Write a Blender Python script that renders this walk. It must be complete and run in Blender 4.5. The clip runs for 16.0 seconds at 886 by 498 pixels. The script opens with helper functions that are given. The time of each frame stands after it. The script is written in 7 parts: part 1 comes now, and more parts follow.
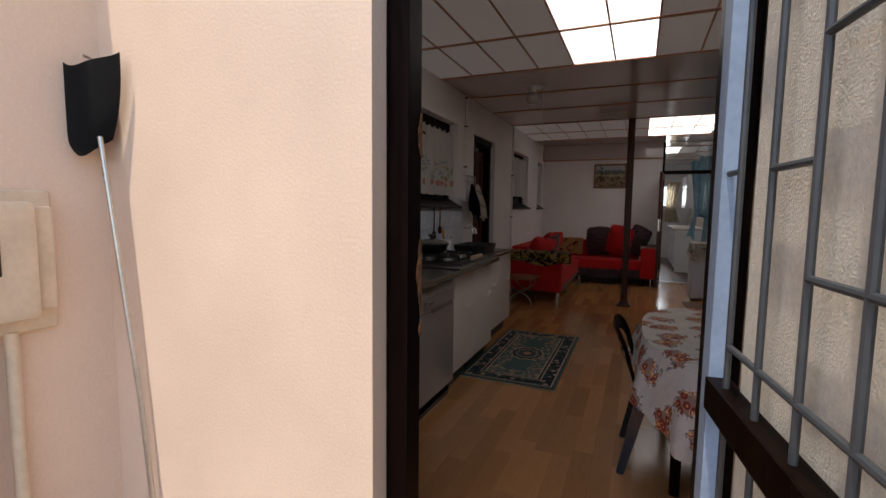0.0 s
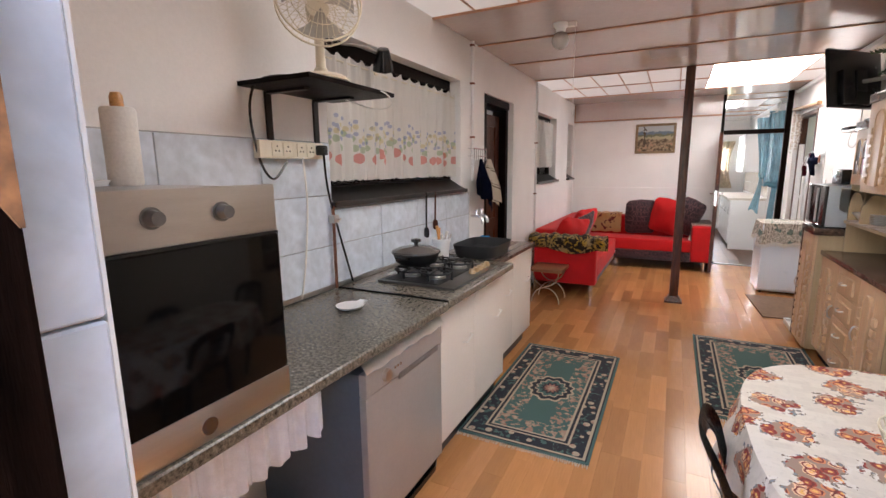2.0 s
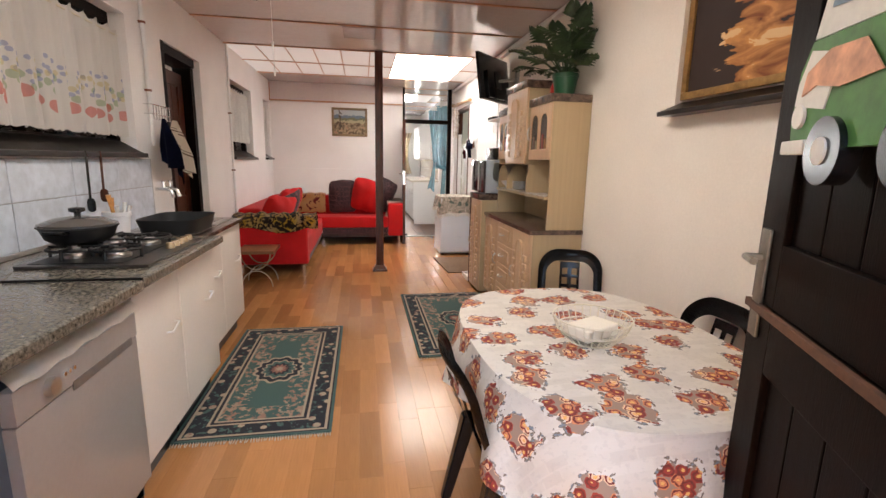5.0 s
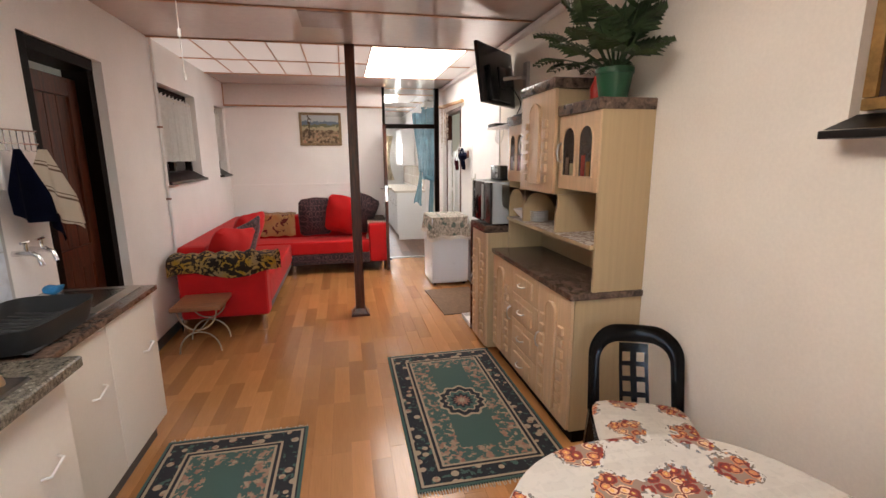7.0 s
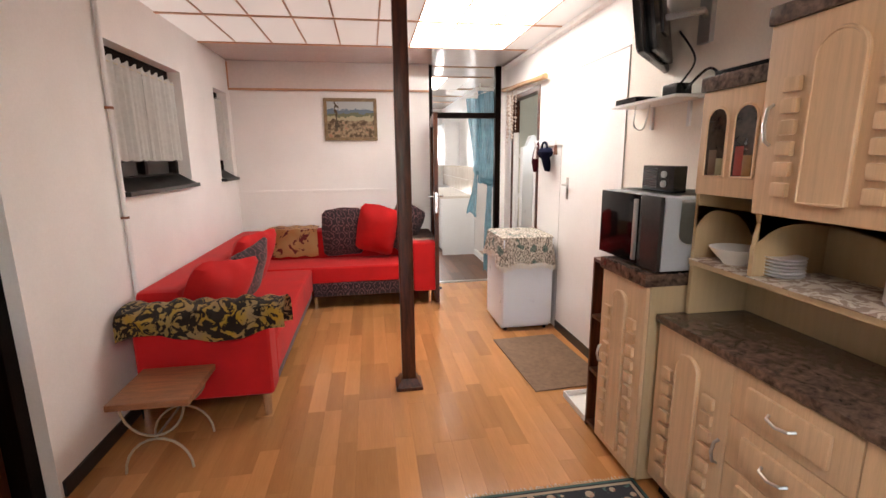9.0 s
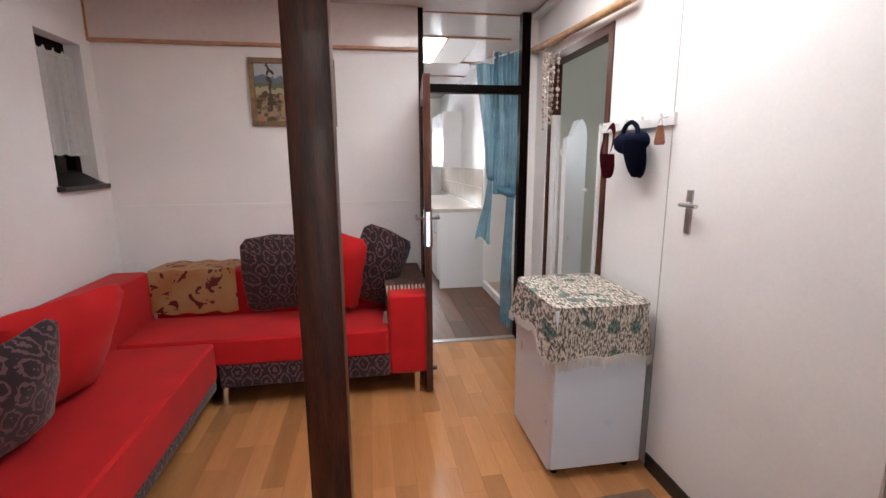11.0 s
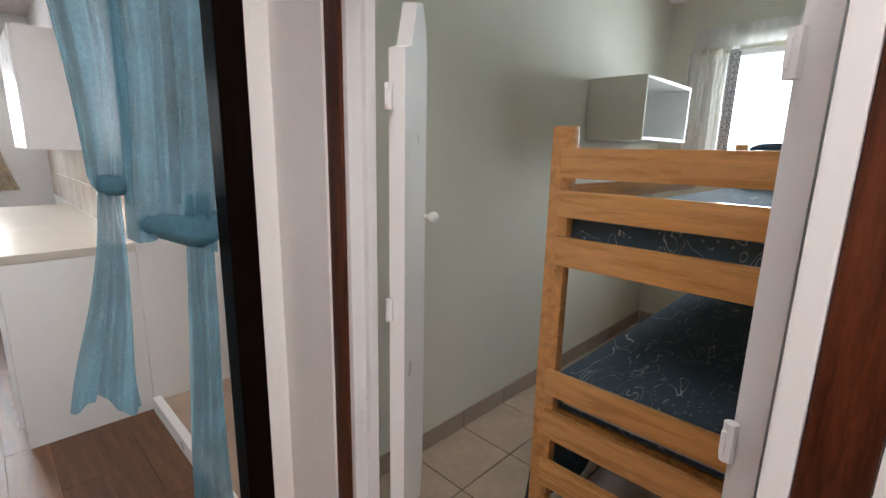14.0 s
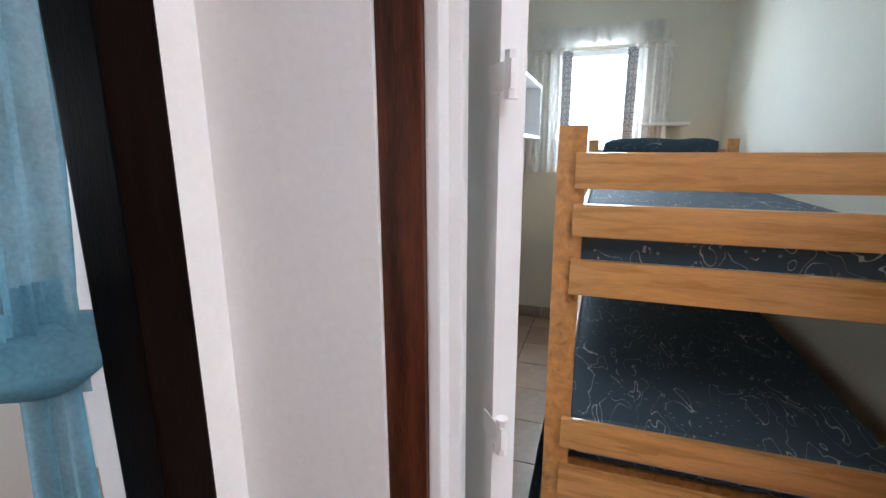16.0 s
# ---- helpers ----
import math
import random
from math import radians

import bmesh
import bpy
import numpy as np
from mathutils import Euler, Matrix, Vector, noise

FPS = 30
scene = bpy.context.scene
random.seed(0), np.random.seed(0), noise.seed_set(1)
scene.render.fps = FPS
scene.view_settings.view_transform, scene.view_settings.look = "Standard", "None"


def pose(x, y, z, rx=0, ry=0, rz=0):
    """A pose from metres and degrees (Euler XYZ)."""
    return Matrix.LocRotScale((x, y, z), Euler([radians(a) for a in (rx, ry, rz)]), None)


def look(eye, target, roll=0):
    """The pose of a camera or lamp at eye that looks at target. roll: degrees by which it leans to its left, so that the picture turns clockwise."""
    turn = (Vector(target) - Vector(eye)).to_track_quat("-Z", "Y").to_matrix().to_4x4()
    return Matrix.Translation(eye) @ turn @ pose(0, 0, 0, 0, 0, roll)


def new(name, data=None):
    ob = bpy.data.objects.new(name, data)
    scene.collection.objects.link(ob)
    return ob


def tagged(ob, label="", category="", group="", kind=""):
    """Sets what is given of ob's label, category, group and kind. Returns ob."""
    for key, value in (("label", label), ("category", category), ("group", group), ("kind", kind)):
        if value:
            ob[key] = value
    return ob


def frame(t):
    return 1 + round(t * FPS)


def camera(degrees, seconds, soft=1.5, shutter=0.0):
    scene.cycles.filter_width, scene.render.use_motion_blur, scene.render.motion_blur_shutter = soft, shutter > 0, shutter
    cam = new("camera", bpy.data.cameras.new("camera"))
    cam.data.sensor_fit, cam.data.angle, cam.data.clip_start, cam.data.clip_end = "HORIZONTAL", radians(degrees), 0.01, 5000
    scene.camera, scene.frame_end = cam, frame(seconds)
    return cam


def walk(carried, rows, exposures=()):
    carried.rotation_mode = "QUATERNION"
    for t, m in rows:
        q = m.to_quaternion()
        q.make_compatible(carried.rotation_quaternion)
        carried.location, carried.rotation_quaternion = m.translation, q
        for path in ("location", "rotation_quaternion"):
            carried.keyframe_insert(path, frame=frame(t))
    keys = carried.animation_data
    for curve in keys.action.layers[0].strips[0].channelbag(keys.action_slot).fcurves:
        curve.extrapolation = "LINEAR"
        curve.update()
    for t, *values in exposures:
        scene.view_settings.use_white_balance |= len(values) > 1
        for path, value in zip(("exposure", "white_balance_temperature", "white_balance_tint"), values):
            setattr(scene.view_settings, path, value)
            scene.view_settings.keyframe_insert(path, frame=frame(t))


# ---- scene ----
cam = camera(88.3, 16.0)
PATH = [
    (0, (0.127, 0.965, 1.283), (-0.656, 2.796, 1.099), 0.7),
    (0.5, (0.015, 1.296, 1.309), (-0.732, 3.141, 1.111), 0.4),
    (1, (-0.038, 1.6, 1.347), (-0.759, 3.448, 1.092), 0.0),
    (1.5, (-0.066, 1.838, 1.4), (-0.812, 3.667, 1.089), -0.1),
    (2, (-0.082, 2.012, 1.454), (-0.969, 3.771, 1.108), -0.6),
    (2.5, (-0.072, 2.106, 1.421), (-1.051, 3.813, 1.063), -0.8),
    (3, (-0.059, 2.162, 1.334), (-0.945, 3.917, 0.968), 0.5),
    (3.5, (-0.062, 2.157, 1.271), (-0.416, 4.091, 0.906), 2.2),
    (4, (-0.077, 2.132, 1.241), (-0.108, 4.098, 0.875), 2.3),
    (4.5, (-0.155, 2.1, 1.253), (0.062, 4.053, 0.88), 2.1),
    (4.7, (-0.21, 2.08, 1.264), (0.091, 4.022, 0.891), 2.0),
    (6.8, (-0.104, 3.019, 1.459), (0.315, 4.937, 1.074), -0.3),
    (7, (-0.105, 3.148, 1.478), (0.304, 5.066, 1.086), -0.4),
    (7.5, (-0.149, 3.522, 1.457), (0.222, 5.447, 1.064), -0.6),
    (8, (-0.194, 3.898, 1.462), (0.148, 5.829, 1.067), -0.7),
    (8.5, (-0.201, 4.269, 1.479), (0.118, 6.203, 1.084), -0.7),
    (9, (-0.205, 4.673, 1.462), (0.096, 6.611, 1.07), -0.6),
    (9.2, (-0.193, 4.843, 1.452), (0.104, 6.781, 1.058), -0.6),
    (11.3, (0.141, 6.778, 1.405), (0.455, 8.717, 1.027), -0.2),
    (11.5, (0.169, 6.961, 1.392), (0.531, 8.891, 1.012), -0.1),
    (12, (0.277, 7.394, 1.359), (0.859, 9.271, 0.987), 0.9),
    (12.5, (0.427, 7.813, 1.368), (1.192, 9.621, 0.988), 1.3),
    (12.9, (0.503, 8.15, 1.357), (1.415, 9.889, 0.974), 0.7),
    (13, (0.508, 8.211, 1.356), (1.455, 9.93, 0.969), 1.6),
    (13.5, (0.665, 8.543, 1.356), (1.836, 10.114, 0.959), 1.7),
    (14, (0.827, 8.804, 1.37), (2.225, 10.172, 0.951), 1.2),
    (14.5, (0.938, 8.976, 1.41), (2.543, 10.081, 0.961), 1.3),
    (15, (0.963, 9.099, 1.458), (2.739, 9.897, 1.002), 1.7),
    (15.5, (0.941, 9.204, 1.447), (2.77, 9.875, 0.993), 1.0),
    (16, (0.895, 9.415, 1.395), (2.74, 10.057, 0.964), -0.2),
]
EXPOSE = [(0.0, 1.2, 6600, 12), (0.5, 1.4, 6500, 12), (1.0, 1.62, 6400, 12), (1.5, 2.75, 6250, 12), (2.0, 3.85, 6500, 12), (2.5, 4.05, 6900, 12), (4.7, 3.9, 7000, 12),
          (7.0, 3.73, 7000, 12), (8.5, 4.0, 7000, 13), (9.2, 4.0, 7000, 13), (11.3, 3.34, 6200, 12), (12.5, 3.12, 6100, 11), (14.0, 3.47, 6450, 11), (14.5, 3.75, 6200, 11), (15.5, 3.6, 6100, 11), (16.0, 3.85, 5900, 11)]
walk(cam, [(t, look(eye, target, roll)) for t, eye, target, roll in PATH], EXPOSE)

# ---- world and sun ----
world = bpy.data.worlds.new("sky")
scene.world = world
world.use_nodes = True
wn = world.node_tree
sky = wn.nodes.new("ShaderNodeTexSky")
sky.sky_type = "NISHITA"
sky.sun_disc = False
sky.sun_elevation = radians(72)
sky.sun_rotation = radians(180)
wn.nodes["Background"].inputs[1].default_value = 0.14
wn.links.new(sky.outputs[0], wn.nodes["Background"].inputs[0])
sun = new("sun", bpy.data.lights.new("sun", "SUN"))
sun.data.energy, sun.data.angle, sun.data.color = 1.75, radians(1.0), (1, 0.92, 0.80)
sun.matrix_world = look((-1, -4, 12.7), (0, 0, 0))


def area_lamp(name, eye, target, sx, sy, power, color):
    lamp = new(name, bpy.data.lights.new(name, "AREA"))
    lamp.data.shape, lamp.data.size, lamp.data.size_y = "RECTANGLE", sx, sy
    lamp.data.energy, lamp.data.color = power, color
    lamp.data.spread = radians(140)
    lamp.matrix_world = look(eye, target)
    return lamp


# daylight standing in the real window openings
area_lamp("daylight_bedroom_window", (4.80, 9.5, 1.72), (2, 9.4, 1.2), 0.7, 0.5, 3.3, (0.86, 0.95, 1.0))
area_lamp("daylight_scullery_window", (0.5, 14.7, 1.62), (0.5, 11, 1.2), 0.85, 0.5, 5.6, (0.92, 0.97, 1.0))

# ---- materials ----


def mat(name, color, rough=0.5, metal=0.0, var=0.12, scale=6.0, fine=60.0, bump=0.1, dist=0.002, coat=0.0, alpha=1.0,
        stretch=(1, 1, 1), spec=0.5, sheen=0.0, per_object=0.0, translucent=0.0, warp=0.0, island=False):
    m = bpy.data.materials.new(name)
    m.use_nodes = True
    nt = m.node_tree
    N, L = nt.nodes, nt.links
    b = N["Principled BSDF"]
    co = N.new("ShaderNodeTexCoord")
    mp = N.new("ShaderNodeMapping")
    mp.inputs["Scale"].default_value = stretch
    L.new(co.outputs["Object"], mp.inputs["Vector"])
    n1, n2 = N.new("ShaderNodeTexNoise"), N.new("ShaderNodeTexNoise")
    n1.inputs["Scale"].default_value, n1.inputs["Detail"].default_value = scale, 5
    n2.inputs["Scale"].default_value, n2.inputs["Detail"].default_value = fine, 3
    n1.inputs["Distortion"].default_value = warp
    for n in (n1, n2):
        L.new(mp.outputs[0], n.inputs["Vector"])
    mx = N.new("ShaderNodeMix")
    mx.data_type = "FLOAT"
    mx.inputs[0].default_value = 0.35
    L.new(n1.outputs["Fac"], mx.inputs[2])
    L.new(n2.outputs["Fac"], mx.inputs[3])
    rp = N.new("ShaderNodeValToRGB")
    rp.color_ramp.elements[0].position, rp.color_ramp.elements[1].position = 0.3, 0.7
    dark = [max(0.0, c * (1 - var * 1.6)) for c in color]
    light = [min(1.0, c * (1 + var)) for c in color]
    rp.color_ramp.elements[0].color = (*dark, 1)
    rp.color_ramp.elements[1].color = (*light, 1)
    L.new(mx.outputs[0], rp.inputs[0])
    out = rp.outputs[0]
    if per_object:
        info = N.new("ShaderNodeNewGeometry" if island else "ShaderNodeObjectInfo")
        mr = N.new("ShaderNodeMapRange")
        mr.inputs[3].default_value, mr.inputs[4].default_value = 1 - per_object, 1 + per_object
        L.new(info.outputs["Random Per Island" if island else "Random"], mr.inputs[0])
        sc = N.new("ShaderNodeVectorMath")
        sc.operation = "SCALE"
        L.new(out, sc.inputs[0])
        L.new(mr.outputs[0], sc.inputs["Scale"])
        out = sc.outputs[0]
    L.new(out, b.inputs["Base Color"])
    b.inputs["Roughness"].default_value, b.inputs["Metallic"].default_value = rough, metal
    b.inputs["Specular IOR Level"].default_value = spec
    b.inputs["Coat Weight"].default_value = coat
    b.inputs["Sheen Weight"].default_value = sheen
    b.inputs["Alpha"].default_value = alpha
    rr = N.new("ShaderNodeMapRange")
    rr.inputs[3].default_value, rr.inputs[4].default_value = max(0.02, rough - 0.08), min(1, rough + 0.08)
    L.new(n1.outputs["Fac"], rr.inputs[0])
    L.new(rr.outputs[0], b.inputs["Roughness"])
    if bump:
        bp = N.new("ShaderNodeBump")
        bp.inputs["Strength"].default_value, bp.inputs["Distance"].default_value = bump, dist
        L.new(n2.outputs["Fac"], bp.inputs["Height"])
        L.new(bp.outputs[0], b.inputs["Normal"])
    if translucent:
        tr = N.new("ShaderNodeBsdfTranslucent")
        L.new(out, tr.inputs[0])
        ms = N.new("ShaderNodeMixShader")
        ms.inputs[0].default_value = translucent
        L.new(b.outputs[0], ms.inputs[1])
        L.new(tr.outputs[0], ms.inputs[2])
        L.new(ms.outputs[0], N["Material Output"].inputs[0])
    return m


def nodes_of(m):
    return m.node_tree.nodes, m.node_tree.links, m.node_tree.nodes["Principled BSDF"]


def glow(name, color, strength):
    m = bpy.data.materials.new(name)
    m.use_nodes = True
    b = m.node_tree.nodes["Principled BSDF"]
    b.inputs["Base Color"].default_value = (0.70, 0.66, 0.64, 1)
    b.inputs["Roughness"].default_value = 0.4
    b.inputs["Emission Color"].default_value = (*color, 1)
    b.inputs["Emission Strength"].default_value = strength
    return m


def glass(name, tint=(1, 1, 1), rough=0.02, clear=0.85):
    m = bpy.data.materials.new(name)
    m.use_nodes = True
    nt = m.node_tree
    N, L = nt.nodes, nt.links
    tr, gl, ms = N.new("ShaderNodeBsdfTransparent"), N.new("ShaderNodeBsdfGlossy"), N.new("ShaderNodeMixShader")
    tr.inputs[0].default_value = (*tint, 1)
    gl.inputs["Roughness"].default_value = rough
    fr = N.new("ShaderNodeFresnel")
    fr.inputs[0].default_value = 1.5
    L.new(fr.outputs[0], ms.inputs[0])
    L.new(tr.outputs[0], ms.inputs[1])
    L.new(gl.outputs[0], ms.inputs[2])
    L.new(ms.outputs[0], N["Material Output"].inputs[0])
    return m


def mask_chain(m):
    """Helpers to compose patterns in a material: returns nodes, links, shader, a math maker and object coordinates."""
    N, L, b = nodes_of(m)
    co = N.new("ShaderNodeTexCoord")
    sp = N.new("ShaderNodeSeparateXYZ")
    L.new(co.outputs["Object"], sp.inputs[0])

    def math_node(op, a, c=None, clamp=False):
        n = N.new("ShaderNodeMath")
        n.operation, n.use_clamp = op, clamp
        for i, v in enumerate((a, c)):
            if v is None:
                continue
            if isinstance(v, (int, float)):
                n.inputs[i].default_value = v
            else:
                L.new(v, n.inputs[i])
        return n.outputs[0]

    def mix(fac, a, c):
        n = N.new("ShaderNodeMix")
        n.data_type = "RGBA"
        for i, v in ((0, fac), (6, a), (7, c)):
            if isinstance(v, (int, float)):
                n.inputs[i].default_value = v
            elif isinstance(v, tuple):
                n.inputs[i].default_value = (*v, 1)
            else:
                L.new(v, n.inputs[i])
        return n.outputs[2]

    return N, L, b, co.outputs["Object"], sp.outputs, math_node, mix


WALL = mat("white_wall_paint", (0.87, 0.855, 0.845), 0.55, var=0.04, scale=2.5, fine=90, bump=0.12, dist=0.003)
WALL_WARM = mat("cream_wall_paint", (0.88, 0.82, 0.735), 0.6, var=0.05, scale=2, fine=80, bump=0.15, dist=0.003)
PLASTER = mat("outdoor_cream_plaster", (0.80, 0.60, 0.44), 0.75, var=0.07, scale=2.0, fine=110, bump=0.25, dist=0.003)
GREEN_WALL = mat("pale_green_wall_paint", (0.69, 0.67, 0.575), 0.8, var=0.04, scale=2, fine=90, bump=0.1)
CEIL = mat("glossy_ceiling_board", (0.66, 0.58, 0.55), 0.12, var=0.06, scale=1.2, fine=30, bump=0.02, coat=0.3)
STRIP = mat("brown_cover_strip", (0.52, 0.25, 0.13), 0.4, var=0.2, scale=20)
# One sheet in two copies: emission stands in for weak and strong daylight
PANEL_DIM = glow("skylight_daylight_glow_dim", (1.0, 0.95, 0.92), 0.022)
PANEL = glow("skylight_daylight_glow_bright", (1.0, 0.97, 0.94), 0.80)
DARKWOOD = mat("dark_stained_wood", (0.0062, 0.0026, 0.0017), 0.42, var=0.5, scale=9, fine=80, stretch=(6, 6, 0.6), bump=0.2, coat=0.0, spec=0.05)
REDWOOD = mat("red_brown_varnished_wood", (0.085, 0.022, 0.009), 0.34, var=0.55, scale=8, fine=70, stretch=(6, 6, 0.6), bump=0.15, coat=0.05, spec=0.3)
BLACKPAINT = mat("black_brown_sill_paint", (0.0055, 0.0042, 0.0038), 0.35, var=0.3, scale=12, bump=0.1, coat=0.2)
PLANK = mat("laminate_plank", (0.47, 0.215, 0.08), 0.2, var=0.1, scale=1.6, fine=16, stretch=(9, 0.6, 1), bump=0.015, per_object=0.21, warp=0.1)
PLANK_FIELD = mat("laminate_plank_field", (0.47, 0.215, 0.08), 0.2, var=0.1, scale=1.6, fine=16, stretch=(9, 0.6, 1), bump=0.015, per_object=0.21, warp=0.1, island=True)
PLANK2 = mat("dark_laminate_plank", (0.14, 0.062, 0.03), 0.46, var=0.4, scale=4, fine=40, stretch=(8, 0.7, 1), bump=0.04, per_object=0.35, warp=0.2)
JOINT_DARK = mat("dark_grout", (0.10, 0.07, 0.055), 0.9)
JOINT = mat("brown_joint", (0.36, 0.165, 0.065), 0.6)
SKIRT = mat("black_skirting_paint", (0.025, 0.025, 0.026), 0.4, var=0.2)
TILE_BLUE = mat("marbled_blue_grey_tile", (0.66, 0.72, 0.80), 0.16, var=0.15, scale=7, fine=28, bump=0.02, per_object=0.05, warp=1.2)
GROUT = mat("grey_grout", (0.42, 0.43, 0.44), 0.9)
TILE_FLOOR = mat("beige_floor_tile", (0.42, 0.31, 0.23), 0.35, var=0.12, scale=5, fine=30, bump=0.03, per_object=0.06)
TILE_SKIRT = mat("taupe_skirting_tile", (0.36, 0.28, 0.22), 0.35, var=0.1, per_object=0.06)
MELAMINE = mat("off_white_melamine", (0.78, 0.73, 0.66), 0.4, var=0.03, scale=3, bump=0.03)
WHITE_GLOSS = mat("white_enamel", (0.80, 0.80, 0.80), 0.3, var=0.012, bump=0.03)
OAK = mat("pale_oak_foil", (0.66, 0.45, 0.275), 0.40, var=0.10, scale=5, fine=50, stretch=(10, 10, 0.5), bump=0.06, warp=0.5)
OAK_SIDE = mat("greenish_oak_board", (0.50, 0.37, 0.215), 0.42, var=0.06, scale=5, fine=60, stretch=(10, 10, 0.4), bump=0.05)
BROWN_TOP = mat("brown_marbled_laminate", (0.13, 0.085, 0.065), 0.22, var=0.6, scale=18, fine=70, bump=0.03, warp=1.5)
GRANITE = mat("grey_speckled_worktop", (0.135, 0.122, 0.098), 0.24, var=0.95, scale=85, fine=240, bump=0.05)
STEEL = mat("brushed_steel", (0.56, 0.53, 0.50), 0.34, metal=1.0, var=0.06, scale=4, fine=120, stretch=(1, 1, 12), bump=0.04)
SILVER = mat("silver_appliance_paint", (0.47, 0.465, 0.46), 0.34, metal=0.5, var=0.05, bump=0.03)
CHROME = mat("chrome", (0.75, 0.75, 0.76), 0.14, metal=1.0, var=0.03, bump=0)
BLACKGLASS = mat("black_glass", (0.004, 0.004, 0.0045), 0.06, var=0.05, bump=0, spec=0.22)
BLACKPLASTIC = mat("black_plastic", (0.0055, 0.006, 0.0075), 0.24, var=0.1, bump=0.03)
GREYBLUE = mat("blue_grey_appliance_side", (0.10, 0.125, 0.155), 0.45, var=0.1)
IRON = mat("black_cast_iron", (0.007, 0.007, 0.008), 0.5, var=0.2)
RED = mat("red_sofa_fabric", (0.52, 0.010, 0.012), 0.8, var=0.16, scale=5, fine=260, bump=0.25, sheen=0.08, spec=0.25)
CREAM_PLASTIC = mat("cream_plastic", (0.76, 0.70, 0.56), 0.4, var=0.04)
WHITE_PLASTIC = mat("white_plastic", (0.80, 0.79, 0.76), 0.35, var=0.03)
PINE = mat("varnished_pine", (0.70, 0.33, 0.10), 0.3, var=0.28, scale=4, fine=40, stretch=(0.8, 10, 10), bump=0.08, coat=0.4, warp=0.6)
LACE = mat("white_lace", (0.82, 0.81, 0.78), 0.8, var=0.05, scale=30, alpha=0.9, translucent=0.45)
GLASS = glass("clear_glass")
LEAF = mat("palm_leaf_green", (0.045, 0.085, 0.035), 0.42, var=0.4, scale=14, bump=0.08, translucent=0.2)
GREENPOT = mat("green_plastic_pot", (0.012, 0.085, 0.035), 0.35, var=0.1)
COPPER = mat("copper_pipe", (0.25, 0.10, 0.06), 0.45, metal=0.5, var=0.3)
TEAL = mat("teal_sheer_curtain", (0.17, 0.38, 0.48), 0.7, var=0.25, scale=8, fine=180, alpha=0.7, translucent=0.4)
NAVY = mat("navy_fabric", (0.005, 0.007, 0.022), 0.95, var=0.3, fine=200, spec=0.08, bump=0.3)
MAROON = mat("maroon_fabric", (0.07, 0.006, 0.011), 0.9, var=0.25, fine=200, spec=0.1, bump=0.3)
MATB = mat("brown_door_mat", (0.19, 0.115, 0.07), 0.95, var=0.2, scale=30, fine=220, bump=0.5)
# glow for the boards added outside two windows in place of daylight
FARBRIGHT = glow("added_window_glow", (0.55, 0.82, 1.0), 0.45)

# ---- mesh helpers ----


def bx(bm, x0, x1, y0, y1, z0, z1, bev=0.0, seg=2):
    m = Matrix.Translation(((x0 + x1) / 2, (y0 + y1) / 2, (z0 + z1) / 2)) @ Matrix.Diagonal((abs(x1 - x0), abs(y1 - y0), abs(z1 - z0), 1))
    vs = bmesh.ops.create_cube(bm, size=1, matrix=m)["verts"]
    if bev:
        es = list({e for v in vs for e in v.link_edges})
        bmesh.ops.bevel(bm, geom=es, offset=bev, segments=seg, affect="EDGES", profile=0.7)


def box(x0, x1, y0, y1, z0, z1, bev=0.0, seg=2):
    bm = bmesh.new()
    bx(bm, x0, x1, y0, y1, z0, z1, bev, seg)
    return bm


def tube(bm, pts, r, n=8, cap=True):
    pts = [Vector(p) for p in pts]
    rs = r if isinstance(r, (list, tuple)) else [r] * len(pts)
    rings = []
    up = Vector((0, 0, 1))
    side = None
    for i, p in enumerate(pts):
        d = (pts[min(i + 1, len(pts) - 1)] - pts[max(i - 1, 0)]).normalized()
        if side is None:
            side = d.cross(up if abs(d.z) < 0.9 else Vector((1, 0, 0))).normalized()
        side = (side - d * side.dot(d)).normalized()
        other = d.cross(side)
        rings.append([bm.verts.new(p + rs[i] * (math.cos(a) * side + math.sin(a) * other)) for a in (2 * math.pi * k / n for k in range(n))])
    for a, c in zip(rings, rings[1:]):
        for k in range(n):
            bm.faces.new((a[k], a[(k + 1) % n], c[(k + 1) % n], c[k]))
    if cap:
        bm.faces.new(rings[0][::-1])
        bm.faces.new(rings[-1])


def lathe(bm, prof, n=24, at=(0, 0, 0)):
    rings = []
    for r, z in prof:
        rings.append([bm.verts.new((at[0] + max(r, 1e-4) * math.cos(2 * math.pi * k / n), at[1] + max(r, 1e-4) * math.sin(2 * math.pi * k / n), at[2] + z)) for k in range(n)])
    for a, c in zip(rings, rings[1:]):
        for k in range(n):
            bm.faces.new((a[k], a[(k + 1) % n], c[(k + 1) % n], c[k]))
    bm.faces.new(rings[0][::-1])
    bm.faces.new(rings[-1])


def sheet(bm, fn, nu, nv, thick=0.0):
    grid = [[bm.verts.new(fn(i / nu, j / nv)) for j in range(nv + 1)] for i in range(nu + 1)]
    faces = [bm.faces.new((grid[i][j], grid[i + 1][j], grid[i + 1][j + 1], grid[i][j + 1])) for i in range(nu) for j in range(nv)]
    if thick:
        bmesh.ops.solidify(bm, geom=faces, thickness=thick)


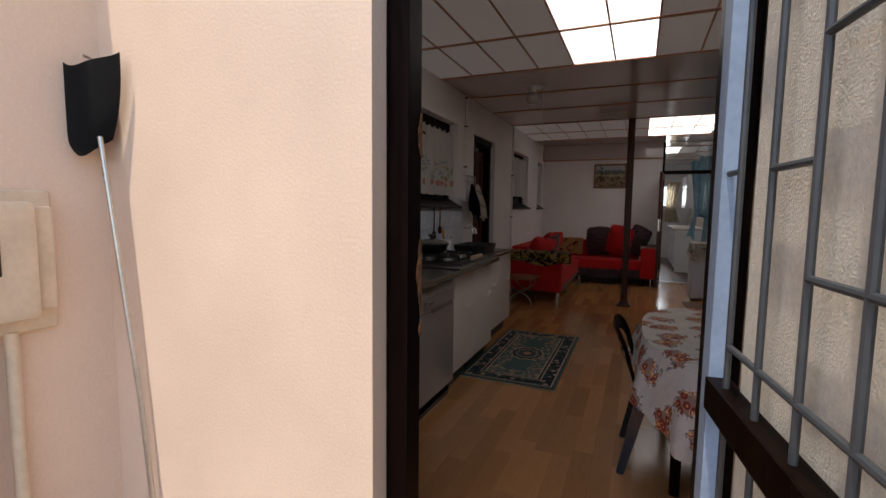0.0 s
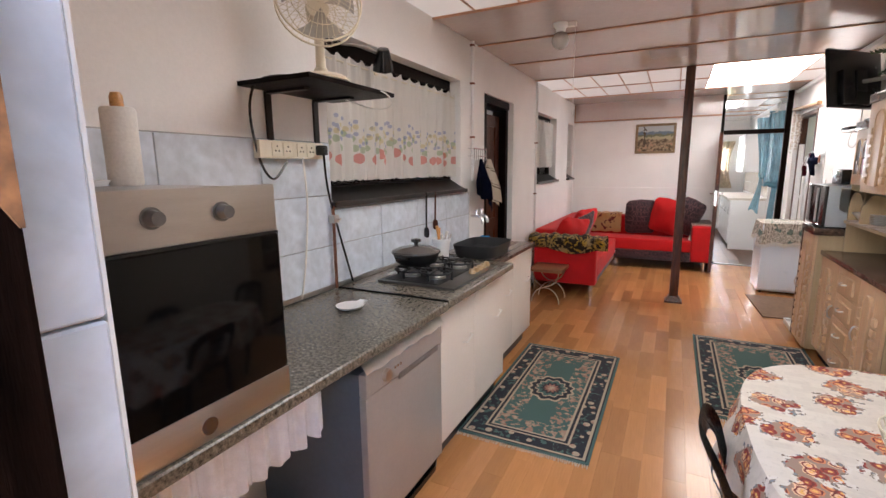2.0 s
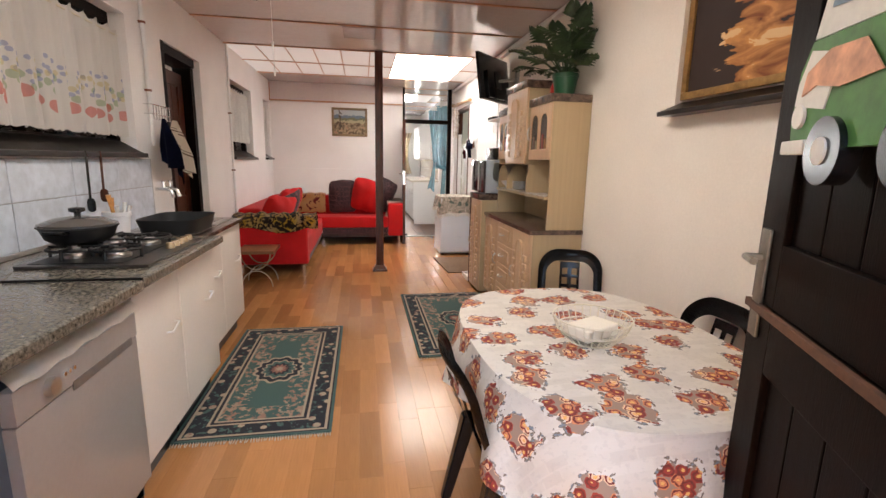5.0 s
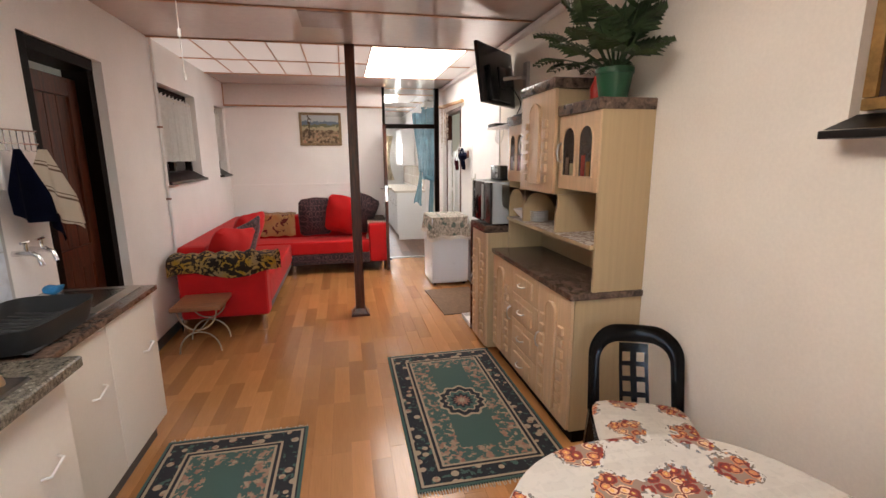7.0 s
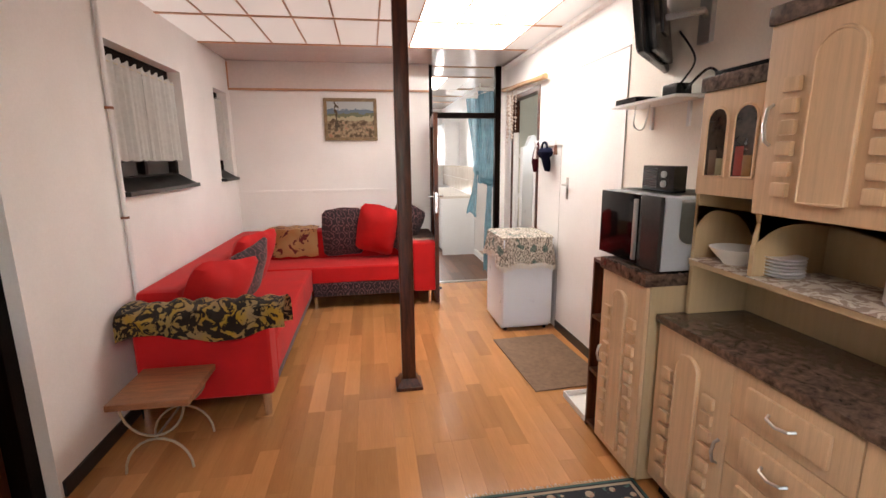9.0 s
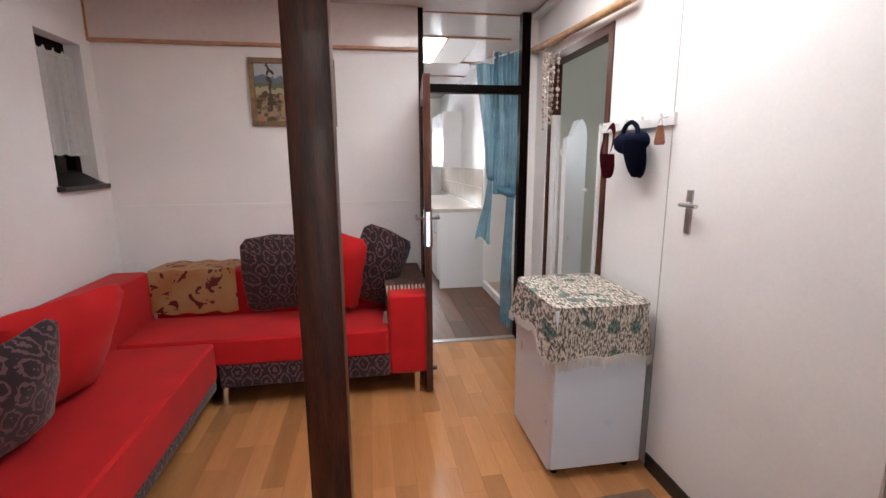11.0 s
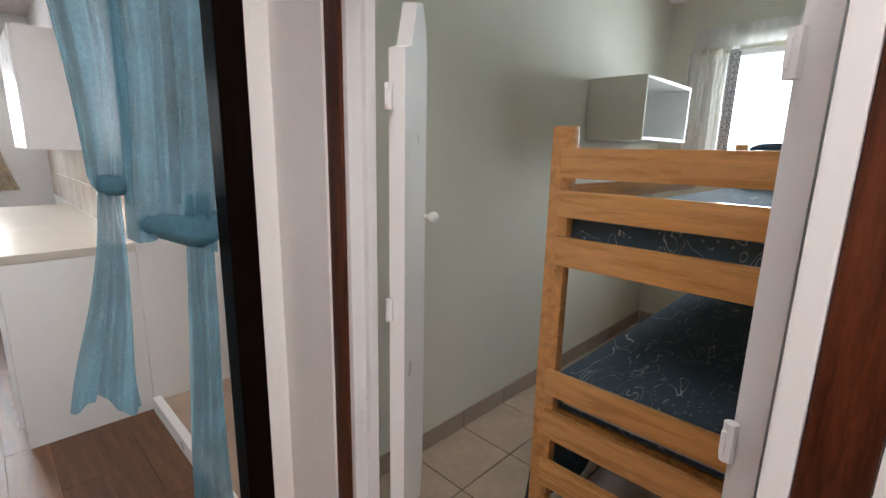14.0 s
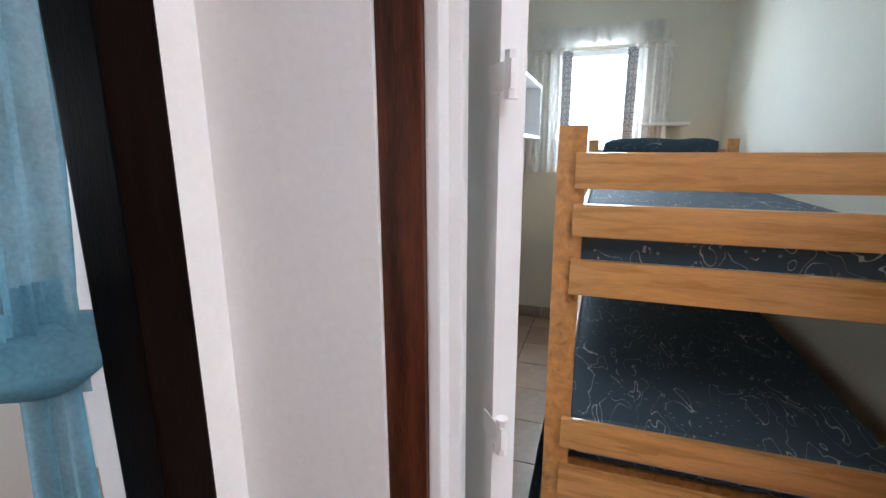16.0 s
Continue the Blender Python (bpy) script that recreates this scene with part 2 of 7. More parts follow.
def cutout(pts, x0, x1):
    """A flat sawn shape: outline in y and z, between two depths."""
    bm = bmesh.new()
    fa = [bm.verts.new((x0, y, z)) for y, z in pts]
    fb = [bm.verts.new((x1, y, z)) for y, z in pts]
    bm.faces.new(fa)
    bm.faces.new(fb[::-1])
    n = len(pts)
    for k in range(n):
        bm.faces.new((fa[k], fb[k], fb[(k + 1) % n], fa[(k + 1) % n]))
    return bm


def pad(bm, c, h, n=3.0, seg=20, wob=0.0, squeeze=0.0):
    """A cushion-like rounded block with half sizes h; the seam lies in its own x-z plane."""
    vs = bmesh.ops.create_uvsphere(bm, u_segments=seg * 2, v_segments=seg, radius=1)["verts"]
    for v in vs:
        x, y, z = v.co
        k = (abs(x) ** n + abs(z) ** n + 1e-9) ** (1 / n)
        w = math.hypot(x, z)
        if k > 0:
            x, z = x * w / k, z * w / k
        edge = 1 - squeeze * max(abs(x), abs(z)) ** 4
        y = (1 if y > 0 else -1) * abs(y) ** 0.8 * edge
        p = Vector((x * h[0], y * h[1], z * h[2]))
        if wob:
            p += noise.noise_vector(p * 9 + Vector(c)) * wob
        v.co = p + Vector(c)


def smooth(bm, angle=40):
    for f in bm.faces:
        f.smooth = True
    for e in bm.edges:
        if len(e.link_faces) == 2 and e.calc_face_angle(0) > radians(angle):
            e.smooth = False


def part(name, bm, material, parent=None, label="", soft=True):
    bmesh.ops.recalc_face_normals(bm, faces=bm.faces)
    if soft:
        smooth(bm)
    me = bpy.data.meshes.new(name)
    bm.to_mesh(me)
    bm.free()
    me.materials.append(material)
    ob = new(name, me)
    if parent is not None:
        ob.parent = parent
    if label:
        ob["label"] = label
    return ob


def thing(name, label, category, at=(0, 0, 0), rz=0.0, group="", kind=""):
    ob = new(name)
    ob.empty_display_size = 0.1
    ob.matrix_world = pose(at[0], at[1], at[2], 0, 0, rz)
    return tagged(ob, label, category, group, kind)


def structure(name, bm, material, label, category="wall", soft=False):
    return tagged(part(name, bm, material, soft=soft), label, category, kind="structure")


def wall(name, axis, a0, a1, b0, b1, z0, z1, holes, material, label):
    """A thick wall: axis 'x' stands at x a0..a1 and runs along y b0..b1; 'y' the other way. holes: (b0, b1, z0, z1)."""
    bm = bmesh.new()
    bs = sorted({b0, b1, *[h[0] for h in holes], *[h[1] for h in holes]})
    for p, q in zip(bs, bs[1:]):
        mid = (p + q) / 2
        spans = sorted((h[2], h[3]) for h in holes if h[0] < mid < h[1])
        z = z0
        for lo, hi in spans + [(z1, z1)]:
            if lo > z:
                if axis == "x":
                    bx(bm, a0, a1, p, q, z, lo)
                else:
                    bx(bm, p, q, a0, a1, z, lo)
            z = max(z, hi)
    return structure(name, bm, material, label)


# ---- plan ----
XL, XR = -1.605, 1.335
Y0, Y1 = 2.24, 9.865
ZC = 2.45

ground = structure("ground", box(-60, 60, -60, 60, -0.3, -0.12), mat("concrete_paving", (0.36, 0.33, 0.30), 0.85, var=0.2, scale=3, fine=60, bump=0.3), "grey concrete paving outside the house", "ground")
structure("floor_patio", box(-1.62, 2.6, -1.6, 2.0, -0.115, -0.02), mat("patio_screed", (0.24, 0.17, 0.12), 0.7, var=0.2), "brown screed patio floor", "floor")
structure("floor", box(XL - 0.1, XR + 0.05, 2.0, 9.9, -0.115, -0.006), JOINT, "dark bed under the laminate planks of the kitchen and lounge", "floor")
structure("floor_scullery", box(XL - 0.1, XR + 0.02, 9.904, 14.6, -0.115, -0.006), JOINT, "dark bed under the scullery planks", "floor")
structure("floor_bedroom", box(XR + 0.07, 4.7, 8.5, 10.25, -0.115, -0.006), JOINT_DARK, "grey grout bed of the bedroom floor", "floor")

wall("wall_west", "x", XL - 0.22, XL, 2.223, 14.6, -0.12, 2.75,
     [(3.80, 5.36, 1.30, 2.12), (5.86, 6.67, 0.0, 2.10), (7.55, 8.60, 1.29, 2.12), (9.35, 9.75, 1.29, 2.12)], WALL, "white painted plaster wall with deep window reveals")
wall("wall_east", "x", XR, XR + 0.07, 2.223, 7.31, -0.12, 2.75, [(3.40, 4.245, 1.545, 2.18)], WALL_WARM, "cream painted wall along the kitchen")
wall("wall_east_lounge", "x", XR, XR + 0.07, 7.31, 9.865, -0.12, 2.75, [(8.775, 9.643, 0.0, 2.10)], WALL, "white board wall along the lounge with the bedroom doorway")
structure("wall_niche_back", box(XR + 0.036, XR + 0.069, 3.401, 4.244, 1.546, 2.179), WALL_WARM, "cream board closing the old window niche behind the painting", "wall")
wall("wall_entry", "y", 2.0, 2.222, XL - 0.22, 2.6, -0.12, 2.75, [(-0.52, 0.34, 0.0, 2.10)], PLASTER, "cream plastered outside wall round the entry door")
wall("wall_partition", "y", Y1, Y1 + 0.06, XL, XR + 0.07, -0.12, 2.6, [(0.47, XR, 0.0, 2.6)], WALL, "white board partition with a dado strip")
wall("wall_patio_west", "x", XL - 0.24, XL - 0.02, -1.6, 2.0, -0.12, 2.75, [], PLASTER, "cream plastered patio side wall")
wall("wall_scullery_north", "y", 14.5, 14.62, XL, 2.4, -0.12, 2.75, [(0.05, 0.95, 1.34, 1.92)], WALL, "white end wall of the scullery with a window")
wall("wall_scullery_east", "x", XR, XR + 0.06, 11.4, 14.5, -0.12, 2.75, [], WALL, "white scullery side wall")
wall("wall_shower_back", "x", 2.1, 2.16, 10.25, 11.46, -0.12, 2.75, [(10.5, 10.75, 1.3, 1.9)], WALL, "white wall behind the shower corner")
wall("wall_shower_side", "y", 11.4, 11.46, XR + 0.06, 2.1, -0.12, 2.75, [], WALL, "white shower side wall")
wall("wall_bedroom_north", "y", 10.18, 10.245, XR + 0.07, 4.7, -0.12, 2.75, [], GREEN_WALL, "pale green bedroom wall")
wall("wall_bedroom_south", "y", 8.55, 8.66, XR + 0.07, 4.7, -0.12, 2.75, [], GREEN_WALL, "pale green bedroom wall beside the bunk")
wall("wall_bedroom_east", "x", 4.6, 4.72, 8.66, 10.18, -0.12, 2.75, [(9.24, 9.75, 1.30, 2.09)], GREEN_WALL, "pale green bedroom wall with the window")
# unseen wall, added to keep daylight off the west windows
wall("wall_window_shade", "x", -3.1, -2.95, 2.0, 14.6, -0.12, 2.75, [], WALL_WARM, "unseen cream wall added to dim the light at the west windows")
wall("wall_strip", "y", Y1 + 0.003, 10.18, XR, XR + 0.068, -0.12, 2.6, [], WALL, "white wall end beside the partition")

# ceiling with its cover strips
bm = bmesh.new()
bx(bm, XL - 0.2, XR + 0.3, 2.0, 3.35, ZC, ZC + 0.02)
for a, b in ((4.92, 7.47), (9.08, 9.93)):
    bx(bm, XL - 0.2, XR + 0.3, a, b, ZC, ZC + 0.02)
structure("ceiling", bm, CEIL, "glossy pinkish ceiling boards", "ceiling")
structure("ceiling_scullery", box(XL - 0.2, 2.3, 9.93, 14.6, ZC + 0.004, ZC + 0.03), CEIL, "glossy scullery ceiling boards", "ceiling")
structure("ceiling_bedroom", box(XR + 0.05, 4.72, 8.5, 10.3, 2.46, 2.5), WALL, "white bedroom ceiling", "ceiling")
# unseen cover added to block sky light, drawn out west over the passage
structure("roof", box(-3.2, 5.0, 1.9, 15.0, 2.78, 2.84), mat("added_roof_sheet", (0.4, 0.4, 0.4), 0.5, metal=0.6), "unseen grey metal roof sheet added to block the sky over rooms and passage", "roof")

# skylight sheets; daylight is put in as glow, strong between the lit x limits
def skylight(name, y0, y1, rows, xs, lit):
    sk = thing(name, "translucent white skylight sheets in a brown strip grid", "skylight", (0, 0, ZC), kind="structure")
    step = (y1 - y0) / rows
    for r in range(rows):
        for x0, x1 in zip(xs, xs[1:]):
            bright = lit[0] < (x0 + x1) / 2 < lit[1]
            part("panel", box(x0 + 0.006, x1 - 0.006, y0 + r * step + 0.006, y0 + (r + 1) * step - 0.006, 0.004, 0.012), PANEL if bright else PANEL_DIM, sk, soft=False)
    for x in xs[1:-1]:
        part("glazing_bar", box(x - 0.006, x + 0.006, y0, y1, -0.002, 0.006), STRIP, sk, soft=False)
    return sk


XS = [XL - 0.2, -1.3, -1.0, -0.71, -0.42, -0.1, 0.19, 0.49, 0.79, 1.07, XR + 0.1]
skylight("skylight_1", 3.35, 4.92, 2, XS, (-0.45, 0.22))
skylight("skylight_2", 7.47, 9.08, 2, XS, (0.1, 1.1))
bm = bmesh.new()
for y in (2.55, 3.35, 4.135, 4.92, 5.72, 6.52, 7.47, 8.275, 9.08):
    bx(bm, XL, XR, y - 0.014, y + 0.014, ZC - 0.008, ZC - 0.001)
tagged(part("trim_ceiling", bm, STRIP, soft=False), "thin brown cover strips across the ceiling", "trim", kind="structure")

# ---- patterned materials ----


def rug_mat(hx, hy):
    m = mat("patterned_rug", (0.06, 0.13, 0.12), 0.95, var=0.2, fine=300, bump=0.5)
    N, L, b, obj, xyz, mm, mix = mask_chain(m)
    ax, ay = mm("ABSOLUTE", xyz[0]), mm("ABSOLUTE", xyz[1])
    d = mm("MINIMUM", mm("SUBTRACT", hx, ax), mm("SUBTRACT", hy, ay))
    v = N.new("ShaderNodeTexVoronoi")
    v.inputs["Scale"].default_value = 38
    L.new(obj, v.inputs["Vector"])
    v2 = N.new("ShaderNodeTexVoronoi")
    v2.inputs["Scale"].default_value = 15
    L.new(obj, v2.inputs["Vector"])
    n = N.new("ShaderNodeTexNoise")
    n.inputs["Scale"].default_value, n.inputs["Detail"].default_value = 36, 3
    L.new(obj, n.inputs["Vector"])
    teal, navy, cream, rose = (0.048, 0.098, 0.086), (0.012, 0.014, 0.020), (0.36, 0.28, 0.20), (0.26, 0.11, 0.08)
    flower = mm("LESS_THAN", v2.outputs["Distance"], 0.30)
    petal = mm("GREATER_THAN", v.outputs["Distance"], 0.42)
    col = mix(v.outputs["Color"], rose, cream)
    field = mix(mm("MULTIPLY", mm("GREATER_THAN", n.outputs["Fac"], 0.53), mm("LESS_THAN", d, 0.27)), teal, col)
    r = mm("SQRT", mm("ADD", mm("POWER", mm("DIVIDE", ax, 0.125), 2), mm("POWER", mm("DIVIDE", ay, 0.155), 2)))
    wob = mm("ADD", r, mm("MULTIPLY", mm("SINE", mm("MULTIPLY", mm("ARCTAN2", xyz[1], xyz[0]), 12)), 0.07))
    for lim, c in ((1.15, cream), (1.02, navy), (0.78, cream), (0.70, teal), (0.50, navy), (0.34, rose), (0.16, cream)):
        field = mix(mm("LESS_THAN", wob, lim), field, mix(petal, c, navy) if lim in (1.02, 0.5) else c)
    band = mix(flower, mix(mm("GREATER_THAN", n.outputs["Fac"], 0.6), navy, teal), mix(petal, col, cream))
    out = field
    for lim, c in ((0.158, cream), (0.145, navy), (0.13, cream), (0.118, band), (0.036, cream), (0.022, navy), (0.014, teal)):
        out = mix(mm("LESS_THAN", d, lim), out, c)
    L.new(out, b.inputs["Base Color"])
    return m


def floral_mat(name, coords):
    """Bunches of roses on a faintly chequered cream ground; coords names the texture coordinate to use."""
    m = mat(name, (0.72, 0.66, 0.60), 0.75, var=0.05, fine=240, bump=0.15)
    N, L, b, obj, xyz, mm, mix = mask_chain(m)
    tc_ = N.new("ShaderNodeTexCoord")
    obj = tc_.outputs[coords]

    def cells(scale, rand):
        v = N.new("ShaderNodeTexVoronoi")
        v.voronoi_dimensions = "2D"
        v.inputs["Scale"].default_value, v.inputs["Randomness"].default_value = scale, rand
        L.new(obj, v.inputs["Vector"])
        return v

    def grain(scale, detail):
        n = N.new("ShaderNodeTexNoise")
        n.inputs["Scale"].default_value, n.inputs["Detail"].default_value = scale, detail
        L.new(obj, n.inputs["Vector"])
        return n.outputs["Fac"]

    bunch, rose = cells(5.2, 0.5), cells(27, 0.85)
    n1, n2 = grain(13, 4), grain(55, 3)
    edge = mm("ADD", bunch.outputs["Distance"], mm("MULTIPLY", mm("SUBTRACT", n1, 0.5), 0.75))
    d = mm("ADD", rose.outputs["Distance"], mm("MULTIPLY", mm("SUBTRACT", n2, 0.5), 0.5))
    hue = N.new("ShaderNodeSeparateColor")
    L.new(rose.outputs["Color"], hue.inputs[0])
    tone = mix(mm("GREATER_THAN", hue.outputs[0], 0.45), (0.30, 0.035, 0.022), (0.60, 0.21, 0.09))
    tone = mix(mm("GREATER_THAN", hue.outputs[0], 0.78), tone, (0.74, 0.47, 0.29))
    petals = mix(mm("GREATER_THAN", mm("SINE", mm("MULTIPLY", d, 22)), 0.1), tone, (0.16, 0.022, 0.016))
    petals = mix(mm("LESS_THAN", d, 0.13), petals, (0.72, 0.40, 0.12))
    petals = mix(mm("GREATER_THAN", d, 0.52), petals, (0.30, 0.20, 0.15))
    leaves = mix(mm("GREATER_THAN", n2, 0.52), (0.62, 0.58, 0.53), (0.17, 0.13, 0.10))
    leaves = mix(mm("GREATER_THAN", n2, 0.60), leaves, (0.18, 0.21, 0.24))
    chk = N.new("ShaderNodeTexBrick")
    chk.inputs["Scale"].default_value = 7
    for i, c in ((1, (0.62, 0.57, 0.505, 1)), (2, (0.55, 0.50, 0.44, 1)), (3, (0.59, 0.54, 0.475, 1))):
        chk.inputs[i].default_value = c
    L.new(obj, chk.inputs["Vector"])
    ground_ = mix(mm("MULTIPLY", mm("GREATER_THAN", n2, 0.58), 0.25), chk.outputs["Color"], (0.45, 0.41, 0.37))
    out = mix(mm("LESS_THAN", edge, 0.375), ground_, leaves)
    out = mix(mm("LESS_THAN", edge, 0.31), out, petals)
    L.new(out, b.inputs["Base Color"])
    return m


def damask_mat(name, a, c, scale=16):
    m = mat(name, a, 0.8, var=0.1, fine=260, bump=0.3, sheen=0.2)
    N, L, b, obj, xyz, mm, mix = mask_chain(m)
    n = N.new("ShaderNodeTexNoise")
    n.inputs["Scale"].default_value, n.inputs["Detail"].default_value = scale * 3, 2
    L.new(obj, n.inputs["Vector"])
    across = mm("COSINE", mm("MULTIPLY", mm("ADD", xyz[0], xyz[1]), scale * 3.6))
    along = mm("COSINE", mm("MULTIPLY", xyz[2], scale * 2.5))
    ring = mm("SINE", mm("ADD", mm("MULTIPLY", mm("ADD", across, along), 4.2), mm("MULTIPLY", n.outputs["Fac"], 9)))
    f = mm("GREATER_THAN", ring, 0.4)
    L.new(mix(f, a, c), b.inputs["Base Color"])
    return m


def tiger_mat(name, ground_a, ground_b, stripe, scale=6.0, cover=0.30):
    m = mat(name, ground_a, 0.85, var=0.1, fine=260, bump=0.4, sheen=0.2)
    N, L, b, obj, xyz, mm, mix = mask_chain(m)
    n = N.new("ShaderNodeTexNoise")
    n.inputs["Scale"].default_value, n.inputs["Detail"].default_value = scale * 1.3, 2
    L.new(obj, n.inputs["Vector"])
    w = N.new("ShaderNodeTexNoise")
    w.inputs["Scale"].default_value, w.inputs["Distortion"].default_value, w.inputs["Detail"].default_value = scale * 1.6, 2.6, 4
    L.new(obj, w.inputs["Vector"])
    base = mix(mm("MULTIPLY", mm("SUBTRACT", n.outputs["Fac"], 0.35), 3.2, True), ground_a, ground_b)
    L.new(mix(mm("LESS_THAN", w.outputs["Fac"], 0.32 + cover * 0.6), base, stripe), b.inputs["Base Color"])
    return m


def leafy_mat():
    m = mat("leafy_streaked_cloth", (0.55, 0.50, 0.44), 0.9, var=0.1, fine=260, bump=0.4)
    N, L, b, obj, xyz, mm, mix = mask_chain(m)
    mp = N.new("ShaderNodeMapping")
    mp.inputs["Scale"].default_value = (170, 38, 60)
    L.new(obj, mp.inputs["Vector"])
    n = N.new("ShaderNodeTexNoise")
    n.inputs["Scale"].default_value, n.inputs["Detail"].default_value = 1, 2
    L.new(mp.outputs[0], n.inputs["Vector"])
    v = N.new("ShaderNodeTexVoronoi")
    v.inputs["Scale"].default_value, v.inputs["Randomness"].default_value = 8.5, 0.5
    L.new(obj, v.inputs["Vector"])
    n2 = N.new("ShaderNodeTexNoise")
    n2.inputs["Scale"].default_value = 14
    L.new(obj, n2.inputs["Vector"])
    streak = mix(mm("MULTIPLY", mm("SUBTRACT", n.outputs["Fac"], 0.42), 6, True), (0.10, 0.085, 0.07), (0.62, 0.56, 0.48))
    leaf = mm("LESS_THAN", mm("ADD", v.outputs["Distance"], mm("MULTIPLY", n2.outputs["Fac"], 1.1)), 0.80)
    L.new(mix(mm("MULTIPLY", leaf, mm("SUBTRACT", 1.0, mm("MULTIPLY", n.outputs["Fac"], 0.5))), streak, (0.012, 0.075, 0.068)), b.inputs["Base Color"])
    return m


def fruit_curtain_mat():
    m = mat("fruit_print_net_curtain", (0.86, 0.83, 0.79), 0.8, var=0.05, scale=30, alpha=0.84, translucent=0.45)
    N, L, b, obj, xyz, mm, mix = mask_chain(m)
    flat = N.new("ShaderNodeCombineXYZ")
    L.new(xyz[1], flat.inputs[0])
    L.new(xyz[2], flat.inputs[1])

    def spots(scale, size, lo, hi):
        v = N.new("ShaderNodeTexVoronoi")
        v.voronoi_dimensions = "2D"
        v.inputs["Scale"].default_value = scale
        L.new(flat.outputs[0], v.inputs["Vector"])
        at = N.new("ShaderNodeSeparateXYZ")
        L.new(v.outputs["Position"], at.inputs[0])
        band = mm("MULTIPLY", mm("GREATER_THAN", at.outputs[1], lo), mm("LESS_THAN", at.outputs[1], hi))
        return mm("MULTIPLY", mm("LESS_THAN", v.outputs["Distance"], size), band)

    out = (0.86, 0.83, 0.79)
    for scale, size, lo, hi, c, k in ((15, 0.28, 0.15, 0.25, (0.22, 0.38, 0.10), 0.5), (22, 0.24, 0.17, 0.33, (0.16, 0.24, 0.55), 0.5),
                                      (19, 0.26, 0.19, 0.29, (0.66, 0.52, 0.10), 0.45), (10.5, 0.31, 0.085, 0.165, (0.72, 0.10, 0.06), 0.65)):
        out = mix(mm("MULTIPLY", spots(scale, size, lo, hi), k), out, c)
    L.new(out, b.inputs["Base Color"])
    for n in N:
        if n.bl_idname == "ShaderNodeBsdfTranslucent":
            L.new(out, n.inputs[0])
    return m


def bedding_mat():
    m = mat("slate_blue_script_bedding", (0.055, 0.092, 0.128), 0.85, var=0.15, scale=6, fine=200, bump=0.3)
    N, L, b, obj, xyz, mm, mix = mask_chain(m)
    mp = N.new("ShaderNodeMapping")
    mp.inputs["Scale"].default_value, mp.inputs["Rotation"].default_value = (1.0, 2.6, 2.0), (0, 0, 0.5)
    L.new(obj, mp.inputs["Vector"])
    n = N.new("ShaderNodeTexNoise")
    n.inputs["Scale"].default_value, n.inputs["Detail"].default_value, n.inputs["Distortion"].default_value = 5.5, 1, 1.4
    L.new(mp.outputs[0], n.inputs["Vector"])
    g = N.new("ShaderNodeTexNoise")
    g.inputs["Scale"].default_value, g.inputs["Detail"].default_value = 5, 2
    L.new(obj, g.inputs["Vector"])
    line = mm("MULTIPLY", mm("LESS_THAN", mm("ABSOLUTE", mm("SUBTRACT", n.outputs["Fac"], 0.52)), 0.006), mm("GREATER_THAN", g.outputs["Fac"], 0.47))
    v = N.new("ShaderNodeTexVoronoi")
    v.inputs["Scale"].default_value = 46
    L.new(obj, v.inputs["Vector"])
    dots = mm("MULTIPLY", mm("LESS_THAN", v.outputs["Distance"], 0.16), mm("LESS_THAN", g.outputs["Fac"], 0.52))
    L.new(mix(mm("MAXIMUM", mm("MULTIPLY", line, 0.8), mm("MULTIPLY", dots, 0.4)), (0.055, 0.092, 0.128), (0.60, 0.64, 0.68)), b.inputs["Base Color"])
    return m


FLORAL = floral_mat("rose_print_tablecloth", "UV")
FLORAL_PAD = floral_mat("rose_print_seat_pad", "Object")
DAMASK = damask_mat("purple_damask_fabric", (0.014, 0.004, 0.008), (0.13, 0.06, 0.068), 17)
TIGER = tiger_mat("tiger_print_throw", (0.44, 0.32, 0.17), (0.60, 0.38, 0.04), (0.025, 0.016, 0.01), 7, 0.30)
DOGPRINT = tiger_mat("orange_print_throw", (0.62, 0.24, 0.07), (0.66, 0.45, 0.20), (0.20, 0.03, 0.025), 3, 0.16)
KILIM = tiger_mat("brown_woven_throw", (0.16, 0.06, 0.035), (0.10, 0.035, 0.02), (0.34, 0.22, 0.13), 14, 0.14)
LEAFY = leafy_mat()
FRUIT = fruit_curtain_mat()
BEDDING = bedding_mat()

# ---- trims ----


def trim(name, bm, material, label):
    return tagged(part(name, bm, material, soft=False), label, "trim", kind="structure")


bm = bmesh.new()
bx(bm, XL, XL + 0.012, 6.69, 9.86, 0, 0.075)
bx(bm, XL, 0.46, Y1 - 0.012, Y1, 0, 0.075)
bx(bm, XR - 0.012, XR, 4.0, 8.24, 0, 0.075)
bx(bm, XR - 0.012, XR, 9.6, 9.86, 0, 0.075)
trim("baseboard", bm, SKIRT, "black painted skirting board")
trim("trim_dado", box(XL, 0.455, Y1 - 0.008, Y1, 1.105, 1.135, 0.003), WALL, "narrow white dado strip on the partition")
bm = bmesh.new()
bx(bm, XL, 0.46, Y1 - 0.03, Y1 - 0.001, 2.185, ZC - 0.002)
trim("bulkhead_panel", bm, CEIL, "glossy pinkish bulkhead board above the partition")
bm = bmesh.new()
bx(bm, XL, 0.46, Y1 - 0.036, Y1 - 0.002, 2.165, 2.183)
bx(bm, XL, XL + 0.014, Y1 - 0.036, Y1 - 0.0305, 2.185, ZC - 0.012)
trim("trim_bulkhead", bm, STRIP, "brown strip along the bulkhead")
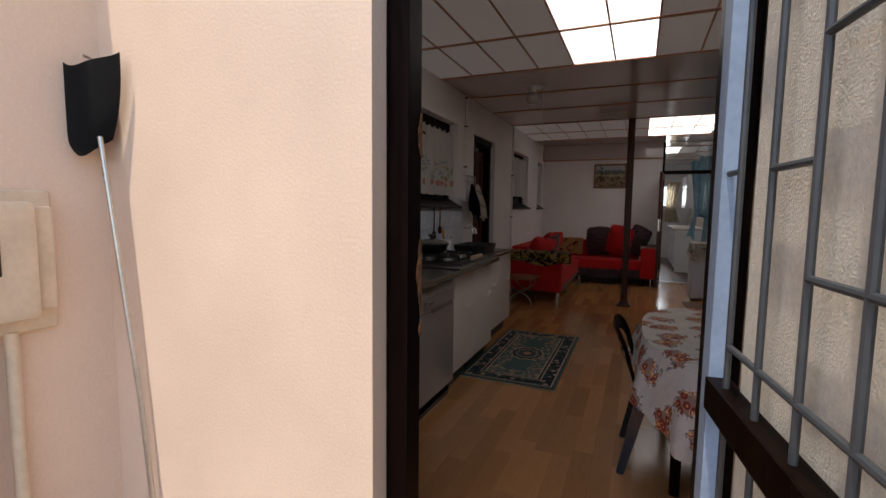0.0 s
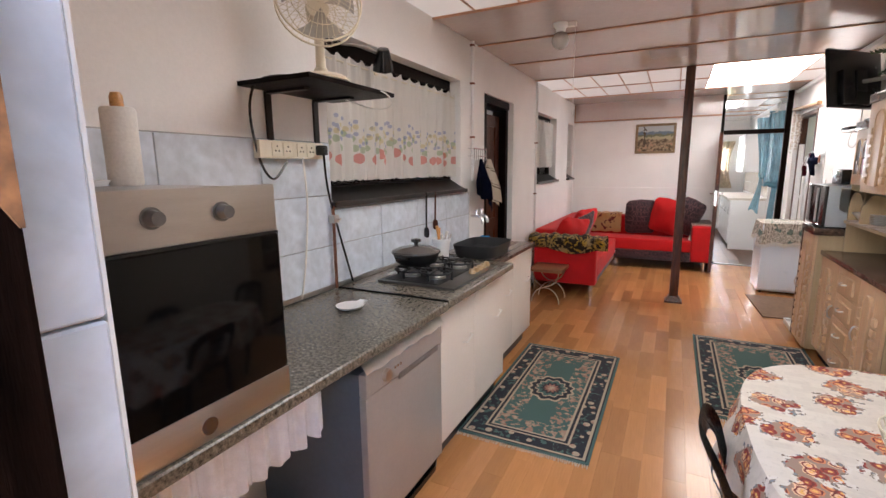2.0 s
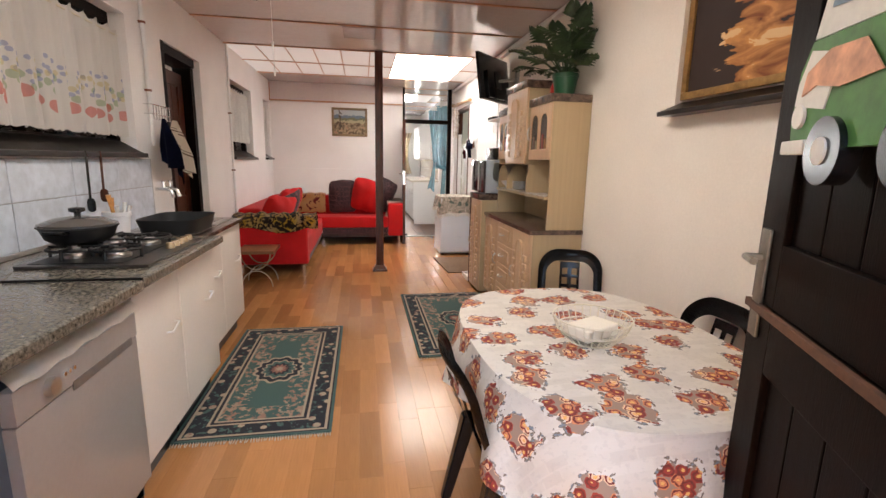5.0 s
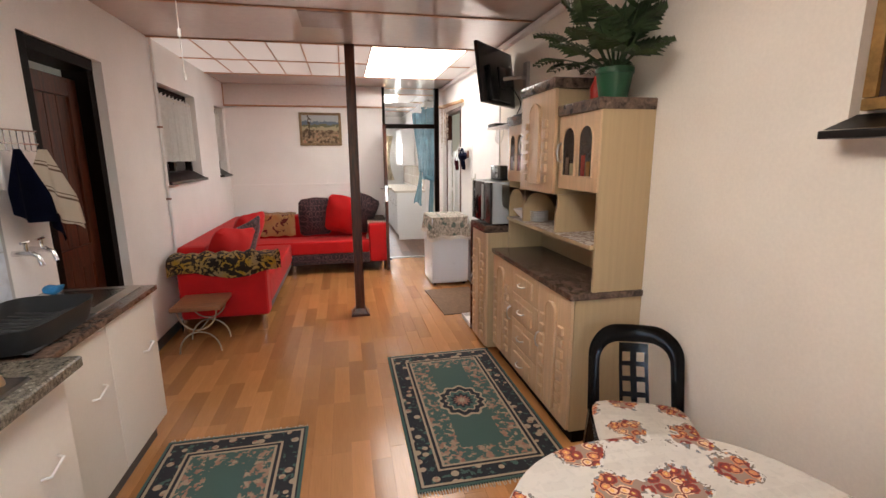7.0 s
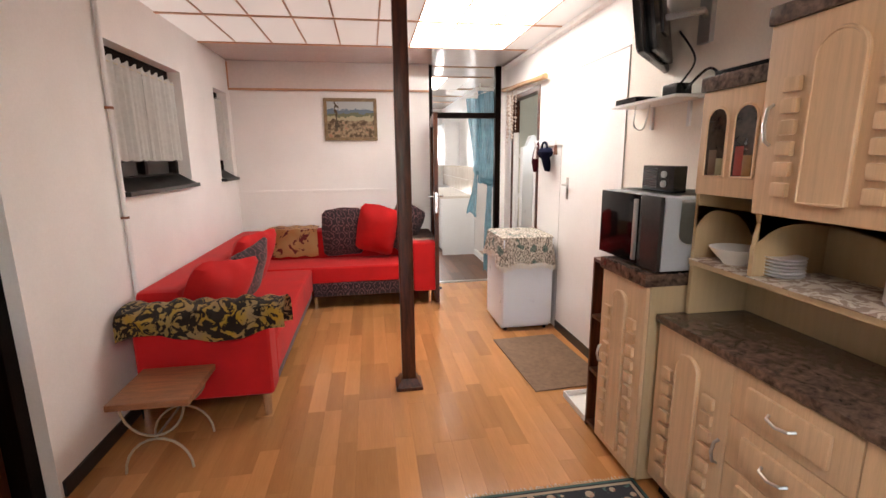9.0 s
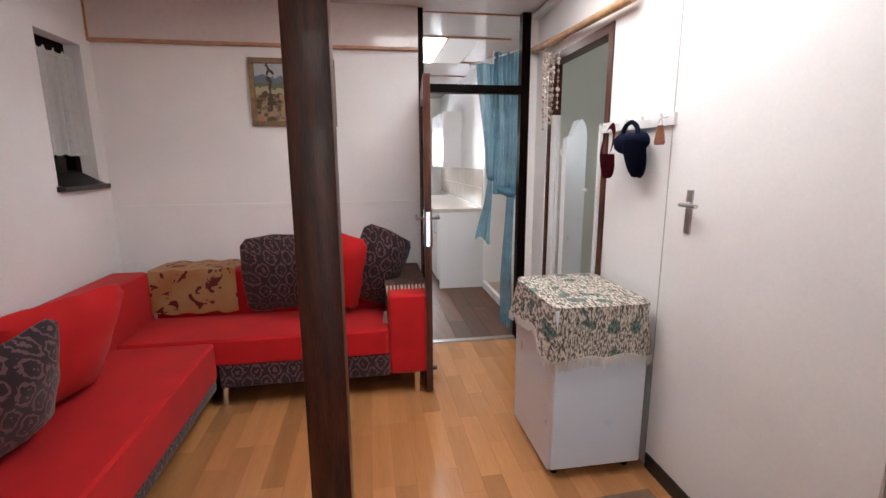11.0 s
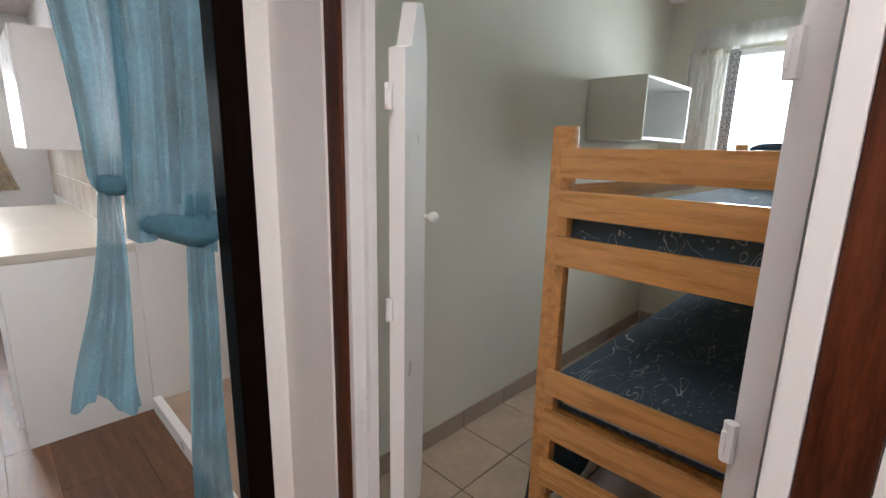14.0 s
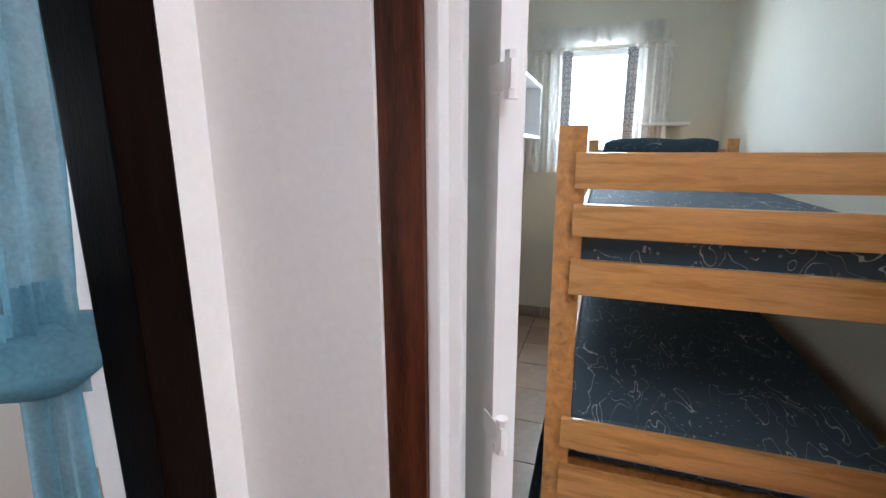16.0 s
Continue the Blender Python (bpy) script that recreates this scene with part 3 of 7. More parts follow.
trim("trim_cornice", box(XR - 0.05, XR, 5.0, 9.86, ZC - 0.05, ZC - 0.012, 0.012), WALL, "white cornice along the ceiling")

# entry door frame
fr = thing("door_frame_entry", "dark brown worn wooden entry door frame", "door frame", (0, 2.1, 0), kind="structure")
part("jamb", box(-0.518, -0.45, -0.03, 0.05, 0, 2.10, 0.004), DARKWOOD, fr, soft=False)
part("jamb", box(0.27, 0.338, -0.03, 0.05, 0, 2.10, 0.004), DARKWOOD, fr, soft=False)
part("head", box(-0.45, 0.27, -0.03, 0.05, 2.03, 2.098, 0.004), DARKWOOD, fr, soft=False)
part("threshold", box(-0.45, 0.27, -0.03, 0.05, -0.008, 0.012, 0.004), DARKWOOD, fr, soft=False)
RAW = mat("raw_chipped_wood", (0.20, 0.085, 0.032), 0.8, var=0.6, scale=30)
rnd = random.Random(11)
for z0, z1, deep in ((1.42, 1.545, 0.03), (0.97, 1.19, 0.036), (0.90, 0.95, 0.022)):
    n = 9
    edge = [(0.0495 - deep * math.sin(math.pi * (k + 0.3) / n) * rnd.uniform(0.55, 1.0), z0 + (z1 - z0) * k / (n - 1)) for k in range(n)]
    part("bare_patch", cutout([(0.0497, z0), *edge, (0.0497, z1)], -0.4492, -0.4465), RAW, fr, "chipped bare wood", soft=False)
tr_ = thing("tile_reveal", "pale blue marbled tiles beside the entry door", "tiles", (-0.52, 2.152, 0.0), kind="structure")
for z0, z1 in ((0.0, 0.08), (0.083, 0.33), (0.333, 0.58), (0.583, 0.83), (0.833, 1.08), (1.083, 1.33), (1.333, 1.61)):
    part("tile", box(0.0, 0.014, 0.0, 0.065, z0, z1, 0.0025, 1), TILE_BLUE, tr_, soft=False)
part("corner_bead", box(0.0, 0.0125, 0.0655, 0.0695, 0.0, 1.61, 0.001), WHITE_PLASTIC, tr_, "white corner bead", soft=False)

# stable door, open into the room
sd = thing("door_entry", "dark brown boarded stable door standing open", "door", (0.335, 2.245, 0), kind="structure")
ang = math.degrees(math.atan2(0.33, 0.70))
sd.matrix_world = pose(0.335, 2.245, 0, 0, 0, -ang)
for nm, z0, z1 in (("lower", 0.02, 1.0), ("upper", 1.006, 2.02)):
    for y0, y1, a, c in ((0, 0.11, z0, z1), (0.66, 0.77, z0, z1), (0.1105, 0.6595, z0, z0 + 0.13), (0.1105, 0.6595, z1 - 0.13, z1)):
        part("stile" if c - a > 0.5 else "rail", box(-0.022, 0.022, y0, y1, a, c, 0.003), DARKWOOD, sd, soft=False)
    for k in range(5):
        part("board", box(-0.010, 0.010, 0.112 + k * 0.1095, 0.218 + k * 0.1095, z0 + 0.13, z1 - 0.13, 0.003), DARKWOOD, sd, soft=False)
part("weather_strip", box(-0.034, -0.022, 0.0, 0.77, 0.985, 1.003, 0.004), mat("worn_raw_wood_edge", (0.10, 0.042, 0.018), 0.7, var=0.4), sd, "worn bare wooden edge")
bm = bmesh.new()
bx(bm, -0.03, -0.0225, 0.705, 0.745, 0.93, 1.16, 0.003)
tube(bm, [(-0.03, 0.725, 1.10), (-0.06, 0.725, 1.10), (-0.065, 0.665, 1.10)], 0.0075)
part("handle", bm, mat("worn_brass_grey", (0.22, 0.19, 0.15), 0.4, metal=0.9, var=0.3), sd, "worn brass-grey lever handle on a plate")
bus = thing("van_plaque", "green and white wooden van-shaped plaque hung on the door", "wall decoration", (0, 0, 0))
bus.matrix_world = sd.matrix_world @ pose(-0.040, 0.43, 1.315)


PLAQUE_GREEN = mat("plaque_green", (0.055, 0.19, 0.04), 0.5, var=0.25, scale=12)
PLAQUE_CREAM = mat("plaque_cream", (0.66, 0.66, 0.60), 0.5, var=0.1)
part("lower_body", cutout([(-0.22, 0.0), (0.19, 0.0), (0.20, 0.05), (0.19, 0.13), (0.16, 0.175), (-0.22, 0.16)], -0.012, 0.012), PLAQUE_GREEN, bus, "green painted lower body")
part("upper_body", cutout([(-0.22, 0.162), (0.16, 0.177), (0.135, 0.25), (0.10, 0.30), (0.05, 0.33), (-0.22, 0.335)], -0.011, 0.011), PLAQUE_CREAM, bus, "cream painted cab")
part("front_panel", cutout([(0.06, 0.14), (0.155, 0.16), (0.185, 0.11), (0.19, 0.075), (0.09, 0.06)], -0.0145, -0.0122), PLAQUE_CREAM, bus, "cream painted front panel")
part("window", cutout([(0.03, 0.205), (0.115, 0.215), (0.095, 0.285), (0.03, 0.295)], -0.0135, -0.0112), mat("plaque_window_blue", (0.16, 0.26, 0.34), 0.3), bus, "blue-grey painted window")
part("window", cutout([(-0.15, 0.205), (0.0, 0.205), (0.0, 0.295), (-0.15, 0.295)], -0.0135, -0.0112), mat("plaque_window_grey", (0.14, 0.22, 0.28), 0.3), bus, "blue-grey painted window")
part("stripe", cutout([(-0.05, 0.095), (0.05, 0.088), (0.12, 0.10), (0.165, 0.088), (0.155, 0.125), (0.09, 0.15), (0.0, 0.145)], -0.0165, -0.0146), mat("plaque_peach", (0.60, 0.30, 0.17), 0.5, var=0.3, scale=25), bus, "peach painted bonnet stripe")
for y in (-0.13, 0.06):
    bm = bmesh.new()
    tube(bm, [(-0.022, y, -0.005), (0.008, y, -0.005)], 0.052, 28)
    wheel = part("wheel", bm, BLACKPLASTIC, bus, "black wheel with a cream hub")
    bm = bmesh.new()
    tube(bm, [(-0.026, y, -0.005), (-0.0225, y, -0.005)], 0.021, 20)
    part("hub", bm, PLAQUE_CREAM, wheel)
bm = bmesh.new()
tube(bm, [(-0.018, 0.165, 0.055), (-0.0125, 0.165, 0.055)], 0.02, 20)
part("headlight", bm, PLAQUE_CREAM, bus, "cream headlight")
part("bumper", box(-0.018, 0.012, 0.13, 0.215, -0.008, 0.016, 0.005), PLAQUE_CREAM, bus, "cream bumper")

# open security gate outside
gate = thing("security_gate", "blue-grey steel security gate with bars and a woven cream screen, open", "gate", (0.30, 2.0, 0.0))
gate.matrix_world = pose(0.292, 1.985, 0.0, 0, 0, 180 + 8)
FRAMEB = mat("blue_grey_gate_paint", (0.22, 0.28, 0.36), 0.45, var=0.15)
GB = mat("dark_gate_bar", (0.05, 0.055, 0.06), 0.4, var=0.2)
for a in (-0.06, 0.74):
    part("stile", box(-0.02, 0.02, a, a + 0.045, 0.03, 2.05, 0.003), FRAMEB, gate, soft=False)
for z in (0.03, 2.0):
    part("rail", box(-0.02, 0.02, -0.0145, 0.739, z, z + 0.045, 0.003), FRAMEB, gate, soft=False)
part("middle_rail", box(-0.02, 0.026, -0.0145, 0.739, 0.885, 0.95, 0.004), DARKWOOD, gate, "dark brown lock rail", soft=False)
for i, y in enumerate((0.045, 0.18, 0.31, 0.435, 0.56, 0.68)):
    bm = bmesh.new()
    tube(bm, [(0.006, y, 0.07), (0.006, y, 2.0)], 0.006, 8)
    part("bar", bm, GB, gate)
for y0, y1, z in ((-0.015, 0.045, 1.353), (0.18, 0.31, 1.347), (0.31, 0.435, 1.50), (0.31, 0.56, 1.197), (0.045, 0.74, 1.03), (0.045, 0.18, 1.66), (0.18, 0.31, 1.80), (0.435, 0.56, 1.40), (0.56, 0.74, 1.62), (0.045, 0.31, 0.6), (0.435, 0.74, 0.5)):
    bm = bmesh.new()
    tube(bm, [(0.006, y0, z), (0.006, y1, z)], 0.006, 8)
    part("cross_bar", bm, GB, gate)
part("screen", box(-0.018, -0.014, 0.056, 0.739, 0.076, 1.999), mat("woven_cream_screen", (0.74, 0.70, 0.60), 0.85, var=0.1, scale=90, fine=220, bump=0.8, dist=0.004, translucent=0.35), gate, "textured cream woven screen", soft=False)

# meter box and pole on the patio wall
mb = thing("meter_box", "cream overpainted electric meter box with conduits", "meter box", (XL - 0.02, 1.66, 0))
PB = mat("thick_cream_gloss_paint", (0.70, 0.55, 0.38), 0.35, var=0.1, scale=10, bump=0.1)
part("back_board", box(0, 0.03, -0.42, 0.155, 0.88, 1.32, 0.014, 3), PB, mb)
part("case", box(0.03, 0.10, -0.36, 0.085, 0.93, 1.285, 0.03, 4), PB, mb)
part("side_cover", box(0.03, 0.07, 0.09, 0.14, 0.95, 1.27, 0.018, 4), PB, mb)
part("dial_window", box(0.098, 0.105, -0.14, -0.01, 1.07, 1.18, 0.004), BLACKPAINT, mb, "peeling dark window patch")
for y in (0.03, -0.05):
    bm = bmesh.new()
    tube(bm, [(0.03, y, -0.02), (0.03, y, 0.89)], 0.018, 10)
    part("conduit", bm, PB, mb)
bag = thing("black_bag", "black fabric bag hung on a nail in the corner", "bag", (-1.545, 1.91, 1.60))
bm = bmesh.new()
sheet(bm, lambda u, v: (-0.03 + 0.235 * (u - 0.5) * (1 - 0.5 * v ** 3), 0.02 - 0.035 * math.sin(math.pi * u) + 0.07 * (u - 0.5), 0.13 - 0.29 * v + 0.05 * (2 * u - 1) ** 2 * (1 - v) + 0.055 * (2 * u - 1) ** 2 * v + 0.006 * math.sin(11 * u + 5 * v)), 14, 14, 0.02)
part("pouch", bm, mat("black_cloth", (0.01, 0.009, 0.008), 0.9, var=0.2, fine=150, bump=0.3), bag)
bm = bmesh.new()
tube(bm, [(-0.01, 0.05, 0.15), (-0.01, 0.0, 0.16)], 0.006, 8)
part("nail", bm, STEEL, bag, "steel nail")
bm = bmesh.new()
tube(bm, [(-1.525, 1.93, 1.50), (-1.44, 1.965, 0.6), (-1.385, 1.97, -0.02)], 0.0085, 10)
tagged(part("aluminium_pole", bm, mat("aluminium_tube", (0.62, 0.6, 0.56), 0.3, metal=1.0)), "thin aluminium pole leaning in the corner", "pole")

# ---- windows in the west wall ----


def window_unit(name, y0, y1, z0, z1, mullions, label):
    w = thing(name, label, "window", (XL - 0.12, 0, 0), kind="structure")
    for a, b in ((y0, y0 + 0.05), (y1 - 0.05, y1)):
        part("stile", box(-0.03, 0.03, a, b, z0, z1, 0.004), DARKWOOD, w, soft=False)
    part("head", box(-0.03, 0.03, y0 + 0.05, y1 - 0.05, z1 - 0.07, z1, 0.004), DARKWOOD, w, soft=False)
    part("bottom_rail", box(-0.03, 0.03, y0 + 0.05, y1 - 0.05, z0, z0 + 0.08, 0.004), DARKWOOD, w, soft=False)
    for y in mullions:
        part("mullion", box(-0.028, 0.028, y - 0.025, y + 0.025, z0 + 0.08, z1 - 0.07, 0.003), DARKWOOD, w, soft=False)
    g = part("pane", box(-0.003, 0.003, y0 + 0.05, y1 - 0.05, z0 + 0.08, z1 - 0.07), GLASS, w, soft=False)
    g.visible_shadow = False
    bm = bmesh.new()
    sheet(bm, lambda u, v: (0.03 + 0.125 * v, y0 + 0.004 + (y1 - y0 - 0.008) * u + 0.02 * v * (2 * u - 1), z0 + 0.07 - 0.075 * v), 2, 2, 0.012)
    bx(bm, 0.12, 0.168, y0 - 0.02, y1 + 0.03, z0 - 0.03, z0 - 0.002, 0.004)
    part("window_sill", bm, BLACKPAINT, w, "sloping black-brown painted sill", soft=False)
    return w


window_unit("window_1", 3.80, 5.36, 1.30, 2.12, (4.55,), "dark brown wooden kitchen window with a black sill")
window_unit("window_2", 7.55, 8.60, 1.29, 2.12, (8.08,), "dark brown wooden lounge window with a black sill")
window_unit("window_3", 9.35, 9.75, 1.29, 2.12, (), "narrow dark brown wooden window with a black sill")


def net_curtain(name, y0, y1, z0, z1, folds, material, label, x=XL - 0.045):
    c = thing(name, label, "curtain", (x, (y0 + y1) / 2, z0))
    h, w = z1 - z0, y1 - y0
    rnd = random.Random(len(name) + int(y0 * 100))
    ph = [rnd.uniform(0, 6.3) for _ in range(4)]

    def fn(u, v):
        a = 0.016 * math.sin(folds * 6.283 * u + ph[0] + 0.5 * math.sin(5 * u + ph[1])) + 0.007 * math.sin(folds * 15 * u + ph[2])
        hem = 0.012 * abs(math.sin(folds * 9 * u)) * v ** 6
        return (a * (0.5 + 0.5 * v), w * (u - 0.5), h * (1 - v) - hem + 0.012 * math.sin(folds * 6.283 * u) * (1 - v) ** 8)

    bm = bmesh.new()
    sheet(bm, fn, int(folds * 12), 10)
    part("cloth", bm, material, c)
    bm = bmesh.new()
    tube(bm, [(0, -w / 2 - 0.02, h - 0.03), (0, w / 2 + 0.02, h - 0.03)], 0.005, 8)
    part("wire", bm, CREAM_PLASTIC, c)
    return c


net_curtain("net_curtain", 3.84, 4.34, 1.405, 2.03, 5, FRUIT, "white net curtain printed with red fruit")
net_curtain("net_curtain", 4.30, 5.33, 1.405, 2.02, 9, FRUIT, "white net curtain printed with red fruit and scalloped hem")
net_curtain("net_curtain", 7.58, 8.06, 1.47, 2.05, 5, LACE, "white lace half curtain at the lounge window")
net_curtain("net_curtain", 8.06, 8.56, 1.47, 2.05, 5, LACE, "white lace half curtain with a scalloped hem")
net_curtain("net_curtain", 9.38, 9.72, 1.47, 2.05, 4, LACE, "short white lace curtain at the narrow window")

# west door
wd = thing("door_west", "dark brown boarded timber door in a dark recessed frame", "door", (XL, 6.25, 0), kind="structure")
part("jamb", box(-0.20, -0.004, -0.388, -0.32, 0, 2.098, 0.004), DARKWOOD, wd, soft=False)
part("jamb", box(-0.20, -0.055, 0.345, 0.418, 0, 2.098, 0.004), DARKWOOD, wd, soft=False)
part("head", box(-0.20, -0.02, -0.32, 0.345, 2.03, 2.098, 0.004), DARKWOOD, wd, soft=False)
bm = bmesh.new()
for a, b, c, d in ((-0.32, -0.22, 0.02, 1.97), (0.245, 0.345, 0.02, 1.97), (-0.22, 0.245, 0.02, 0.2), (-0.22, 0.245, 1.86, 1.97), (-0.22, 0.245, 0.82, 0.95)):
    bx(bm, -0.17, -0.13, a, b, c, d, 0.004)
leaf = part("leaf", bm, REDWOOD, wd, soft=False)
for k in range(4):
    y = -0.218 + k * 0.1157
    for c, d in ((0.2, 0.82), (0.95, 1.86)):
        part("board", box(-0.162, -0.142, y, y + 0.112, c, d, 0.006), REDWOOD, leaf, soft=False)


def pipe(name, y, z0, z1, label):
    p = thing(name, label, "pipe", (XL + 0.018, y, z0))
    bm = bmesh.new()
    tube(bm, [(0, 0, 0), (0, 0, z1 - z0)], 0.013, 10)
    part("tube", bm, WHITE_GLOSS, p)
    for k, z in enumerate((0.35, 1.06, 0.7 * (z1 - z0))):
        if z < z1 - z0:
            bm = bmesh.new()
            tube(bm, [(0, 0, z), (0, 0, z + 0.014)], 0.018, 10)
            bx(bm, -0.018, 0.0, -0.02, 0.02, z, z + 0.014)
            part("clip", bm, COPPER, p, "rusty pipe clip")
    return p


pipe("wall_pipe", 5.56, 1.35, ZC, "white painted water pipe with brown clips")
pipe("wall_pipe", 7.50, 0.08, ZC, "white painted water pipe with brown clips")

# ---- kitchen ----
wt = thing("worktop", "grey speckled post-formed kitchen worktop", "worktop", (0, 0, 0))
part("slab", box(XL + 0.002, -0.955, 2.30, 3.80, 0.822, 0.86, 0.012, 3), GRANITE, wt)
part("slab", box(XL + 0.002, -0.955, 3.806, 4.735, 0.826, 0.865, 0.012, 3), GRANITE, wt)
part("leg_panel", box(-1.5, -1.03, 2.31, 2.33, 0.0, 0.82), MELAMINE, wt)
part("joint_strip", box(-1.59, -0.96, 3.7985, 3.8075, 0.84, 0.8675, 0.001), BLACKPLASTIC, wt, "dark joint strip")
part("upstand", box(XL + 0.013, XL + 0.025, 2.30, 4.735, 0.866, 0.885, 0.003), STEEL, wt, "thin metal wall strip")

ov = thing("oven", "stainless steel built-in oven with black glass door standing on the worktop", "oven", (-0.98, 2.61, 0.861))
part("body", box(-0.53, -0.02, -0.235, 0.235, 0.0, 0.555, 0.004), SILVER, ov)
part("control_panel", box(-0.02, 0.004, -0.24, 0.24, 0.445, 0.56, 0.004), STEEL, ov, "brushed steel control panel")
dr = part("door", box(-0.018, 0.008, -0.24, 0.24, 0.025, 0.438, 0.006), BLACKGLASS, ov, "black glass door")
part("door_trim", box(0.0, 0.011, -0.24, 0.24, 0.0, 0.082, 0.003), STEEL, dr, "steel lower trim")
bm = bmesh.new()
tube(bm, [(0.0105, 0.0, 0.035), (0.013, 0.0, 0.035)], 0.02, 20)
part("badge", bm, CHROME, dr, "small oval badge")
# black strip drawn for the shade between door and control panel
part("gap_shade_strip", box(-0.01, 0.0095, -0.238, 0.238, 0.4385, 0.4445), BLACKPLASTIC, ov)
for y in (-0.20, -0.07, 0.085):
    bm = bmesh.new()
    tube(bm, [(0.003, y, 0.505), (0.008, y, 0.505)], 0.022, 20)
    tube(bm, [(0.008, y, 0.505), (0.03, y, 0.505)], [0.017, 0.014], 20)
    part("knob", bm, mat("dull_grey_knob", (0.2, 0.2, 0.2), 0.35, metal=0.7), ov, "grey metal knob")

roll = thing("paper_roll", "white paper towel roll on a wooden stick holder", "paper towel", (-1.42, 2.75, 1.417))
bm = bmesh.new()
lathe(bm, [(0.038, 0), (0.042, 0.006), (0.042, 0.2), (0.038, 0.206), (0.012, 0.207)], 20)
part("roll", bm, mat("paper", (0.78, 0.75, 0.7), 0.9, fine=120, bump=0.4), roll)
bm = bmesh.new()
lathe(bm, [(0.016, 0.207), (0.016, 0.235), (0.012, 0.245)], 14)
part("stick", bm, PINE, roll, "turned wooden stick top")
bm = bmesh.new()
lathe(bm, [(0.05, 0), (0.09, 0.004), (0.1, 0.018), (0.095, 0.018), (0.05, 0.008)], 24)
tagged(part("saucer", bm, WHITE_GLOSS), "white saucer lying on the oven", "saucer").location = (-1.42, 2.6, 1.4165)

dw = thing("dishwasher", "silver dishwasher with a dark side under the worktop", "dishwasher", (-1.0, 3.51, 0))
part("body", box(-0.55, -0.03, -0.29, 0.29, 0.02, 0.74, 0.006), GREYBLUE, dw, "blue-grey side panel")
dr = part("door", box(-0.03, 0.0, -0.292, 0.292, 0.10, 0.655, 0.006), SILVER, dw)
cp = part("control_panel", box(-0.03, 0.004, -0.292, 0.292, 0.658, 0.745, 0.008), SILVER, dw)
part("plinth", box(-0.06, -0.03, -0.28, 0.28, 0.0, 0.095), BLACKPLASTIC, dw)
# raised strip whose darker silver paints the shade inside the groove
part("handle_groove", box(0.0, 0.0055, -0.08, 0.25, 0.640, 0.668, 0.004), mat("groove_shade_silver", (0.3, 0.3, 0.3), 0.4, metal=0.7), dr, "curved grip groove, its shade painted as a darker silver strip")
bm = bmesh.new()
tube(bm, [(0.003, -0.17, 0.70), (0.02, -0.17, 0.70)], [0.026, 0.022], 22)
part("dial", bm, STEEL, cp, "round programme dial")
for y in (-0.11, -0.09, -0.07):
    bm = bmesh.new()
    tube(bm, [(0.003, y, 0.705), (0.008, y, 0.705)], 0.006, 10)
    part("button", bm, CHROME, cp)
cl = thing("folded_cloth", "white cloth tucked along the dishwasher top", "cloth", (-1.0, 3.51, 0.747))
bm = bmesh.new()
sheet(bm, lambda u, v: (0.014 - 0.06 * u + 0.004 * math.sin(9 * v), -0.30 + 0.60 * v, 0.05 - 0.045 * (1 - u) ** 2 + 0.004 * math.sin(30 * v + 5 * u)), 8, 30, 0.006)
part("cloth", bm, mat("cream_cotton", (0.76, 0.70, 0.62), 0.9, var=0.06, bump=0.3), cl)
lc = thing("lace_frill", "white lace frill hanging under the worktop edge", "curtain", (-0.985, 2.74, 0.82))
bm = bmesh.new()
sheet(bm, lambda u, v: (0.014 * math.sin(60 * u) - 0.01 + 0.006 * math.sin(140 * u), -0.40 + 0.65 * u, -v * (0.125 + 0.03 * (1 - u) + 0.03 * abs(math.sin(28 * u)))), 160, 6)
part("frill", bm, mat("bluish_white_lace", (0.84, 0.86, 0.92), 0.8, var=0.06, scale=40, fine=200, bump=0.4, translucent=0.3), lc)
part("heading", box(-0.022, -0.018, -0.40, 0.25, -0.016, 0.0), WHITE_PLASTIC, lc, "narrow white heading tape")


def unit(name, at, w, h, depth, doors, label, plinth=0.12):
    c = thing(name, label, "cabinet", at)
    part("body", box(-depth, -0.02, 0, w, plinth, h, 0.002), MELAMINE, c)
    part("plinth", box(-depth + 0.05, -0.06, 0.01, w - 0.01, 0, plinth), BLACKPAINT, c)
    k = w / doors
    for i in range(doors):
        d = part("door", box(-0.018, 0.0, i * k + 0.002, (i + 1) * k - 0.002, plinth + 0.004, h - 0.004, 0.003), MELAMINE, c)
        bm = bmesh.new()
        y = (i + 0.72) * k
        tube(bm, [(0, y - 0.045, h * 0.68), (0.022, y - 0.035, h * 0.68), (0.022, y + 0.035, h * 0.705), (0, y + 0.045, h * 0.705)], 0.0045, 8)
        part("handle", bm, WHITE_PLASTIC, d, "white bow handle")
    return c


unit("base_cabinet", (-1.015, 3.825, 0), 0.42, 0.822, 0.55, 1, "off-white melamine base cabinet")
unit("base_cabinet", (-1.015, 4.247, 0), 0.48, 0.822, 0.55, 1, "off-white melamine base cabinet under the hob")
sk = unit("sink_cabinet", (-1.11, 4.742, 0), 0.945, 0.815, 0.46, 2, "off-white melamine sink cabinet")
part("worktop_edge", box(-0.47, 0.025, 0.0, 0.965, 0.816, 0.842, 0.006), BROWN_TOP, sk, "brown marbled worktop edge")
st = thing("sink", "stainless steel sink with drainer set in the worktop", "sink", (-1.35, 5.3, 0.843))
bm = bmesh.new()
bx(bm, -0.2, 0.2, -0.36, 0.385, 0.0, 0.006, 0.002)
part("rim", bm, STEEL, st)
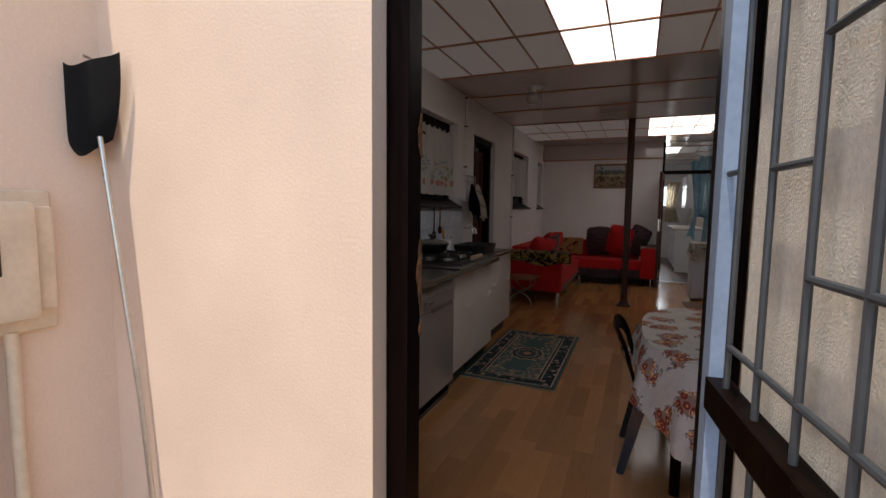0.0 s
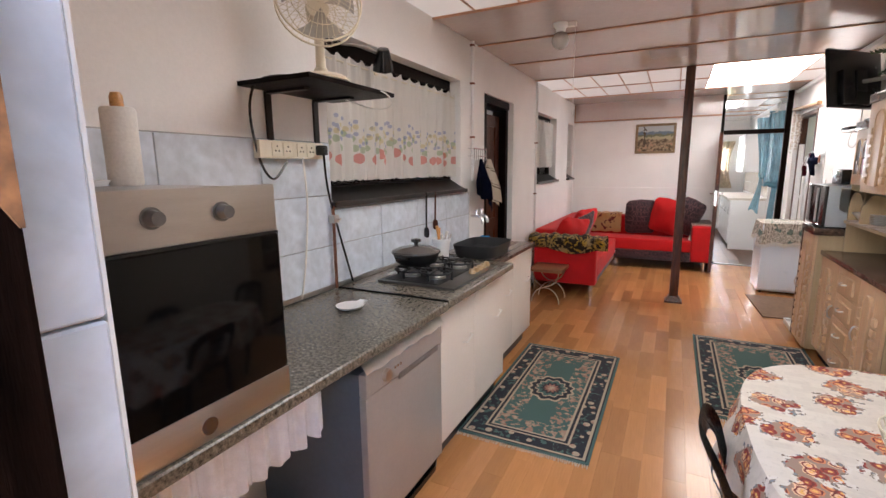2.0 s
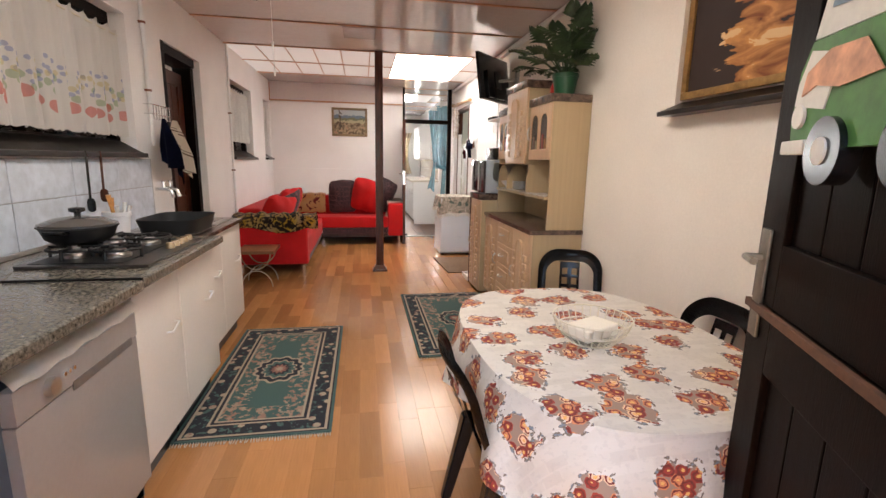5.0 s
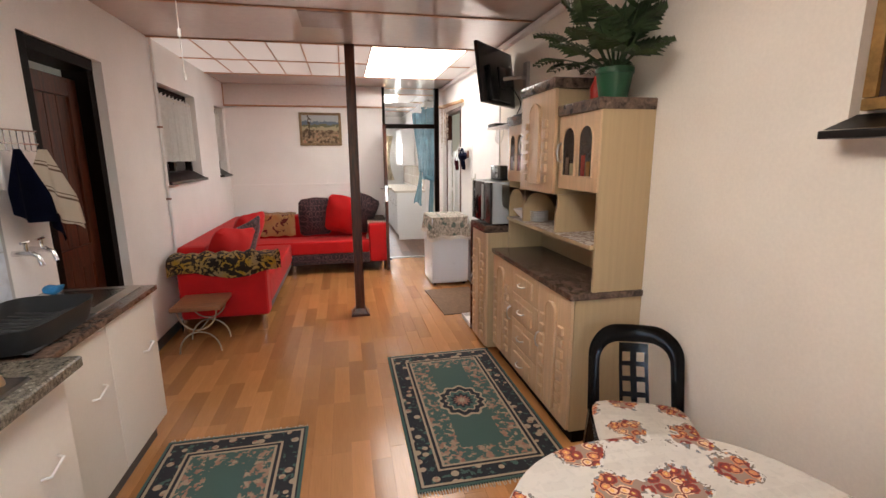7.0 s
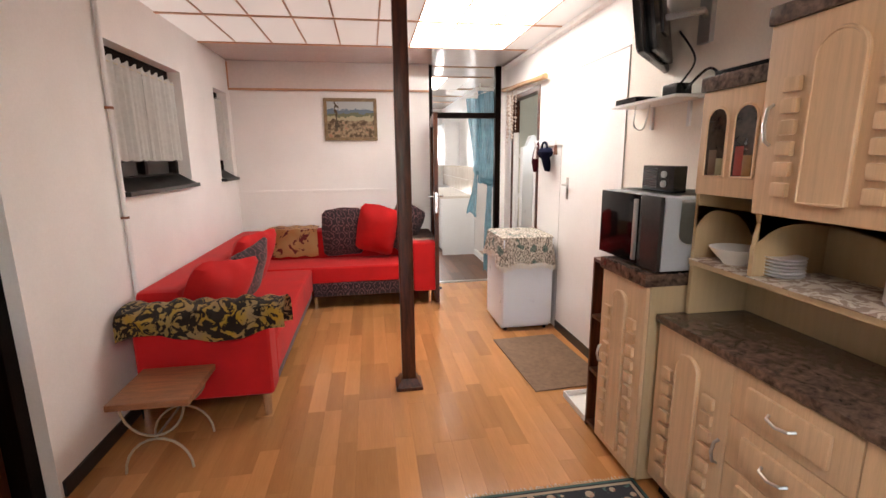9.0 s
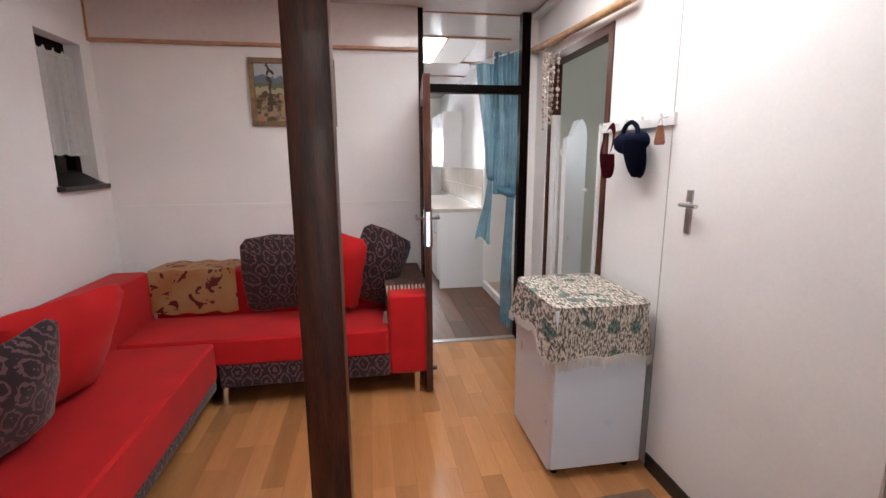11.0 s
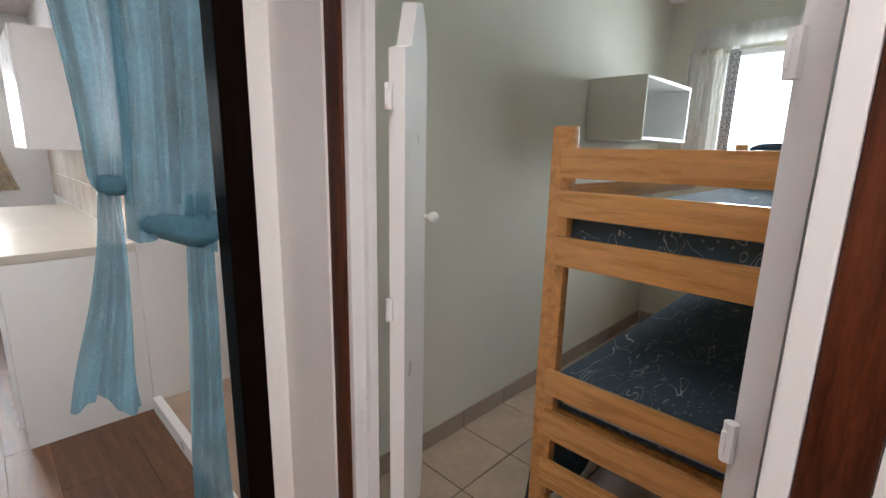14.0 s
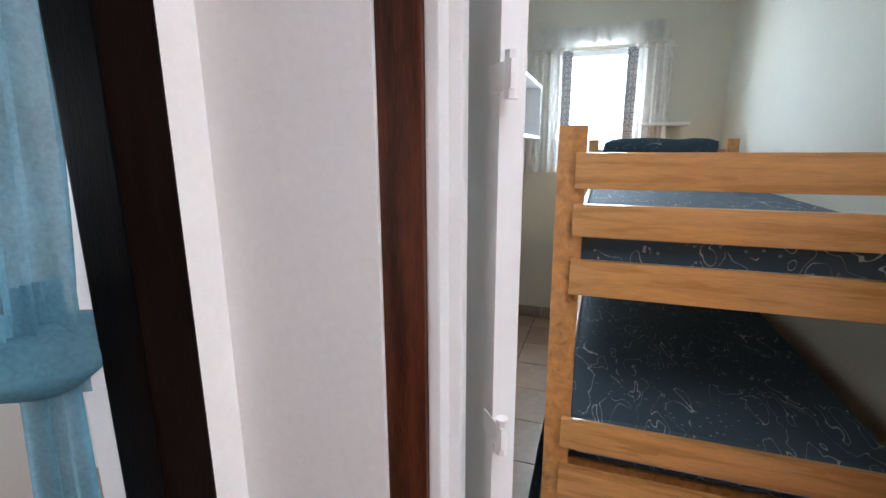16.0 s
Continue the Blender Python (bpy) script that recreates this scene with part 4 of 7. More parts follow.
# flat block for the bowl; darker steel paints the shade of its hollow
bm = bmesh.new()
bx(bm, -0.15, 0.15, 0.03, 0.34, -0.022, 0.008, 0.002)
part("bowl", bm, mat("sink_bowl_shade", (0.35, 0.33, 0.30), 0.25, metal=1.0), st, "steel bowl drawn flat, its shade painted as darker steel")
for i in range(9):
    part("drainer_rib", box(-0.15 , 0.15, -0.33 + i * 0.036, -0.318 + i * 0.036, 0.006, 0.011, 0.002), STEEL, st, soft=False)
rk = thing("dish_rack", "dark grey plastic dish rack on the drainer", "dish rack", (-1.27, 5.0, 0.855))
DG = mat("dark_grey_plastic", (0.055, 0.058, 0.06), 0.35, var=0.1)
bm = bmesh.new()
sheet(bm, lambda u, v: (0.16 * math.copysign(abs(math.cos(6.2832 * u)) ** 0.4, math.cos(6.2832 * u)) * (0.88 + 0.12 * v), 0.23 * math.copysign(abs(math.sin(6.2832 * u)) ** 0.4, math.sin(6.2832 * u)) * (0.9 + 0.1 * v), 0.085 * v), 48, 4, 0.006)
part("tray_wall", bm, DG, rk)
part("tray_base", box(-0.14, 0.14, -0.2, 0.2, 0.0, 0.006, 0.002), DG, rk)
for i in range(10):
    bm = bmesh.new()
    tube(bm, [(-0.13, -0.18 + i * 0.04, 0.03), (0, -0.18 + i * 0.04, 0.02), (0.13, -0.18 + i * 0.04, 0.05)], 0.005, 6)
    part("rib", bm, DG, rk)
bm = bmesh.new()
pad(bm, (0, 0, 0), (0.05, 0.035, 0.025), wob=0.03)
tagged(part("blue_scourer", bm, mat("blue_net_sponge", (0.02, 0.22, 0.50), 0.8, var=0.3, fine=90, bump=0.8)), "bright blue mesh scourer behind the sink", "scourer").location = (-1.5, 5.62, 0.875)

hb = thing("gas_hob", "black and steel four burner gas hob in the worktop", "hob", (-1.225, 4.27, 0.866))
part("plate", box(-0.23, 0.22, -0.31, 0.30, 0.0, 0.012, 0.004), mat("dark_hob_steel", (0.16, 0.15, 0.145), 0.3, metal=0.9), hb, "dark steel hob plate")
part("well", box(-0.20, 0.12, -0.28, 0.27, 0.012, 0.0145), IRON, hb)
for x in (-0.11, 0.04):
    for y in (-0.15, 0.13):
        bm = bmesh.new()
        lathe(bm, [(0.05, 0.0145), (0.05, 0.026), (0.036, 0.03), (0.034, 0.042), (0.0, 0.044)], 18, (x, y, 0))
        part("burner", bm, STEEL, hb, "round steel burner with black cap")
        bm = bmesh.new()
        for a in range(4):
            dx, dy = math.cos(a * 1.5708), math.sin(a * 1.5708)
            tube(bm, [(x + dx * 0.09, y + dy * 0.09, 0.012), (x + dx * 0.09, y + dy * 0.09, 0.055), (x + dx * 0.025, y + dy * 0.025, 0.055)], 0.0065, 6)
        tube(bm, [(x + 0.09 * math.cos(a), y + 0.09 * math.sin(a), 0.05) for a in (k * 0.3927 for k in range(17))], 0.0055, 6)
        part("pan_support", bm, IRON, hb, "cast iron pan support")
for i in range(5):
    bm = bmesh.new()
    lathe(bm, [(0.019, 0.012), (0.019, 0.02), (0.015, 0.038), (0.0, 0.039)], 16, (0.17, 0.03 + i * 0.055, 0))
    part("knob", bm, mat("brass_knob", (0.62, 0.46, 0.28), 0.35, metal=0.8), hb, "brass-coloured knob")
pn = thing("frying_pan", "black non-stick pan with a glass lid on the hob", "pan", (-1.355, 4.20, 0.926))
bm = bmesh.new()
lathe(bm, [(0.085, 0), (0.115, 0.02), (0.132, 0.065), (0.138, 0.067), (0.138, 0.072), (0.125, 0.07), (0.0, 0.066)], 32)
part("pan", bm, IRON, pn)
bm = bmesh.new()
lathe(bm, [(0.136, 0.073), (0.134, 0.08), (0.09, 0.098), (0.03, 0.108), (0.0, 0.109)], 32)
lid = part("lid", bm, mat("smoky_glass_lid", (0.10, 0.09, 0.085), 0.12, var=0.1, bump=0), pn, "domed glass lid with steel rim")
bm = bmesh.new()
lathe(bm, [(0.012, 0.108), (0.012, 0.122), (0.028, 0.128), (0.028, 0.142), (0.0, 0.146)], 20)
part("knob", bm, BLACKPLASTIC, lid)
for s in (-1, 1):
    bm = bmesh.new()
    tube(bm, [(-0.03, s * 0.13, 0.055), (-0.03, s * 0.165, 0.06), (0.03, s * 0.165, 0.06), (0.03, s * 0.13, 0.055)], 0.007, 8)
    part("side_handle", bm, BLACKPLASTIC, pn)
ut = thing("utensil_pot", "white ceramic pot with wooden spoons and utensils", "utensil pot", (-1.44, 4.68, 0.866))
bm = bmesh.new()
lathe(bm, [(0.048, 0), (0.058, 0.112), (0.063, 0.114), (0.063, 0.134), (0.056, 0.134), (0.046, 0.01)], 26)
part("pot", bm, WHITE_GLOSS, ut)
for i, (dx, dy, h, mt) in enumerate(((-0.01, -0.015, 0.22, PINE), (0.02, 0.012, 0.18, WHITE_PLASTIC), (-0.02, 0.02, 0.2, PINE), (0.012, -0.02, 0.165, WHITE_PLASTIC), (0.025, 0.03, 0.16, STEEL))):
    bm = bmesh.new()
    tube(bm, [(dx * 0.4, dy * 0.4, 0.02), (dx * 1.3, dy * 1.3, h * 0.7), (dx * 1.7, dy * 1.7, h)], [0.005, 0.006, 0.012], 8)
    part("utensil", bm, mt, ut)
sr = thing("spoon_rest", "white ceramic spoon rest on the worktop", "spoon rest", (-1.30, 3.53, 0.861))
bm = bmesh.new()
lathe(bm, [(0.03, 0), (0.05, 0.006), (0.062, 0.018), (0.058, 0.018), (0.03, 0.008), (0.0, 0.007)], 24)
part("dish", bm, WHITE_GLOSS, sr)
part("handle", box(-0.02, 0.02, 0.05, 0.10, 0.006, 0.016, 0.005), WHITE_GLOSS, sr)

# shelf with fan
sh = thing("wall_shelf", "dark brown wall shelf on black brackets", "shelf", (XL, 3.575, 1.775))
part("board", box(0.0, 0.36, -0.28, 0.27, 0, 0.018, 0.003), DARKWOOD, sh)
for y in (-0.14, 0.14):
    bm = bmesh.new()
    bx(bm, 0.0, 0.012, y - 0.014, y + 0.014, -0.22, -0.002)
    bx(bm, 0.012, 0.22, y - 0.014, y + 0.014, -0.012, -0.002)
    part("bracket", bm, BLACKPAINT, sh, "black steel bracket", soft=False)
fan = thing("desk_fan", "cream desk fan with a wire cage at rest", "fan", (-1.34, 3.47, 1.794))
bm = bmesh.new()
lathe(bm, [(0.11, 0), (0.112, 0.008), (0.09, 0.022), (0.03, 0.035), (0.022, 0.05), (0.0, 0.05)], 28)
part("base", bm, CREAM_PLASTIC, fan)
bm = bmesh.new()
tube(bm, [(0, 0, 0.04), (0, 0, 0.20)], [0.02, 0.015], 14)
part("neck", bm, CREAM_PLASTIC, fan)
head = pose(0.0, 0, 0.27, 0, 78, -42)
bm = bmesh.new()
lathe(bm, [(0.0, -0.09), (0.035, -0.085), (0.045, -0.02), (0.042, 0.0), (0.0, 0.0)], 20)
bm.transform(head)
part("motor", bm, CREAM_PLASTIC, fan)
bm = bmesh.new()
for k in range(3):
    a0 = k * 2.094
    sheet(bm, lambda u, v: ((0.025 + 0.11 * u) * math.cos(a0 + (v - 0.5) * (0.5 + 0.9 * u)), (0.025 + 0.11 * u) * math.sin(a0 + (v - 0.5) * (0.5 + 0.9 * u)), 0.03 + 0.025 * (v - 0.5)), 6, 6, 0.002)
bm.transform(head)
part("blade", bm, mat("clear_smoky_blade", (0.62, 0.60, 0.54), 0.25, alpha=0.75), fan, "pale plastic blades")
for nm, zz, bulge in (("rear_cage", 0.01, -0.04), ("front_cage", 0.055, 0.045)):
    bm = bmesh.new()
    for k in range(40):
        a = k * 0.15708
        tube(bm, [(r * math.cos(a), r * math.sin(a), zz + bulge * (1 - (r / 0.155) ** 3)) for r in (0.035, 0.075, 0.115, 0.155)], 0.0011, 4, False)
    for r in (0.155, 0.11, 0.07, 0.036):
        tube(bm, [(r * math.cos(k * 0.2244), r * math.sin(k * 0.2244), zz + bulge * (1 - (r / 0.155) ** 3)) for k in range(29)], 0.0018 if r < 0.15 else 0.004, 5, False)
    bm.transform(head)
    part(nm, bm, CREAM_PLASTIC, fan, "cream wire cage")
bm = bmesh.new()
lathe(bm, [(0.0, 0.096), (0.035, 0.098), (0.036, 0.104), (0.0, 0.106)], 22)
bm.transform(head)
part("badge", bm, CREAM_PLASTIC, fan)
ps = thing("power_strip", "cream double socket strip with black plug", "power outlet", (XL + 0.001, 3.52, 1.54))
part("plate", box(0.012, 0.05, -0.185, 0.185, -0.036, 0.036, 0.005), CREAM_PLASTIC, ps)
for y in (-0.10, -0.04, 0.04, 0.10):
    so = part("socket", box(0.05, 0.055, y - 0.026, y + 0.026, -0.028, 0.028, 0.004), CREAM_PLASTIC, ps)
    for dy, dz in ((0, 0.012), (-0.009, -0.006), (0.009, -0.006)):
        bm = bmesh.new()
        tube(bm, [(0.0545, y + dy, dz), (0.0562, y + dy, dz)], 0.0035, 8)
        part("socket_hole", bm, BLACKPLASTIC, so)
part("mount", box(0.0, 0.012, -0.17, 0.17, -0.03, 0.03), CREAM_PLASTIC, ps)
pl = part("plug", box(0.055, 0.09, 0.125, 0.17, -0.02, 0.025, 0.008), BLACKPLASTIC, ps, "black plug")


def cable(name, pts, r, material, label):
    bm = bmesh.new()
    P = [Vector(p) for p in pts]
    out = []
    for i in range(len(P) - 1):
        p0, p1, p2, p3 = P[max(i - 1, 0)], P[i], P[i + 1], P[min(i + 2, len(P) - 1)]
        for k in range(6):
            t = k / 6
            out.append(0.5 * ((2 * p1) + (p2 - p0) * t + (2 * p0 - 5 * p1 + 4 * p2 - p3) * t * t + (3 * p1 - p0 - 3 * p2 + p3) * t ** 3))
    tube(bm, out + [P[-1]], r, 6)
    return tagged(part(name, bm, material), label, "cable")


cable("black_cable", [(XL + 0.08, 3.67, 1.54), (XL + 0.035, 3.74, 1.36), (XL + 0.03, 3.81, 1.15), (XL + 0.03, 3.905, 0.872)], 0.0055, BLACKPLASTIC, "black mains cable running down to the worktop")
cable("white_cable", [(XL + 0.05, 3.57, 1.51), (XL + 0.03, 3.60, 1.3), (XL + 0.03, 3.57, 1.05), (XL + 0.035, 3.525, 0.872)], 0.0045, WHITE_PLASTIC, "white mains cable hanging down the tiles")
cable("fan_cable", [(-1.30, 3.42, 1.80), (-1.5, 3.33, 1.80), (-1.575, 3.32, 1.70), (-1.57, 3.345, 1.5), (-1.56, 3.40, 1.42), (-1.56, 3.48, 1.49)], 0.005, BLACKPLASTIC, "black fan cable looped round the shelf end")
cable("white_cable", [(-1.3, 3.66, 1.80), (-1.24, 3.75, 1.785), (-1.23, 3.8, 1.74), (-1.3, 3.78, 1.72), (-1.45, 3.74, 1.77)], 0.003, WHITE_PLASTIC, "thin white cable dangling from the shelf")
p2 = thing("wall_socket", "cream wall socket with a plug beside the oven", "power outlet", (XL + 0.013, 3.28, 1.13))
part("plate", box(0, 0.012, -0.05, 0.05, -0.05, 0.05, 0.004), CREAM_PLASTIC, p2)
part("plug", box(0.0125, 0.06, -0.02, 0.025, -0.03, 0.02, 0.008), WHITE_PLASTIC, p2, "white plug")
cp = thing("copper_gas_pipe", "brown copper gas pipe with a valve on the tiles", "pipe", (XL + 0.03, 3.775, 0.866))
bm = bmesh.new()
tube(bm, [(0, 0, 0), (0, 0, 0.40), (0, 0.03, 0.425), (0, 1.55, 0.415)], 0.008, 8)
part("tube", bm, COPPER, cp)
bm = bmesh.new()
bx(bm, -0.012, 0.02, -0.02, 0.02, 0.33, 0.37, 0.004)
tube(bm, [(0.02, 0, 0.35), (0.045, 0, 0.35)], 0.006, 8)
part("valve", bm, STEEL, cp, "small grey valve")
for y, h, mt in ((4.70, 0.22, BLACKPLASTIC), (4.83, 0.18, REDWOOD)):
    g = thing("hanging_ladle", "kitchen ladle hung from the copper pipe", "ladle", (XL + 0.035, y, 1.27), group="hanging utensils")
    bm = bmesh.new()
    tube(bm, [(0.01, 0, 0.03), (0.012, 0, 0.0), (0.008, 0, -h)], 0.006, 8)
    part("handle", bm, mt, g)
    bm = bmesh.new()
    pad(bm, (0.01, 0, -h - 0.02), (0.02, 0.008, 0.035))
    part("head", bm, mt, g)
lp = thing("clip_lamp", "black clip-on spotlight at the kitchen window head", "lamp", (XL - 0.02, 4.12, 2.10))
bm = bmesh.new()
tube(bm, [(-0.03, -0.12, -0.01), (0.05, -0.02, -0.01), (0.07, 0.05, -0.03)], 0.007, 8)
part("arm", bm, STEEL, lp)
bm = bmesh.new()
lathe(bm, [(0.0, 0.07), (0.03, 0.065), (0.04, 0.03), (0.058, -0.045), (0.054, -0.045), (0.03, 0.0), (0.0, 0.01)], 22)
bm.transform(pose(0.09, 0.08, -0.07, 25, 20, 0))
part("shade", bm, BLACKPLASTIC, lp, "black metal cone shade")
bm = bmesh.new()
lathe(bm, [(0.0, -0.035), (0.03, -0.03), (0.04, -0.02), (0.0, -0.015)], 18)
bm.transform(pose(0.09, 0.08, -0.07, 25, 20, 0))
part("bulb", bm, WHITE_GLOSS, lp, "white reflector bulb")
tr = thing("towel_rack", "chrome wire towel rack with hooks beside the window", "towel rack", (XL, 5.64, 1.555))
bm = bmesh.new()
for z in (0, 0.06):
    tube(bm, [(0.0, -0.14, z), (0.055, -0.14, z), (0.055, 0.14, z), (0.0, 0.14, z)], 0.004, 6)
for k in range(7):
    tube(bm, [(0.055, -0.13 + k * 0.043, 0.06), (0.055, -0.13 + k * 0.043, -0.03), (0.07, -0.13 + k * 0.043, -0.035)], 0.003, 6)
part("wire_frame", bm, CHROME, tr)


def towel(at, w, h, material, label, seed):
    """A cloth hung by one corner: gathered at the hook, spreading into slanting folds."""
    t = thing("tea_towel", label, "towel", at, group="tea towels")
    a = random.Random(seed).uniform(0, 6)

    def fn(u, v):
        spread = 0.18 + 0.82 * min(1, v * 1.6)
        y = w * (u - 0.5) * spread + 0.09 * v * u
        x = 0.03 + 0.07 * math.sin(3.14 * u) * spread + 0.022 * math.sin(14 * u + a) * (0.3 + v)
        z = -h * v * (0.72 + 0.5 * u) - 0.03 * math.sin(6 * u + a) * v
        return (x, y, z)

    bm = bmesh.new()
    sheet(bm, fn, 30, 20, 0.004)
    part("cloth", bm, material, t)
    return t


def stripe_mat():
    m = mat("cream_striped_towel", (0.70, 0.63, 0.53), 0.9, var=0.06, fine=220, bump=0.4)
    N, L, b, obj, xyz, mm, mix = mask_chain(m)
    q = mm("FRACT", mm("MULTIPLY", mm("ADD", xyz[2], mm("MULTIPLY", xyz[1], 0.45)), 7.5))
    bar = mm("MULTIPLY", mm("GREATER_THAN", q, 0.25), mm("LESS_THAN", q, 0.33))
    bar2 = mm("MULTIPLY", mm("GREATER_THAN", q, 0.42), mm("LESS_THAN", q, 0.46))
    L.new(mix(mm("MAXIMUM", bar, bar2), (0.72, 0.65, 0.55), (0.20, 0.14, 0.10)), b.inputs["Base Color"])
    return m


towel((XL + 0.05, 5.57, 1.53), 0.24, 0.36, NAVY, "dark navy towel bunched on the rack hook", 1)
towel((XL + 0.06, 5.74, 1.53), 0.26, 0.36, stripe_mat(), "cream tea towel with brown stripes hanging from the rack", 2)
tp = thing("sink_tap", "pair of old chrome wall taps over the sink", "tap", (XL, 5.62, 1.03))
for y in (-0.06, 0.05):
    bm = bmesh.new()
    tube(bm, [(0.0, y, 0.03), (0.07, y, 0.03), (0.10, y, 0.015), (0.11, y, -0.03)], [0.013, 0.013, 0.011, 0.012], 10)
    tube(bm, [(0.055, y, 0.03), (0.055, y, 0.075)], 0.009, 8)
    tube(bm, [(0.055, y - 0.028, 0.08), (0.055, y + 0.028, 0.08)], 0.006, 8)
    part("tap", bm, CHROME, tp)

# ceiling bulb and pull cord
cb = thing("ceiling_lamp", "ceiling lamp holder with a clear glass globe, unlit", "ceiling lamp", (-0.87, 5.45, ZC))
bm = bmesh.new()
lathe(bm, [(0.055, 0), (0.055, -0.015), (0.035, -0.035), (0.03, -0.06), (0.0, -0.06)], 22)
part("holder", bm, WHITE_PLASTIC, cb)
bm = bmesh.new()
lathe(bm, [(0.03, -0.06), (0.055, -0.085), (0.062, -0.115), (0.05, -0.15), (0.025, -0.168), (0.0, -0.17)], 24)
part("globe", bm, mat("ribbed_glass_globe", (0.55, 0.53, 0.5), 0.15, alpha=0.55, bump=0), cb, "ribbed clear glass globe")
part("switch_box", box(0.05, 0.11, -0.02, 0.02, -0.03, 0.0, 0.005), WHITE_PLASTIC, cb)
bm = bmesh.new()
tube(bm, [(0.1, 0.0, -0.03), (0.1, 0.0, -0.45), (0.105, 0.0, -0.6)], 0.002, 6)
tube(bm, [(0.1, 0, -0.42), (0.1, 0, -0.45)], 0.008, 8)
tube(bm, [(0.105, 0, -0.6), (0.105, 0, -0.63)], 0.006, 8)
part("pull_cord", bm, WHITE_PLASTIC, cb, "thin white pull cord")
tagged(part("ceiling_hatch", box(-0.36, -0.06, 6.56, 6.95, ZC - 0.006, ZC - 0.0005, 0.002), mat("hatch_board", (0.42, 0.36, 0.35), 0.2)), "greyish square hatch board in the ceiling", "hatch", kind="structure")

# ---- dining ----
TCX, TCY, TH = 0.63, 3.60, 0.66
dt = thing("dining_table", "rounded dining table on dark wooden legs", "table", (TCX, TCY, 0))


def oval(u, hx, hy, n=2.7):
    c, s = math.cos(u), math.sin(u)
    k = (abs(c) ** n + abs(s) ** n) ** (-1 / n)
    return hx * c * k, hy * s * k


bm = bmesh.new()
ring = [oval(k * 2 * math.pi / 48, 0.455, 0.625) for k in range(48)]
lo = [bm.verts.new((x, y, TH - 0.032)) for x, y in ring]
hi = [bm.verts.new((x, y, TH - 0.006)) for x, y in ring]
bm.faces.new(lo[::-1])
bm.faces.new(hi)
for k in range(48):
    bm.faces.new((lo[k], lo[(k + 1) % 48], hi[(k + 1) % 48], hi[k]))
part("tabletop", bm, DARKWOOD, dt)
for x in (-0.30, 0.30):
    for y in (-0.42, 0.42):
        bm = bmesh.new()
        tube(bm, [(x, y, 0), (x, y, TH - 0.033)], [0.022, 0.03], 10)
        part("leg", bm, DARKWOOD, dt)
tc = thing("tablecloth", "cream tablecloth with clusters of red-brown roses, hanging in folds", "tablecloth", (TCX, TCY, TH))


def cloth(u, v):
    a = 2 * math.pi * u
    if v < 0.5:
        x, y = oval(a, 0.462 * v * 2, 0.632 * v * 2)
        crease = 0.0016 * math.sin(31 * x + 5 * math.sin(7 * y)) * math.sin(23 * y + 4 * math.sin(9 * x))
        return (x, y, 0.0016 + crease)
    w = (v - 0.5) * 2
    x, y = oval(a, 1, 1)
    near = max(0.0, -math.sin(a)) ** 2
    drop = 0.22 + 0.10 * near + 0.03 * math.sin(3 * a + 1) + 0.07 * max(0, math.cos(a - 4.0)) ** 6
    fold = math.sin(11 * a + 0.9 * math.sin(3 * a)) * 0.030 + 0.012 * math.sin(27 * a + 2 + 2 * w)
    out = 0.022 * min(1, w * 3) + (fold + 0.014) * w
    return (x * (0.462 + out), y * (0.632 + out), -drop * w - 0.008 * math.sin(min(1, w * 4) * 1.57))


bm = bmesh.new()
sheet(bm, cloth, 180, 40)
bmesh.ops.remove_doubles(bm, verts=bm.verts, dist=0.0004)
layer = bm.loops.layers.uv.new("UVMap")
for face in bm.faces:
    for loop in face.loops:
        p = loop.vert.co
        k = 1 + max(0.0, -p.z) / max(0.2, math.hypot(p.x, p.y))
        loop[layer].uv = (p.x * k, p.y * k)
part("cloth", bm, FLORAL, tc)
bk = thing("wire_basket", "round cream wire basket on the table", "basket", (0.60, 3.55, TH + 0.001))
CW = mat("cream_coated_wire", (0.72, 0.66, 0.52), 0.4, var=0.05)
for r, z in ((0.085, 0.004), (0.122, 0.045), (0.138, 0.088)):
    bm = bmesh.new()
    tube(bm, [(r * math.cos(k * 0.2618), r * math.sin(k * 0.2618), z) for k in range(25)], 0.003, 5, False)
    part("ring", bm, CW, bk)
for k in range(28):
    a = k * 0.2244
    bm = bmesh.new()
    tube(bm, [(q * math.cos(a), q * math.sin(a), z) for q, z in ((0.02, 0.004), (0.085, 0.004), (0.122, 0.045), (0.138, 0.088))], 0.0019, 4, False)
    part("wire", bm, CW, bk)
nk = thing("napkin_packet", "packet of cream paper napkins in the wire basket", "napkins", (0.60, 3.55, TH + 0.008), rz=25)
part("napkin", box(-0.085, 0.085, -0.055, 0.055, 0.012, 0.055, 0.012, 3), mat("napkin_cotton", (0.80, 0.74, 0.62), 0.9, var=0.05, bump=0.3), nk)


